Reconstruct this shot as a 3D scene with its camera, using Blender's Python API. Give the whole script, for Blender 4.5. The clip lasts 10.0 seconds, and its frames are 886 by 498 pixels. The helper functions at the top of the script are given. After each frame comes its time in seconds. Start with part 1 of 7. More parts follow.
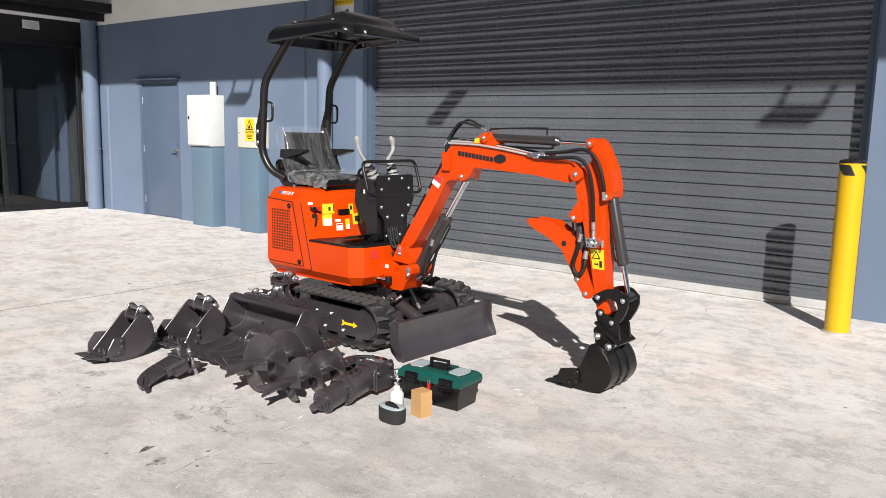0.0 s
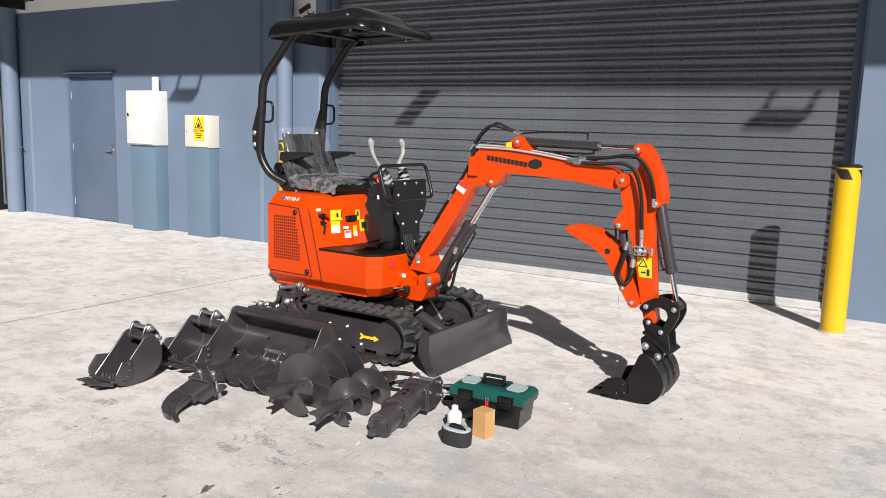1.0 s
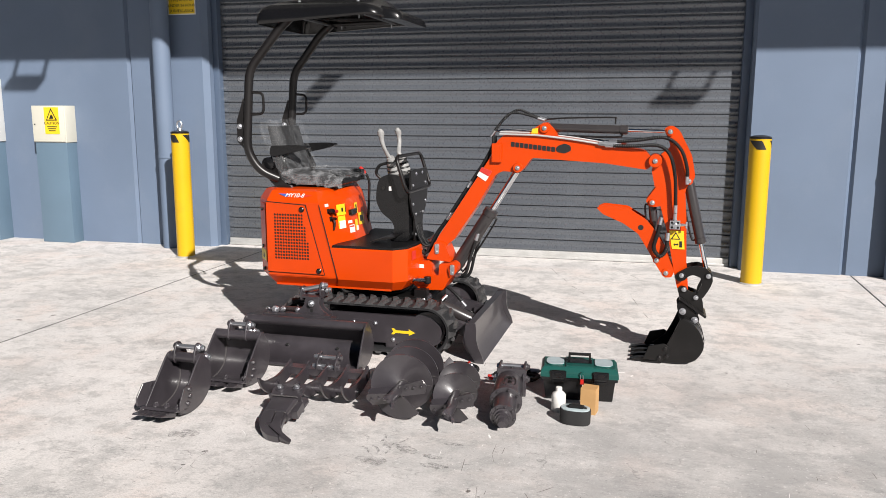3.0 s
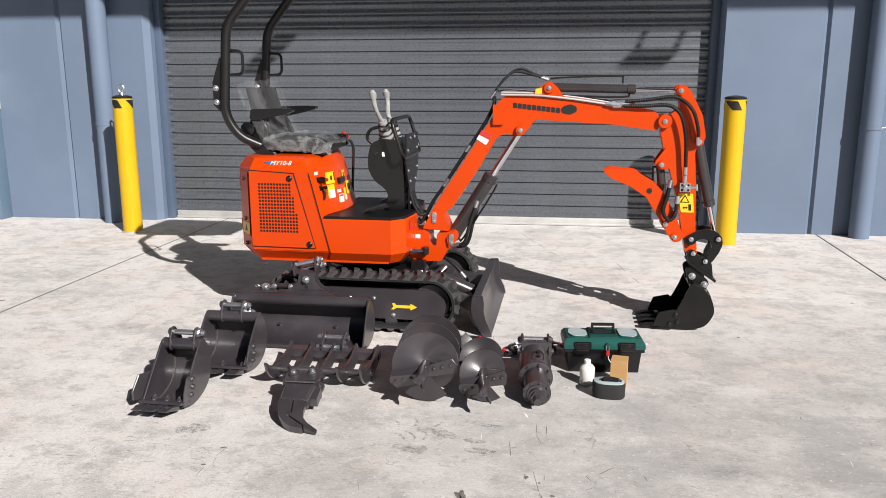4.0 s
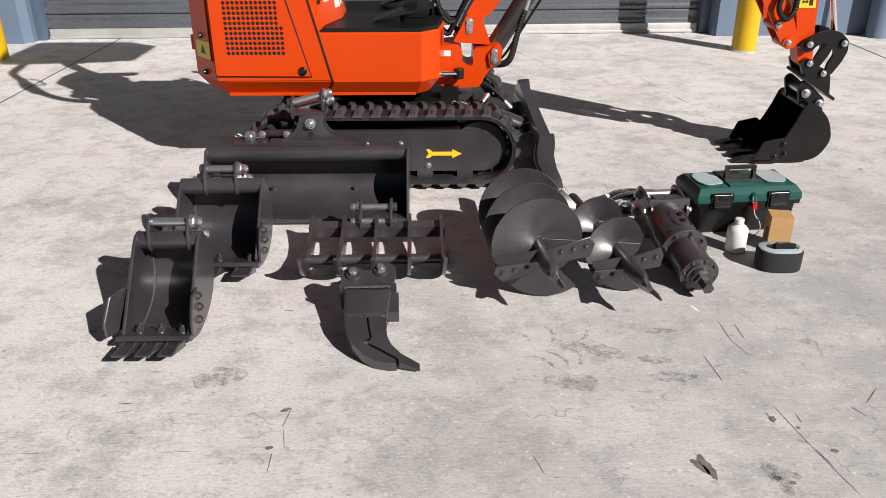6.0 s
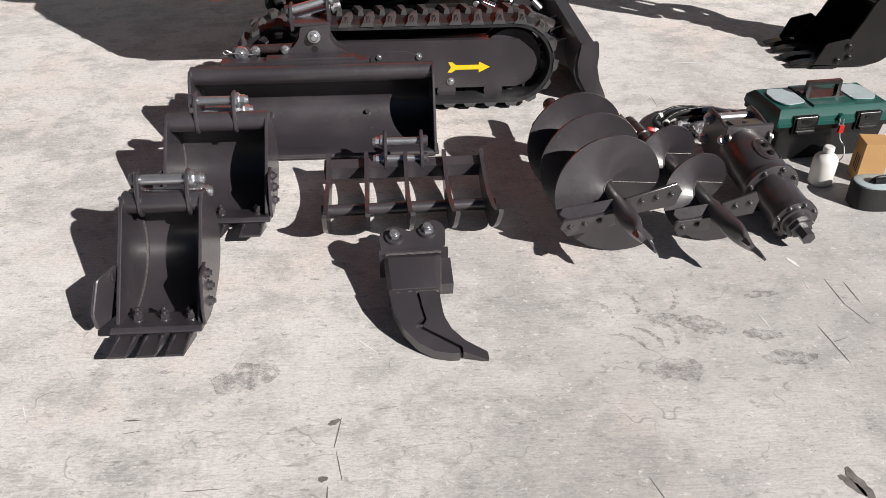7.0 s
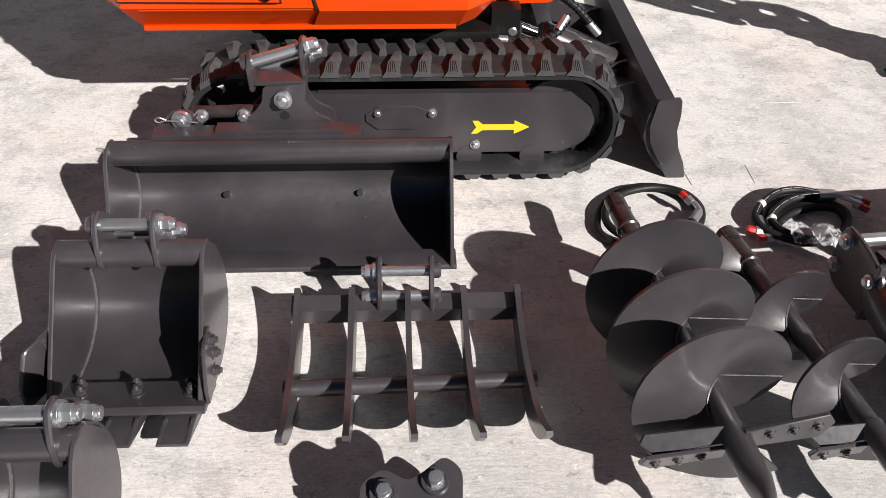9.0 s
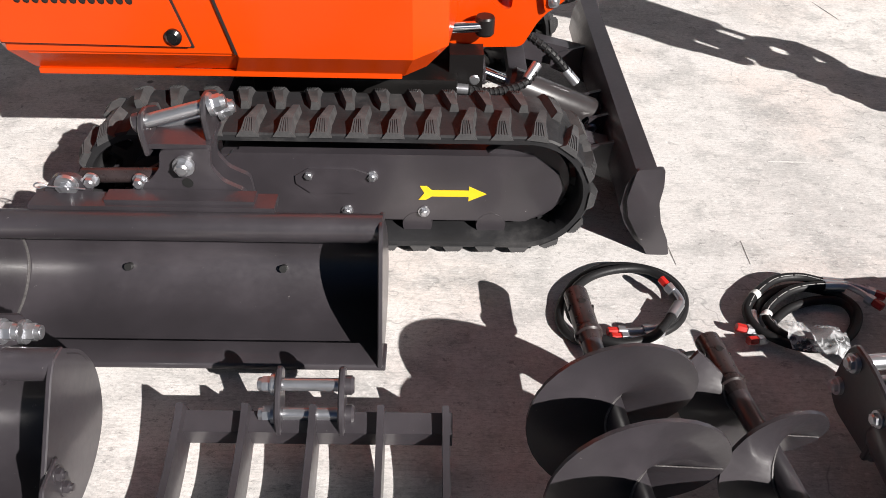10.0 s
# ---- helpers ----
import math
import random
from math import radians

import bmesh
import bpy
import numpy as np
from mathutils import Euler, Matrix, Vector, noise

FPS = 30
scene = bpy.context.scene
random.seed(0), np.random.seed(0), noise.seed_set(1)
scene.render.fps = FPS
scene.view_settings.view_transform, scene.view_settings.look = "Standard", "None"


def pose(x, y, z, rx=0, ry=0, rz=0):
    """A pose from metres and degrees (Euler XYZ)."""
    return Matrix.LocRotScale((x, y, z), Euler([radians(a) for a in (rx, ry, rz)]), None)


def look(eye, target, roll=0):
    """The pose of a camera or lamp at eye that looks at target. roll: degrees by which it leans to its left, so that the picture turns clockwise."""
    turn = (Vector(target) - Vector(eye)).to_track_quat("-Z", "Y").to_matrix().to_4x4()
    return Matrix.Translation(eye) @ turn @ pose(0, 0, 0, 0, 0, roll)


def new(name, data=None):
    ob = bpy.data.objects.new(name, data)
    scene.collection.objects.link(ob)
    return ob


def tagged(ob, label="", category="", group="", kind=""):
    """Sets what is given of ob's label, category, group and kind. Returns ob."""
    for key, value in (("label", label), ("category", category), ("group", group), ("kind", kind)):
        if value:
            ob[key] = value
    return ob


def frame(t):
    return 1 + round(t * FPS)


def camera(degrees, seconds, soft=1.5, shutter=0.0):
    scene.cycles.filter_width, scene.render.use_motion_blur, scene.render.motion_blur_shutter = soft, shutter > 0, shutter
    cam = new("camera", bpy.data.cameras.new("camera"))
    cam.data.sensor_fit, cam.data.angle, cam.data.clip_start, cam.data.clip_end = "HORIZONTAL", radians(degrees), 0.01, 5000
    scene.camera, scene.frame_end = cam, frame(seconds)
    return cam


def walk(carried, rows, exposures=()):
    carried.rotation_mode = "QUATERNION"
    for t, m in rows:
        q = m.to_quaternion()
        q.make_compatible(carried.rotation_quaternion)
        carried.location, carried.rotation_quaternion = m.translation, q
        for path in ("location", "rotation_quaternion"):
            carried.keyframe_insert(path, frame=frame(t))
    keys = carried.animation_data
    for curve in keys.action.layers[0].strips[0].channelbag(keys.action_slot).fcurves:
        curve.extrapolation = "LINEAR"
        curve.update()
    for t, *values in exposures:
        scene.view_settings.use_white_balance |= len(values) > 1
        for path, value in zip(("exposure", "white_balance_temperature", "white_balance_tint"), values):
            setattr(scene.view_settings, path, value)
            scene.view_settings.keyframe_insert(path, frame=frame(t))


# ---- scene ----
cam = camera(58.5, 10.0, 0.3)
PATH = [
    (0, (0.19, -0.133, 1.426), (-1.074, 1.388, 1.129), 1.3),
    (0.5, (-0.171, -0.25, 1.403), (-1.345, 1.343, 1.112), 2.0),
    (1, (-0.561, -0.413, 1.444), (-1.627, 1.253, 1.146), 1.7),
    (1.5, (-0.966, -0.55, 1.444), (-1.903, 1.192, 1.144), 1.5),
    (2, (-1.355, -0.816, 1.461), (-2.146, 0.995, 1.152), 0.9),
    (2.5, (-1.723, -0.948, 1.45), (-2.37, 0.918, 1.134), 0.5),
    (2.7, (-1.855, -0.994, 1.468), (-2.449, 0.887, 1.142), 0.3),
    (3.25, (-2.205, -1.115, 1.488), (-2.661, 0.798, 1.126), 0.0),
    (3.8, (-2.506, -1.043, 1.484), (-2.851, 0.884, 1.077), -0.2),
    (4, (-2.59, -0.924, 1.45), (-2.901, 1.005, 1.024), -0.1),
    (4.5, (-2.807, -0.658, 1.411), (-3.04, 1.26, 0.896), -0.4),
    (5, (-3.07, -0.382, 1.359), (-3.228, 1.512, 0.737), -0.5),
    (5.5, (-3.328, -0.081, 1.264), (-3.381, 1.782, 0.538), -0.1),
    (6, (-3.541, 0.194, 1.226), (-3.526, 1.998, 0.364), -0.2),
    (7.5, (-3.831, 0.903, 1.199), (-3.707, 2.495, -0.005), 0.3),
    (8, (-3.86, 1.149, 1.216), (-3.74, 2.702, -0.038), 0.8),
    (8.5, (-3.819, 1.373, 1.246), (-3.73, 2.898, -0.045), 0.8),
    (9, (-3.732, 1.582, 1.229), (-3.668, 3.119, -0.048), 0.6),
    (9.5, (-3.664, 1.783, 1.211), (-3.622, 3.322, -0.065), 0.9),
    (10, (-3.549, 1.928, 1.197), (-3.528, 3.463, -0.085), 1.3),
]
walk(cam, [(t, look(eye, target, roll)) for t, eye, target, roll in PATH], [(0.0, 0.64), (2.5, 0.63), (4.0, 0.60), (5.0, 0.46), (6.0, 0.48), (7.5, 0.58), (8.5, 0.72), (9.5, 0.83), (10.0, 0.86)])

# world, sun and exposure
SUN = Vector((-1.06, 1.17, -1.0)).normalized()
world = bpy.data.worlds.new("sky")
scene.world = world
world.use_nodes = True
wn = world.node_tree
sky = wn.nodes.new("ShaderNodeTexSky")
sky.sky_type = "NISHITA"
sky.sun_disc = False
sky.ozone_density = 6.0
sky.dust_density = 0.4
sky.sun_elevation = math.asin(-SUN.z)
sky.sun_rotation = math.atan2(-SUN.x, -SUN.y)
wn.links.new(sky.outputs[0], wn.nodes["Background"].inputs[0])
wn.nodes["Background"].inputs[1].default_value = 0.0098
sun = new("sun", bpy.data.lights.new("sun", "SUN"))
sun.data.energy = 5.0
sun.data.angle = radians(0.53)
sun.data.color = (1.0, 0.95, 0.905)
sun.matrix_basis = look((0, 0, 0), SUN)


# materials
def nodes_of(m):
    m.use_nodes = True
    return m.node_tree.nodes, m.node_tree.links, m.node_tree.nodes["Principled BSDF"]


def paint(name, col, rough=0.4, metal=0.0, vary=0.12, scale=6.0, fine=90.0, bump=0.08, coat=0.0, dirt=None, dirt_amount=0.0, dirt_scale=3.0, spec=0.5, specks=0.0):
    """A painted, moulded or metal surface with soft unevenness at two scales and an optional layer of dirt."""
    m = bpy.data.materials.new(name)
    n, l, b = nodes_of(m)
    tc = n.new("ShaderNodeTexCoord")
    big, small = n.new("ShaderNodeTexNoise"), n.new("ShaderNodeTexNoise")
    big.inputs["Scale"].default_value, big.inputs["Detail"].default_value = scale, 4
    small.inputs["Scale"].default_value, small.inputs["Detail"].default_value = fine, 3
    for x in (big, small):
        l.new(tc.outputs["Object"], x.inputs["Vector"])
    ramp = n.new("ShaderNodeValToRGB")
    ramp.color_ramp.elements[0].position, ramp.color_ramp.elements[1].position = 0.3, 0.7
    ramp.color_ramp.elements[0].color = (*[c * (1 - vary) for c in col], 1)
    ramp.color_ramp.elements[1].color = (*[min(1, c * (1 + vary)) for c in col], 1)
    l.new(big.outputs["Fac"], ramp.inputs[0])
    out = ramp.outputs[0]
    if dirt:
        dn = n.new("ShaderNodeTexNoise")
        dn.inputs["Scale"].default_value, dn.inputs["Detail"].default_value, dn.inputs["Roughness"].default_value = dirt_scale, 7, 0.65
        l.new(tc.outputs["Object"], dn.inputs["Vector"])
        mr = n.new("ShaderNodeMapRange")
        mr.inputs[1].default_value, mr.inputs[2].default_value, mr.inputs[4].default_value = 0.52, 0.72, dirt_amount
        l.new(dn.outputs["Fac"], mr.inputs[0])
        mx = n.new("ShaderNodeMix")
        mx.data_type = "RGBA"
        mx.inputs[7].default_value = (*dirt, 1)
        l.new(mr.outputs[0], mx.inputs[0])
        l.new(out, mx.inputs[6])
        out = mx.outputs[2]
    if specks:
        sp = n.new("ShaderNodeTexNoise")
        sp.inputs["Scale"].default_value, sp.inputs["Detail"].default_value, sp.inputs["Roughness"].default_value = 75, 4, 0.7
        l.new(tc.outputs["Object"], sp.inputs["Vector"])
        sm = n.new("ShaderNodeMapRange")
        sm.inputs[1].default_value, sm.inputs[2].default_value, sm.inputs[4].default_value = 0.715, 0.75, specks
        l.new(sp.outputs["Fac"], sm.inputs[0])
        sx = n.new("ShaderNodeMix")
        sx.data_type = "RGBA"
        sx.inputs[7].default_value = (0.36, 0.34, 0.33, 1)
        l.new(sm.outputs[0], sx.inputs[0])
        l.new(out, sx.inputs[6])
        out = sx.outputs[2]
    l.new(out, b.inputs["Base Color"])
    rr = n.new("ShaderNodeMapRange")
    rr.inputs[3].default_value, rr.inputs[4].default_value = rough * 0.8, min(1, rough * 1.25)
    l.new(small.outputs["Fac"], rr.inputs[0])
    l.new(rr.outputs[0], b.inputs["Roughness"])
    b.inputs["Metallic"].default_value = metal
    b.inputs["Specular IOR Level"].default_value = spec
    b.inputs["Coat Weight"].default_value = coat
    b.inputs["Coat Roughness"].default_value = 0.12
    if bump:
        bp = n.new("ShaderNodeBump")
        bp.inputs["Strength"].default_value, bp.inputs["Distance"].default_value = bump, 0.004
        l.new(small.outputs["Fac"], bp.inputs["Height"])
        l.new(bp.outputs[0], b.inputs["Normal"])
    return m


def concrete_material():
    m = bpy.data.materials.new("concrete")
    n, l, b = nodes_of(m)
    tc = n.new("ShaderNodeTexCoord")

    def noise_at(scale, detail, stretch=(1, 1, 1), rough=0.6, shift=0.0):
        mp = n.new("ShaderNodeMapping")
        mp.inputs["Scale"].default_value, mp.inputs["Location"].default_value = stretch, (shift, shift, 0)
        l.new(tc.outputs["Object"], mp.inputs[0])
        t = n.new("ShaderNodeTexNoise")
        t.inputs["Scale"].default_value, t.inputs["Detail"].default_value, t.inputs["Roughness"].default_value = scale, detail, rough
        l.new(mp.outputs[0], t.inputs["Vector"])
        return t.outputs["Fac"]

    def band(x, lo, hi, a=0.0, z=1.0):
        r = n.new("ShaderNodeMapRange")
        for i, v in zip((1, 2, 3, 4), (lo, hi, a, z)):
            r.inputs[i].default_value = v
        l.new(x, r.inputs[0])
        return r.outputs[0]

    def mixed(fac, a, c, mode="MIX"):
        x = n.new("ShaderNodeMix")
        x.data_type, x.blend_type = "RGBA", mode
        l.new(fac, x.inputs[0])
        for s, v in ((6, a), (7, c)):
            if isinstance(v, tuple):
                x.inputs[s].default_value = (*v, 1)
            else:
                l.new(v, x.inputs[s])
        return x.outputs[2]

    big = noise_at(0.5, 5, shift=3.1)
    mid = noise_at(2.4, 9, (1, 1.1, 1), 0.72)
    blot = noise_at(6.5, 8, (1, 1.2, 1), 0.75, 4.2)
    smudge = noise_at(1.7, 10, (1, 1.05, 1), 0.82, 21.0)
    brush = noise_at(17, 7, (1, 9, 1), 0.82)
    fine = noise_at(85, 5, (1, 1.9, 1), 0.85)
    grit = noise_at(330, 3, rough=0.9)
    scuff = noise_at(5.0, 10, (1.0, 2.2, 1), 0.85, 7.7)
    warm = noise_at(1.6, 6, shift=11.0)
    c = mixed(band(big, 0.42, 0.58), (0.725, 0.692, 0.672), (0.645, 0.625, 0.616))
    c = mixed(band(warm, 0.50, 0.62, 0, 0.50), c, (0.682, 0.575, 0.525))
    c = mixed(band(mid, 0.50, 0.60, 0, 0.55), c, (0.410, 0.402, 0.394))
    c = mixed(band(blot, 0.50, 0.60, 0, 0.58), c, (0.340, 0.335, 0.330))
    c = mixed(band(smudge, 0.54, 0.61, 0, 0.46), c, (0.270, 0.270, 0.270))
    c = mixed(band(smudge, 0.47, 0.38, 0, 0.7), c, (0.740, 0.720, 0.705))
    c = mixed(band(brush, 0.50, 0.62, 0, 0.20), c, (0.260, 0.252, 0.248))
    c = mixed(band(brush, 0.48, 0.38, 0, 0.32), c, (0.745, 0.728, 0.710))
    c = mixed(band(fine, 0.51, 0.59, 0, 0.32), c, (0.240, 0.234, 0.230))
    c = mixed(band(fine, 0.48, 0.40, 0, 0.40), c, (0.750, 0.730, 0.712))
    c = mixed(band(grit, 0.56, 0.64, 0, 0.42), c, (0.170, 0.166, 0.162))
    c = mixed(band(scuff, 0.615, 0.65, 0, 0.60), c, (0.150, 0.148, 0.147))
    # grey traffic film where vehicles turn
    geo, away = n.new("ShaderNodeNewGeometry"), n.new("ShaderNodeVectorMath")
    away.operation = "DISTANCE"
    away.inputs[1].default_value = (-1.3, 1.2, 0)
    l.new(geo.outputs["Position"], away.inputs[0])
    film = n.new("ShaderNodeMath")
    film.operation = "MULTIPLY"
    l.new(band(away.outputs["Value"], 0.9, 3.3, 0.85, 0.0), film.inputs[0])
    l.new(band(noise_at(2.1, 9, (1, 1.4, 1), 0.75, 8.8), 0.36, 0.58, 0.30, 1.0), film.inputs[1])
    c = mixed(film.outputs[0], c, (0.31, 0.307, 0.305))
    # broken dark scuffs, brushed streaks and pale scratches
    fleck = n.new("ShaderNodeMath")
    fleck.operation = "MULTIPLY"
    l.new(band(noise_at(15, 7, (1, 3.4, 1), 0.78, 5.5), 0.58, 0.64), fleck.inputs[0])
    l.new(band(noise_at(1.1, 4, shift=14.3), 0.44, 0.60, 0.12, 0.55), fleck.inputs[1])
    c = mixed(fleck.outputs[0], c, (0.17, 0.167, 0.165))
    streak = n.new("ShaderNodeMath")
    streak.operation = "MULTIPLY"
    l.new(band(noise_at(9, 5, (1, 26, 1), 0.7, 2.7), 0.57, 0.66), streak.inputs[0])
    l.new(band(noise_at(0.9, 4, shift=31.3), 0.42, 0.60, 0.05, 0.40), streak.inputs[1])
    c = mixed(streak.outputs[0], c, (0.20, 0.196, 0.193))
    for scale, shift, dark in ((2.6, 1.3, 0.17), (4.1, 9.4, 0.20)):
        line = noise_at(scale, 3, (1, 1.2, 1), 0.55, shift)
        off = n.new("ShaderNodeMath")
        off.operation = "SUBTRACT"
        off.inputs[1].default_value = 0.5
        l.new(line, off.inputs[0])
        near = n.new("ShaderNodeMath")
        near.operation = "ABSOLUTE"
        l.new(off.outputs[0], near.inputs[0])
        where = n.new("ShaderNodeMath")
        where.operation = "MULTIPLY"
        l.new(band(near.outputs[0], 0.0, 0.0045 * scale / 2.8, 0.55, 0.0), where.inputs[0])
        l.new(band(noise_at(2.9, 5, rough=0.7, shift=shift * 2.1), 0.54, 0.60), where.inputs[1])
        c = mixed(where.outputs[0], c, (dark, dark * 0.985, dark * 0.97))
    # small pits and worn spots
    c = mixed(band(noise_at(27, 7, (1, 1.5, 1), 0.80, 13.4), 0.585, 0.625, 0, 0.60), c, (0.21, 0.206, 0.203))
    c = mixed(band(noise_at(44, 5, (1, 1.2, 1), 0.75, 3.3), 0.40, 0.36, 0, 0.55), c, (0.77, 0.755, 0.74))
    spots = n.new("ShaderNodeTexVoronoi")
    spots.inputs["Scale"].default_value = 2.1
    l.new(tc.outputs["Object"], spots.inputs["Vector"])
    c = mixed(band(spots.outputs["Distance"], 0.016, 0.026, 0.8, 0.0), c, (0.069, 0.066, 0.064))
    l.new(c, b.inputs["Base Color"])
    b.inputs["Roughness"].default_value = 0.82
    b.inputs["Specular IOR Level"].default_value = 0.3
    add = n.new("ShaderNodeMath")
    add.operation = "ADD"
    l.new(brush, add.inputs[0]), l.new(fine, add.inputs[1])
    bp = n.new("ShaderNodeBump")
    bp.inputs["Strength"].default_value, bp.inputs["Distance"].default_value = 0.30, 0.006
    l.new(add.outputs[0], bp.inputs["Height"])
    l.new(bp.outputs[0], b.inputs["Normal"])
    return m


def wrap_material(name="clear_film", thin=0.05, gloss_streak=0.5, folds=9.0, run=(1.3, 1.3, 0.55)):
    """Clear soft packing film: nearly see-through, whitish along its folds, where gloss streaks are painted in."""
    m = bpy.data.materials.new(name)
    n, l, b = nodes_of(m)
    tc, mp = n.new("ShaderNodeTexCoord"), n.new("ShaderNodeMapping")
    mp.inputs["Scale"].default_value = run
    l.new(tc.outputs["Object"], mp.inputs[0])
    total = None
    # bright streaks of gloss drawn as whiter, denser fold lines
    for scale, shift, width in ((folds, 0.0, 0.035), (folds * 2.3, 4.7, 0.028)):
        t, off, near, rg = n.new("ShaderNodeTexNoise"), n.new("ShaderNodeMath"), n.new("ShaderNodeMath"), n.new("ShaderNodeMapRange")
        t.noise_dimensions = "4D"
        t.inputs["W"].default_value = shift
        t.inputs["Scale"].default_value, t.inputs["Detail"].default_value, t.inputs["Distortion"].default_value = scale, 3, 0.3
        l.new(mp.outputs[0], t.inputs["Vector"])
        off.operation, near.operation = "SUBTRACT", "ABSOLUTE"
        off.inputs[1].default_value = 0.5
        l.new(t.outputs["Fac"], off.inputs[0])
        l.new(off.outputs[0], near.inputs[0])
        rg.inputs[1].default_value, rg.inputs[2].default_value, rg.inputs[3].default_value, rg.inputs[4].default_value = 0.0, width * 1.6, gloss_streak, thin
        l.new(near.outputs[0], rg.inputs[0])
        if total is None:
            total, height = rg.outputs[0], t.outputs["Fac"]
        else:
            mx = n.new("ShaderNodeMath")
            mx.operation = "MAXIMUM"
            l.new(total, mx.inputs[0])
            l.new(rg.outputs[0], mx.inputs[1])
            total = mx.outputs[0]
    bp = n.new("ShaderNodeBump")
    bp.inputs["Strength"].default_value, bp.inputs["Distance"].default_value = 0.8, 0.03
    l.new(height, bp.inputs["Height"])
    l.new(bp.outputs[0], b.inputs["Normal"])
    b.inputs["Base Color"].default_value = (0.80, 0.82, 0.85, 1)
    b.inputs["Roughness"].default_value = 0.12
    b.inputs["Specular IOR Level"].default_value = 1.0
    b.inputs["Coat Weight"].default_value = 1.0
    b.inputs["Coat Roughness"].default_value = 0.06
    l.new(total, b.inputs["Alpha"])
    return m


def glass_material():
    m = bpy.data.materials.new("tinted_glass")
    n, l, b = nodes_of(m)
    b.inputs["Base Color"].default_value = (0.35, 0.37, 0.38, 1)
    b.inputs["Roughness"].default_value = 0.02
    b.inputs["Transmission Weight"].default_value = 1.0
    b.inputs["IOR"].default_value = 1.45
    return m


CONCRETE = concrete_material()
ORANGE = paint("orange_enamel", (0.535, 0.0455, 0.0009), 0.34, vary=0.05, fine=45, bump=0.02, coat=0.10, dirt=(0.36, 0.04, 0.0064), dirt_amount=0.22, spec=0.2)
BLACKSTEEL = paint("dark_brown_black_enamel", (0.0320, 0.0281, 0.0326), 0.36, vary=0.22, fine=90, bump=0.04, coat=0.28, dirt=(0.060, 0.053, 0.060), dirt_amount=0.30, dirt_scale=6, spec=0.8, specks=0.7)
DIGBLACK = paint("black_enamel", (0.0068, 0.0064, 0.0064), 0.36, vary=0.2, fine=110, bump=0.05, coat=0.15, dirt=(0.024, 0.0224, 0.0216), dirt_amount=0.25, dirt_scale=6, spec=0.25)
SATIN = paint("black_powder_coat", (0.0085, 0.0076, 0.0078), 0.34, vary=0.15, fine=220, bump=0.06, spec=0.4)
PLASTIC = paint("black_plastic", (0.0056, 0.0056, 0.00624), 0.24, vary=0.12, fine=300, bump=0.04, spec=0.5)
RUBBER = paint("black_rubber", (0.019, 0.0190, 0.0205), 0.5, vary=0.25, scale=9, fine=60, bump=0.2, dirt=(0.10, 0.097, 0.097), dirt_amount=0.5, dirt_scale=7, spec=0.25)
LUGRUBBER = paint("dusty_lug_rubber", (0.046, 0.0455, 0.047), 0.55, vary=0.3, scale=14, fine=60, bump=0.2, dirt=(0.13, 0.126, 0.124), dirt_amount=0.6, dirt_scale=10, spec=0.3)
HOSE = paint("black_hose", (0.0104, 0.0104, 0.0112), 0.48, vary=0.1, fine=200, bump=0.1, spec=0.25)
ZINC = paint("zinc_plated_steel", (0.54, 0.55, 0.58), 0.30, metal=0.9, vary=0.08, scale=30, fine=150, bump=0.015)
CHROME = paint("chromed_rod", (0.82, 0.83, 0.85), 0.10, metal=1.0, vary=0.04, bump=0.0)
CYLGREY = paint("dark_grey_cylinder_enamel", (0.030, 0.0265, 0.0275), 0.30, vary=0.1, bump=0.02, coat=0.35)
WELD = paint("weld_bead", (0.095, 0.090, 0.090), 0.38, metal=0.3, vary=0.3, scale=120, fine=300, bump=0.3)
# near-black enamel; the sockets' dark red reflection is put into its tint
REDBLACK = paint("red_tinted_black_enamel", (0.028, 0.0205, 0.0210), 0.28, vary=0.3, scale=20)
YELLOW = paint("yellow_enamel", (0.56, 0.345, 0.0032), 0.36, vary=0.05, scale=3, bump=0.03, dirt=(0.32, 0.184, 0.024), dirt_amount=0.3)
STICKER_Y = paint("yellow_sticker", (0.72, 0.496, 0.016), 0.4, vary=0.03, bump=0.0)
STICKER_W = paint("white_sticker", (0.656, 0.656, 0.64), 0.4, vary=0.03, bump=0.0)
STICKER_R = paint("red_sticker", (0.496, 0.032, 0.024), 0.4, vary=0.05, bump=0.0)
# black for print and trim; also the shade painted into holes and gaps
INK = paint("black_ink_and_hole_shade", (0.012, 0.012, 0.012), 0.45, vary=0.03, bump=0.0)
BLUEINK = paint("blue_ink", (0.04, 0.088, 0.336), 0.45, vary=0.03, bump=0.0)
WALLPAINT = paint("blue_grey_wall_paint", (0.120, 0.160, 0.228), 0.58, vary=0.06, scale=1.2, fine=70, bump=0.10, dirt=(0.152, 0.188, 0.248), dirt_amount=0.4, dirt_scale=1.5, spec=0.3)
TEALPAINT = paint("blue_teal_cabinet_paint", (0.1, 0.156, 0.212), 0.5, vary=0.05, scale=2, fine=90, bump=0.06)
CREAM = paint("cream_wall_paint", (0.84, 0.84, 0.81), 0.65, vary=0.05, scale=1.5, fine=60, bump=0.06, spec=0.3)
WHITEBOX = paint("white_powder_coat", (0.56, 0.57, 0.56), 0.45, vary=0.04, scale=3, bump=0.03)
BEIGEBOX = paint("beige_powder_coat", (0.52, 0.51, 0.44), 0.45, vary=0.04, scale=3, bump=0.03)
DOORPAINT = paint("blue_grey_door_enamel", (0.075, 0.106, 0.160), 0.45, vary=0.05, scale=2, fine=80, bump=0.04)
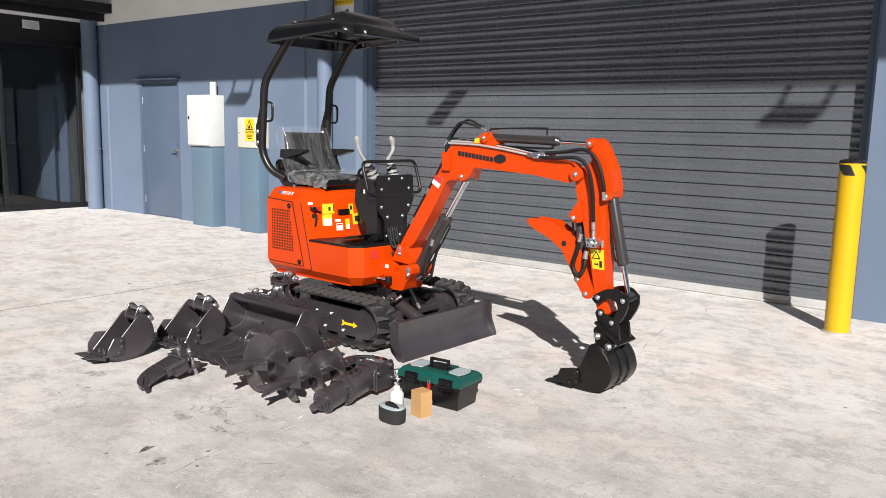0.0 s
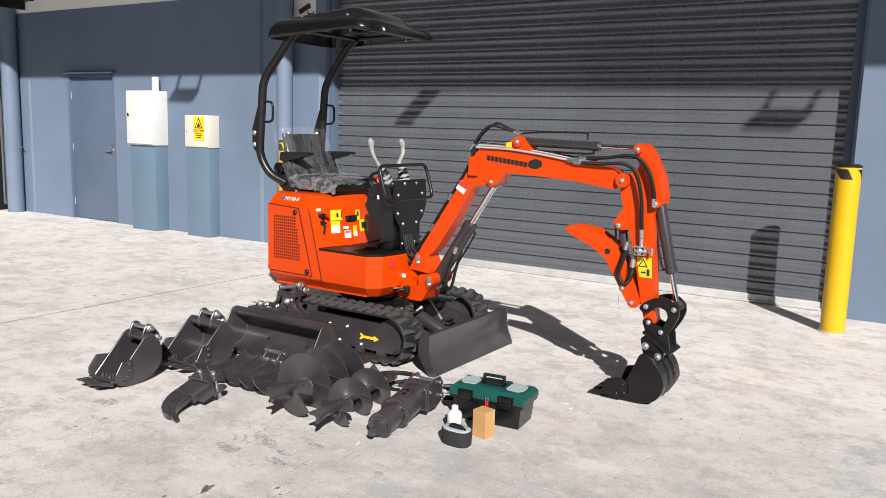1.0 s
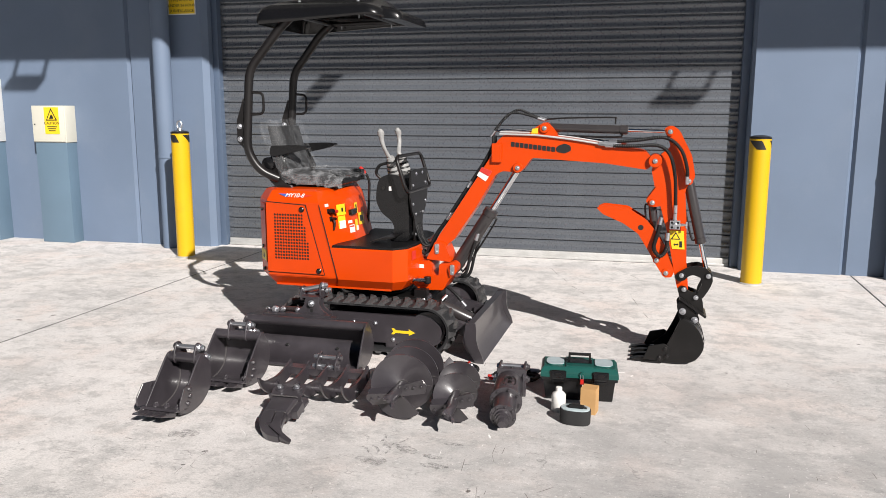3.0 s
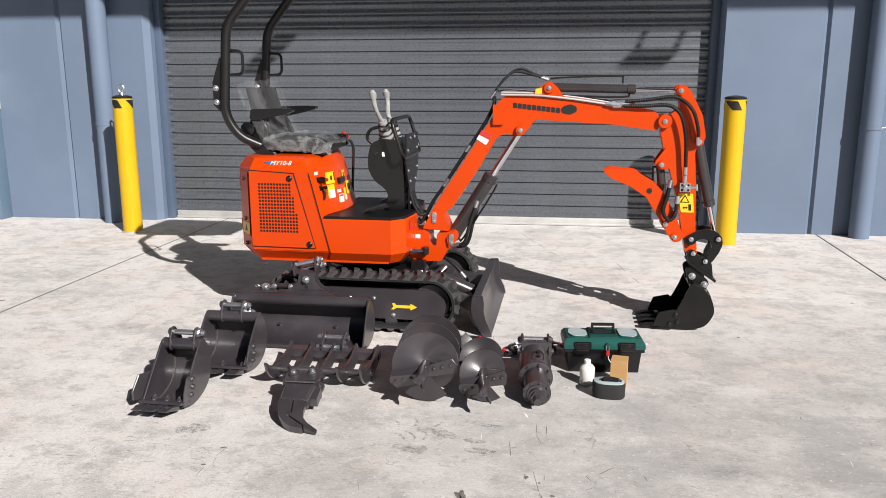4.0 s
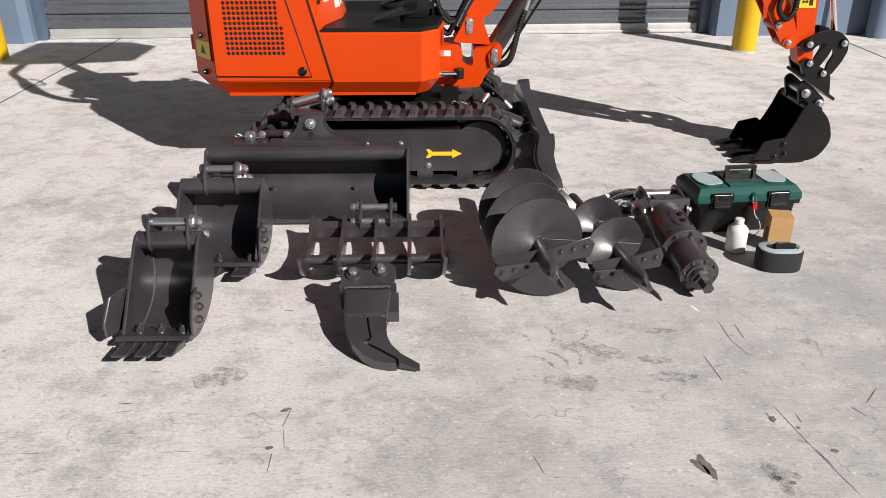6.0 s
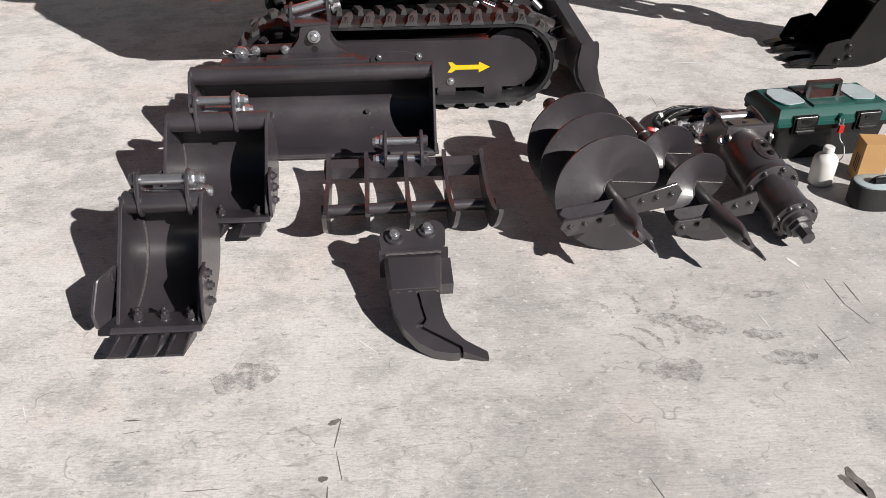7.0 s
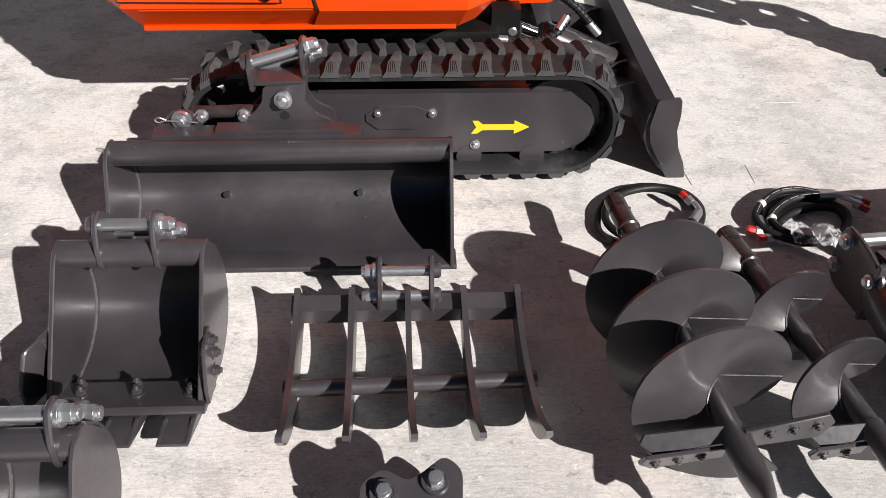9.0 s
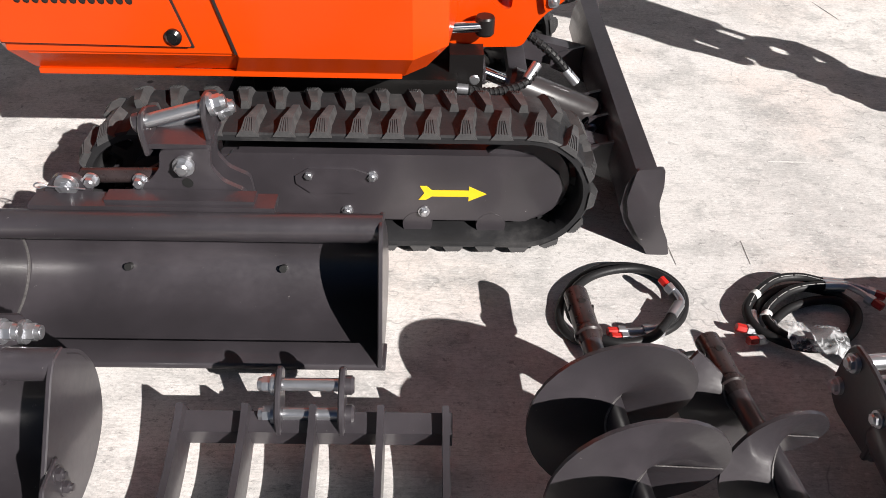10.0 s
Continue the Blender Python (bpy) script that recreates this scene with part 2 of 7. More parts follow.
SHUTTER = paint("charcoal_shutter_enamel", (0.102, 0.113, 0.130), 0.28, metal=0.30, vary=0.10, scale=1.6, fine=60, bump=0.04, dirt=(0.130, 0.142, 0.158), dirt_amount=0.5, dirt_scale=2.2, spec=1.0)
ALU = paint("dull_aluminium", (0.47, 0.47, 0.46), 0.45, metal=0.35, vary=0.1, scale=8, dirt=(0.35, 0.34, 0.32), dirt_amount=0.5)
FASCIA = paint("charcoal_fascia_paint", (0.0112, 0.012, 0.0144), 0.5, vary=0.1, spec=0.25)
# grey of the unseen awning, set by the light it bounces down
AWNING = paint("grey_awning_sheet", (0.20, 0.205, 0.215), 0.5, vary=0.08, scale=1.5)
SOFFIT = paint("white_soffit_paint", (0.84, 0.835, 0.815), 0.6, vary=0.05)
GREEN = paint("dark_green_plastic", (0.0038, 0.062, 0.052), 0.40, vary=0.08, fine=260, bump=0.12)
CLEARLID = paint("milky_clear_plastic", (0.36, 0.43, 0.45), 0.22, vary=0.08, scale=25, bump=0.04)
WHITEPLASTIC = paint("white_plastic", (0.64, 0.632, 0.608), 0.5, vary=0.03, bump=0.02)
CARDBOARD = paint("brown_cardboard", (0.46, 0.27, 0.11), 0.75, vary=0.08, scale=9, fine=160, bump=0.08)
FOAM = paint("black_filter_foam", (0.0144, 0.0144, 0.0152), 0.85, vary=0.2, fine=420, bump=0.5)
GREYGRIP = paint("grey_wrapped_grip", (0.272, 0.272, 0.268), 0.5, vary=0.12, scale=25, bump=0.2)
REDCAP = paint("red_plastic_cap", (0.42, 0.016, 0.012), 0.35, vary=0.05, bump=0.0)
VINYL = paint("black_vinyl", (0.0072, 0.0072, 0.008), 0.40, vary=0.12, fine=180, bump=0.15, spec=0.25)
# dark grey that carries the entry room's dimness in its colour
INTERIOR = paint("interior_grey_with_dimness", (0.08, 0.084, 0.088), 0.7, vary=0.1)
FILM = wrap_material("clear_film", 0.03, 0.085, 4.0, (1.0, 2.4, 0.22))
CREASEFILM = wrap_material("creased_clear_film", 0.055, 0.20, 5.0, (0.7, 2.0, 1.0))
PACKFILM = wrap_material("crumpled_clear_film", 0.10, 0.55, 12.0)
GLASS = glass_material()


# mesh helpers
def finish(bm, sharp=32):
    bmesh.ops.remove_doubles(bm, verts=bm.verts, dist=1e-5)
    bmesh.ops.recalc_face_normals(bm, faces=bm.faces)
    lim = radians(sharp)
    for f in bm.faces:
        f.smooth = True
    for e in bm.edges:
        e.smooth = len(e.link_faces) == 2 and e.calc_face_angle(0) < lim
    return bm


def soften(bm, width, segments=2, above=40):
    lim = radians(above)
    edges = [e for e in bm.edges if len(e.link_faces) == 2 and e.calc_face_angle(0) > lim]
    if edges and width:
        bmesh.ops.bevel(bm, geom=edges, offset=width, segments=segments, profile=0.6, affect="EDGES", clamp_overlap=True)
    return bm


def thing(name, at, label, category, group="", kind=""):
    ob = new(name)
    ob.matrix_basis = Matrix.Translation(at)
    ob.empty_display_size = 0.1
    return tagged(ob, label, category, group, kind)


def part(name, bm, material, parent=None, label="", sharp=32):
    """One mesh object under a thing or a part; the mesh is written in the world's metres."""
    finish(bm, sharp)
    me = bpy.data.meshes.new(name)
    bm.to_mesh(me)
    bm.free()
    me.materials.append(material)
    ob = new(name, me)
    if parent is not None:
        ob.parent = parent
        if parent.type == "EMPTY":
            ob.matrix_parent_inverse = parent.matrix_basis.inverted()
    return tagged(ob, label)


def prism(pts, lo, hi, axis="y", bm=None):
    """A polygon drawn in the other two axes, pushed from lo to hi along axis."""
    bm = bm or bmesh.new()
    put = {"y": lambda a, b, d: (a, d, b), "x": lambda a, b, d: (d, a, b), "z": lambda a, b, d: (a, b, d)}[axis]
    v0 = [bm.verts.new(put(a, b, lo)) for a, b in pts]
    v1 = [bm.verts.new(put(a, b, hi)) for a, b in pts]
    k = len(pts)
    bm.faces.new(v0)
    bm.faces.new(v1[::-1])
    for i in range(k):
        j = (i + 1) % k
        bm.faces.new((v0[i], v1[i], v1[j], v0[j]))
    return bm


def box(lo, hi, soft=0.0, bm=None, segments=2):
    b2 = prism([(lo[0], lo[1]), (hi[0], lo[1]), (hi[0], hi[1]), (lo[0], hi[1])], lo[2], hi[2], "z")
    if soft:
        bmesh.ops.recalc_face_normals(b2, faces=b2.faces)
        soften(b2, soft, segments)
    return joined(bm, b2)


def joined(bm, other):
    if bm is None:
        return other
    me = bpy.data.meshes.new("scratch")
    other.to_mesh(me)
    other.free()
    bm.from_mesh(me)
    bpy.data.meshes.remove(me)
    return bm


def rings(list_of_rings, bm=None, closed_ends=True, loop=False):
    """Skin between rings of equal vertex count."""
    bm = bm or bmesh.new()
    vs = [[bm.verts.new(p) for p in r] for r in list_of_rings]
    k = len(vs[0])
    span = range(len(vs)) if loop else range(len(vs) - 1)
    for i in span:
        a, b = vs[i], vs[(i + 1) % len(vs)]
        for j in range(k):
            q = (j + 1) % k
            bm.faces.new((a[j], a[q], b[q], b[j]))
    if closed_ends and not loop:
        bm.faces.new(vs[0][::-1])
        bm.faces.new(vs[-1])
    return bm


def frame_at(d):
    d = Vector(d).normalized()
    up = Vector((0, 0, 1)) if abs(d.z) < 0.9 else Vector((0, 1, 0))
    s = d.cross(up).normalized()
    return s, s.cross(d).normalized()


def rod(p0, p1, r0, r1=None, seg=16, bm=None, turn=0.0):
    p0, p1 = Vector(p0), Vector(p1)
    r1 = r0 if r1 is None else r1
    s, u = frame_at(p1 - p0)
    ring = lambda p, r: [p + r * (math.cos(a) * s + math.sin(a) * u) for a in (turn + 2 * math.pi * i / seg for i in range(seg))]
    return rings([ring(p0, r0), ring(p1, r1)], bm)


def turned(p0, p1, profile, seg=20, bm=None):
    """A lathe shape: profile of (fraction along the axis, radius)."""
    p0, p1 = Vector(p0), Vector(p1)
    s, u = frame_at(p1 - p0)
    return rings([[p0.lerp(p1, f) + r * (math.cos(a) * s + math.sin(a) * u) for a in (2 * math.pi * i / seg for i in range(seg))] for f, r in profile], bm)


def curve_points(pts, steps=6):
    """Catmull-Rom points through pts."""
    P = [Vector(p) for p in pts]
    P = [2 * P[0] - P[1]] + P + [2 * P[-1] - P[-2]]
    out = []
    for i in range(1, len(P) - 2):
        a, b, c, d = P[i - 1:i + 3]
        for k in range(steps):
            t = k / steps
            out.append(0.5 * ((2 * b) + (c - a) * t + (2 * a - 5 * b + 4 * c - d) * t * t + (3 * b - a - 3 * c + d) * t ** 3))
    return out + [P[-2]]


def pipe(pts, r, seg=10, smooth=6, bm=None, loop=False):
    P = curve_points(pts, smooth) if smooth > 1 else [Vector(p) for p in pts]
    d = [(P[min(i + 1, len(P) - 1)] - P[max(i - 1, 0)]).normalized() for i in range(len(P))]
    s, u = frame_at(d[0])
    out = []
    for p, t in zip(P, d):
        s = (s - t * s.dot(t)).normalized()
        u = s.cross(t)
        out.append([p + r * (math.cos(a) * s + math.sin(a) * u) for a in (2 * math.pi * i / seg for i in range(seg))])
    return rings(out, bm)


def bend(pts, radius, steps=5):
    """Rounds the inner corners of a polyline."""
    P = [Vector(p) for p in pts]
    out = [P[0]]
    for a, b, c in zip(P, P[1:], P[2:]):
        u, v = (a - b), (c - b)
        k = min(radius, u.length * 0.49, v.length * 0.49)
        s, e = b + u.normalized() * k, b + v.normalized() * k
        for i in range(steps + 1):
            t = i / steps
            out.append(s.lerp(b, t).lerp(b.lerp(e, t), t))
    return out + [P[-1]]


def bolt(bm, p, d, r=0.011, h=0.008, shank=0.0):
    """A hexagon head at p, standing out along d, with a chamfered crown."""
    p, d = Vector(p), Vector(d).normalized()
    rod(p, p + d * h, r, seg=6, bm=bm)
    rod(p + d * h, p + d * h * 1.25, r * 0.86, r * 0.6, seg=12, bm=bm)
    rod(p - d * 0.002, p + d * 0.0025, r * 1.35, seg=16, bm=bm)
    if shank:
        rod(p + d * h, p + d * (h + shank), r * 0.52, seg=10, bm=bm)
    return bm


def rounded(pts, r, steps=4):
    """Rounds the corners of a closed 2D polygon."""
    P = [Vector((*p, 0)) for p in pts]
    k = len(P)
    out = []
    for i in range(k):
        a, b, c = P[i - 1], P[i], P[(i + 1) % k]
        u, v = a - b, c - b
        q = min(r, u.length * 0.45, v.length * 0.45)
        s, e = b + u.normalized() * q, b + v.normalized() * q
        for j in range(steps + 1):
            t = j / steps
            w = s.lerp(b, t).lerp(b.lerp(e, t), t)
            out.append((w.x, w.y))
    return out


def lettering(name, text, size, m, material, parent=None, depth=0.001, align="CENTER"):
    cu = bpy.data.curves.new(name, "FONT")
    cu.body, cu.size, cu.extrude, cu.align_x, cu.align_y = text, size, depth, align, "CENTER"
    tmp = bpy.data.objects.new("scratch", cu)
    scene.collection.objects.link(tmp)
    bpy.context.view_layer.update()
    me = bpy.data.meshes.new_from_object(tmp.evaluated_get(bpy.context.evaluated_depsgraph_get()))
    bpy.data.objects.remove(tmp)
    bpy.data.curves.remove(cu)
    me.transform(m)
    me.materials.clear()
    me.materials.append(material)
    ob = new(name, me)
    if parent is not None:
        ob.parent = parent
        if parent.type == "EMPTY":
            ob.matrix_parent_inverse = parent.matrix_basis.inverted()
    return ob


# ---------------------------------------------------------------- the building: u along the wall, v into it
BLD = Matrix.Translation((0, 6.80, 0)) @ Matrix.Rotation(radians(1.80), 4, "Z")


def on_building(ob):
    ob.matrix_basis = BLD @ ob.matrix_basis
    return ob


def structure(name, bm, material, label, category, built=True, sharp=32):
    ob = part(name, bm, material, None, label, sharp)
    tagged(ob, label, category, kind="structure")
    return on_building(ob) if built else ob


def bthing(name, at, label, category, group=""):
    """A thing on the building; its parts are written in u, v, z."""
    ob = new(name)
    ob.matrix_basis = BLD @ Matrix.Translation(at)
    ob.empty_display_size = 0.1
    ob["at"] = at
    return tagged(ob, label, category, group)


def bpart(name, bm, material, parent, label=""):
    at = Vector(parent["at"]) if parent.type == "EMPTY" else Vector((0, 0, 0))
    ob = part(name, bm, material, None, label)
    ob.parent = parent
    if parent.type == "EMPTY":
        ob.matrix_parent_inverse = Matrix.Translation(-at)
    return ob


def groove(u, w=0.028, d=0.03):
    return [(u - w, 0.0), (u, d), (u + w, 0.0)]


# walls: precast panels with V joints
left_a = [(-13.08, 0.0)] + groove(-12.42) + [(-11.48, 0.0), (-11.48, 0.26), (-13.08, 0.26)]
left_b = [(-10.44, 0.0)] + groove(-7.69) + [(-6.805, 0.0), (-6.75, 0.055), (-6.75, 0.40), (-10.44, 0.26)]
right_a = [(-1.275, 0.40), (-1.275, 0.03), (-1.25, 0.0)] + groove(-0.375) + [(7.0, 0.0), (7.0, 0.40)]
bm = prism(left_a, 0, 2.98, "z")
prism(left_b, 0, 2.98, "z", bm)
prism([(-11.48, 0.0), (-10.44, 0.0), (-10.44, 0.26), (-11.48, 0.26)], 2.075, 2.98, "z", bm)
structure("wall_north", bm, WALLPAINT, "blue-grey painted precast concrete wall with vertical joints", "wall")
structure("wall_right", prism(right_a, 0, 2.98, "z"), WALLPAINT, "blue-grey painted wall panel beside the roller door", "wall")
bm = box((-13.08, 0.004, 2.98), (-6.75, 0.26, 5.8))
box((-1.275, 0.004, 2.98), (7.0, 0.26, 5.8), bm=bm)
box((-6.75, 0.004, 3.50), (-1.275, 0.26, 5.8), bm=bm)
structure("wall_upper", bm, CREAM, "cream painted upper wall above the blue-grey panels", "wall")
# awning out of view, sized so its edge casts the shade line on the walls
structure("awning", box((-12.9, -3.62, 5.04), (7.0, 0.0, 5.20)), AWNING, "unseen deep flat grey awning that shades the roller door from high above", "awning")

SLAT = 0.1153
# roller door: guides, bottom rail and one slat copied upwards
roller = bthing("roller_door", (-3.9, 0.2, 0), "closed charcoal steel roller door with a pale bottom rail", "roller door")
for u in (-6.75, -1.345):
    bpart("guide", box((u, 0.13, 0), (u + 0.07, 0.31, 3.50), 0.004), DOORPAINT, roller, "dark blue-grey steel guide channel")
bm = box((-6.67, 0.185, 0.012), (-1.352, 0.235, 0.078), 0.006)
box((-6.67, 0.17, 0.004), (-1.352, 0.245, 0.026), 0.004, bm)
bpart("bottom_rail", bm, ALU, roller, "pale aluminium bottom rail")
slat_shape = [(0.240, 0.0), (0.216, 0.0), (0.2095, 0.0025), (0.2080, 0.008), (0.2080, 0.030), (0.2092, 0.032), (0.2092, 0.078), (0.2080, 0.080), (0.2080, 0.1010), (0.2088, 0.1035), (0.2110, 0.1055), (0.2150, 0.1064), (0.2290, 0.1068), (0.2290, SLAT), (0.240, SLAT)]
slat0 = bpart("slat", prism([(v, z + 0.079) for v, z in slat_shape], -6.68, -1.345, "x"), SHUTTER, roller)
for i in range(1, 30):
    s = slat0.copy()
    scene.collection.objects.link(s)
    s.matrix_parent_inverse = slat0.matrix_parent_inverse
    s.location.z = SLAT * i

# steel door with its frame, hood, hinges and lever
door = bthing("door_1", (-10.96, 0.0, 0), "blue-grey painted steel door, closed, with a silver lever lock", "door")
bpart("leaf", box((-11.44, 0.035, 0.012), (-10.48, 0.075, 2.03), 0.003), DOORPAINT, door)
bm = box((-11.48, -0.006, 0), (-11.44, 0.12, 2.075), 0.003)
box((-10.48, -0.006, 0), (-10.44, 0.12, 2.075), 0.003, bm)
box((-11.44, -0.006, 2.035), (-10.48, 0.12, 2.075), 0.003, bm)
bpart("door_frame", bm, DOORPAINT, door)
bpart("hood", prism([(0.0, 2.115), (-0.075, 2.095), (-0.075, 2.080), (0.0, 2.084)], -11.52, -10.40, "x"), DOORPAINT, door, "folded metal rain hood")
for z in (0.25, 1.04, 1.78):
    bpart("hinge", rod((-11.446, 0.022, z - 0.05), (-11.446, 0.022, z + 0.05), 0.009, seg=10), ALU, door)
lock = bpart("lock_plate", box((-10.57, 0.026, 0.94), (-10.52, 0.036, 1.14), 0.003), ZINC, door)
bm = rod((-10.545, 0.028, 1.03), (-10.545, -0.03, 1.03), 0.018, seg=16)
rod((-10.545, -0.022, 1.03), (-10.66, -0.026, 1.03), 0.010, seg=12, bm=bm)
bpart("lever", bm, ZINC, lock)
bpart("lever_guard", box((-10.505, 0.018, 0.90), (-10.475, 0.036, 1.20), 0.003), ZINC, lock)

# meter cabinets on painted plinths
meter = bthing("meter_cabinet", (-9.62, -0.12, 0), "white metal meter cabinet on a blue-grey plinth", "cabinet")
bpart("plinth", box((-9.865, -0.205, 0), (-9.38, 0.0, 1.13), 0.004), TEALPAINT, meter, "blue-grey painted plinth")
case = bpart("case", box((-9.89, -0.235, 1.13), (-9.365, 0.0, 1.835), 0.006), WHITEBOX, meter)
bpart("lid", box((-9.875, -0.25, 1.145), (-9.38, -0.237, 1.82), 0.004), WHITEBOX, case)
bpart("latch", prism(rounded([(-9.855, 1.50), (-9.825, 1.50), (-9.825, 1.53), (-9.84, 1.545), (-9.855, 1.53)], 0.004), -0.258, -0.248, "y"), INK, case, "black latch")
bpart("conduit", rod((-9.468, -0.10, 1.83), (-9.468, -0.10, 2.015), 0.046, seg=20), WHITEBOX, meter)
gas = bthing("warning_cabinet", (-8.63, -0.09, 0), "beige cabinet with a yellow caution sign on a blue-grey plinth", "cabinet")
bpart("plinth", box((-8.83, -0.165, 0), (-8.425, 0.0, 1.13), 0.004), TEALPAINT, gas, "blue-grey painted plinth")
case = bpart("case", box((-8.845, -0.17, 1.13), (-8.415, 0.0, 1.535), 0.006), BEIGEBOX, gas)
bpart("lid", box((-8.835, -0.182, 1.14), (-8.425, -0.172, 1.525), 0.004), BEIGEBOX, case)
bpart("key_hole", rod((-8.805, -0.18, 1.33), (-8.805, -0.187, 1.33), 0.008, seg=12), INK, case)
sign = bpart("caution_sign", box((-8.672, -0.1865, 1.225), (-8.488, -0.1825, 1.517), 0.0), STICKER_Y, gas, "yellow caution sign with a black triangle")
F_ = lambda u, z, v: Matrix.Translation((u, v, z)) @ Matrix.Rotation(radians(90), 4, "X")
bm = prism(rounded([(-8.652, 1.372), (-8.508, 1.372), (-8.58, 1.508)], 0.006), -0.1885, -0.1868, "y")
bpart("triangle", bm, INK, sign)
bpart("triangle_field", prism([(-8.633, 1.383), (-8.527, 1.383), (-8.58, 1.484)], -0.1897, -0.1888, "y"), STICKER_Y, sign)
bm = prism(rounded([(-8.606, 1.390), (-8.552, 1.390), (-8.560, 1.425), (-8.578, 1.442), (-8.596, 1.415)], 0.006), -0.1908, -0.1899, "y")
bpart("hazard_symbol", bm, INK, sign)
t = lettering("caution_text", "CAUTION", 0.043, F_(-8.58, 1.342, -0.1875), INK)
t.parent = sign
for k, w in enumerate((0.125, 0.105, 0.085)):
    bpart("text_bar", box((-8.58 - w / 2, -0.1878, 1.299 - 0.022 * k), (-8.58 + w / 2, -0.1866, 1.309 - 0.022 * k)), INK, sign)

# security sign between the downpipe and the roller door
notice = bthing("security_sign", (-7.01, 0.0, 2.5), "white and yellow surveillance notice on the wall", "sign")
plate = bpart("plate", box((-7.17, -0.006, 2.485), (-6.85, -0.001, 2.955), 0.0), STICKER_W, notice)
bpart("yellow_band", box((-7.16, -0.0085, 2.495), (-6.86, -0.0062, 2.665), 0.0), STICKER_Y, notice)
bpart("yellow_band", box((-7.16, -0.0085, 2.875), (-6.86, -0.0062, 2.945), 0.0), STICKER_Y, notice)
for txt, z, s in (("THIS AREA IS", 2.634, 0.043), ("UNDER 24 HOUR", 2.579, 0.041), ("SURVEILLANCE", 2.524, 0.042), ("SECURITY NOTICE", 2.910, 0.037)):
    t = lettering("text", txt, s, F_(-7.01, z, -0.0090), INK)
    t.parent = notice
    t.matrix_parent_inverse = Matrix.Translation((7.01, 0, -2.5))
bm = prism([(-7.10, 2.76), (-6.94, 2.83), (-6.915, 2.775), (-7.08, 2.705)], -0.0085, -0.0062, "y")
prism([(-6.975, 2.735), (-6.96, 2.742), (-6.95, 2.715), (-6.885, 2.715), (-6.885, 2.70), (-6.962, 2.70)], -0.0085, -0.0062, "y", bm)
prism([(-6.885, 2.735), (-6.874, 2.735), (-6.874, 2.685), (-6.885, 2.685)], -0.0085, -0.0062, "y", bm)
bpart("camera_symbol", bm, INK, notice)

# downpipes
def downpipe(u, v, r, label, top=5.04, clips=(0.98, 2.7)):
    d = bthing("downpipe", (u, v, 0), label, "downpipe", "downpipes")
    bm = rod((u, v, 0.0), (u, v, top), r, seg=28)
    bpart("pipe", bm, WALLPAINT, d)
    for z in clips:
        bpart("bracket", rod((u, v, z), (u, v, z + 0.03), r + 0.006, seg=28), WALLPAINT, d)
        bpart("bolt", rod((u + r, v + 0.04, z + 0.015), (u + r + 0.05, v + 0.04, z + 0.015), 0.008, seg=8), ZINC, d)


downpipe(-7.20, -0.135, 0.092, "round downpipe painted blue-grey beside the roller door")
downpipe(0.035, -0.10, 0.088, "round downpipe painted blue-grey on the wall panel")
downpipe(-12.70, -0.13, 0.118, "thick round downpipe painted blue-grey beside the glass entry", 3.05)

# bollards
def bollard(u, v, label, ring):
    b = bthing("bollard", (u, v, 0), label, "bollard", "bollards")
    bpart("post", turned((u, v, 0), (u, v, 1.262), [(0, 0.0885), (1.0, 0.0885)], 36), YELLOW, b)
    bpart("cap", turned((u, v, 1.258), (u, v, 1.290), [(0, 0.0915), (0.3, 0.0915), (0.55, 0.085), (0.8, 0.06), (1.0, 0.015)], 36), SATIN, b, "domed dark cap")
    bpart("base_ring", turned((u, v, 0), (u, v, 0.012), [(0, 0.108), (0.6, 0.103), (1, 0.092)], 32), ALU, b)
    for a0 in (-122, -2, 118):
        strip = []
        for i in range(15):
            f = i / 14
            a = radians(a0 - 41 + 98 * f)
            hi = 1.244 - 0.074 * max(0.0, (f - 0.755) / 0.245)
            lo = 1.244 - 0.074 * min(1.0, f / 0.51)
            strip.append([(u + r * math.cos(a), v + r * math.sin(a), z) for r, z in ((0.0890, lo - 0.001), (0.0905, lo - 0.001), (0.0905, hi), (0.0890, hi))])
        bpart("reflective_mark", rings(strip), INK, b)
    if ring:
        eye = bpart("eye_bolt", rod((u, v, 1.283), (u, v, 1.308), 0.03, 0.022, 16), ZINC, b, "zinc lifting eye on the cap")
        loop = [(u + 0.026 * math.cos(a), v, 1.343 + 0.036 * math.sin(a)) for a in (2 * math.pi * i / 20 for i in range(21))]
        bpart("eye", pipe(loop, 0.009, 10, 1), ZINC, eye)


bollard(-1.243, -0.565, "yellow steel bollard with a domed dark cap", False)
bollard(-6.745, -0.600, "yellow steel bollard with a zinc eye on its cap", True)

# glazed entry at the far corner
bm = box((-13.28, -6.0, 2.70), (-13.08, 0.26, 5.2))
structure("wall_west", bm, FASCIA, "charcoal wall above the glazed entry", "wall")
win = bthing("window_1", (-13.13, -3.0, 0), "dark tinted glass shopfront in a charcoal frame", "window")
bpart("window_sill", box((-13.18, -6.0, 0), (-13.06, -0.02, 0.075), 0.004), FASCIA, win)
for v in (-6.04, -4.88, -3.72, -2.56, -1.40, -0.16):
    bpart("mullion", box((-13.16, v, 0.075), (-13.08, v + 0.06, 2.70), 0.004), FASCIA, win)
bpart("window_head", box((-13.18, -6.0, 2.63), (-13.075, -0.02, 2.70), 0.004), FASCIA, win)
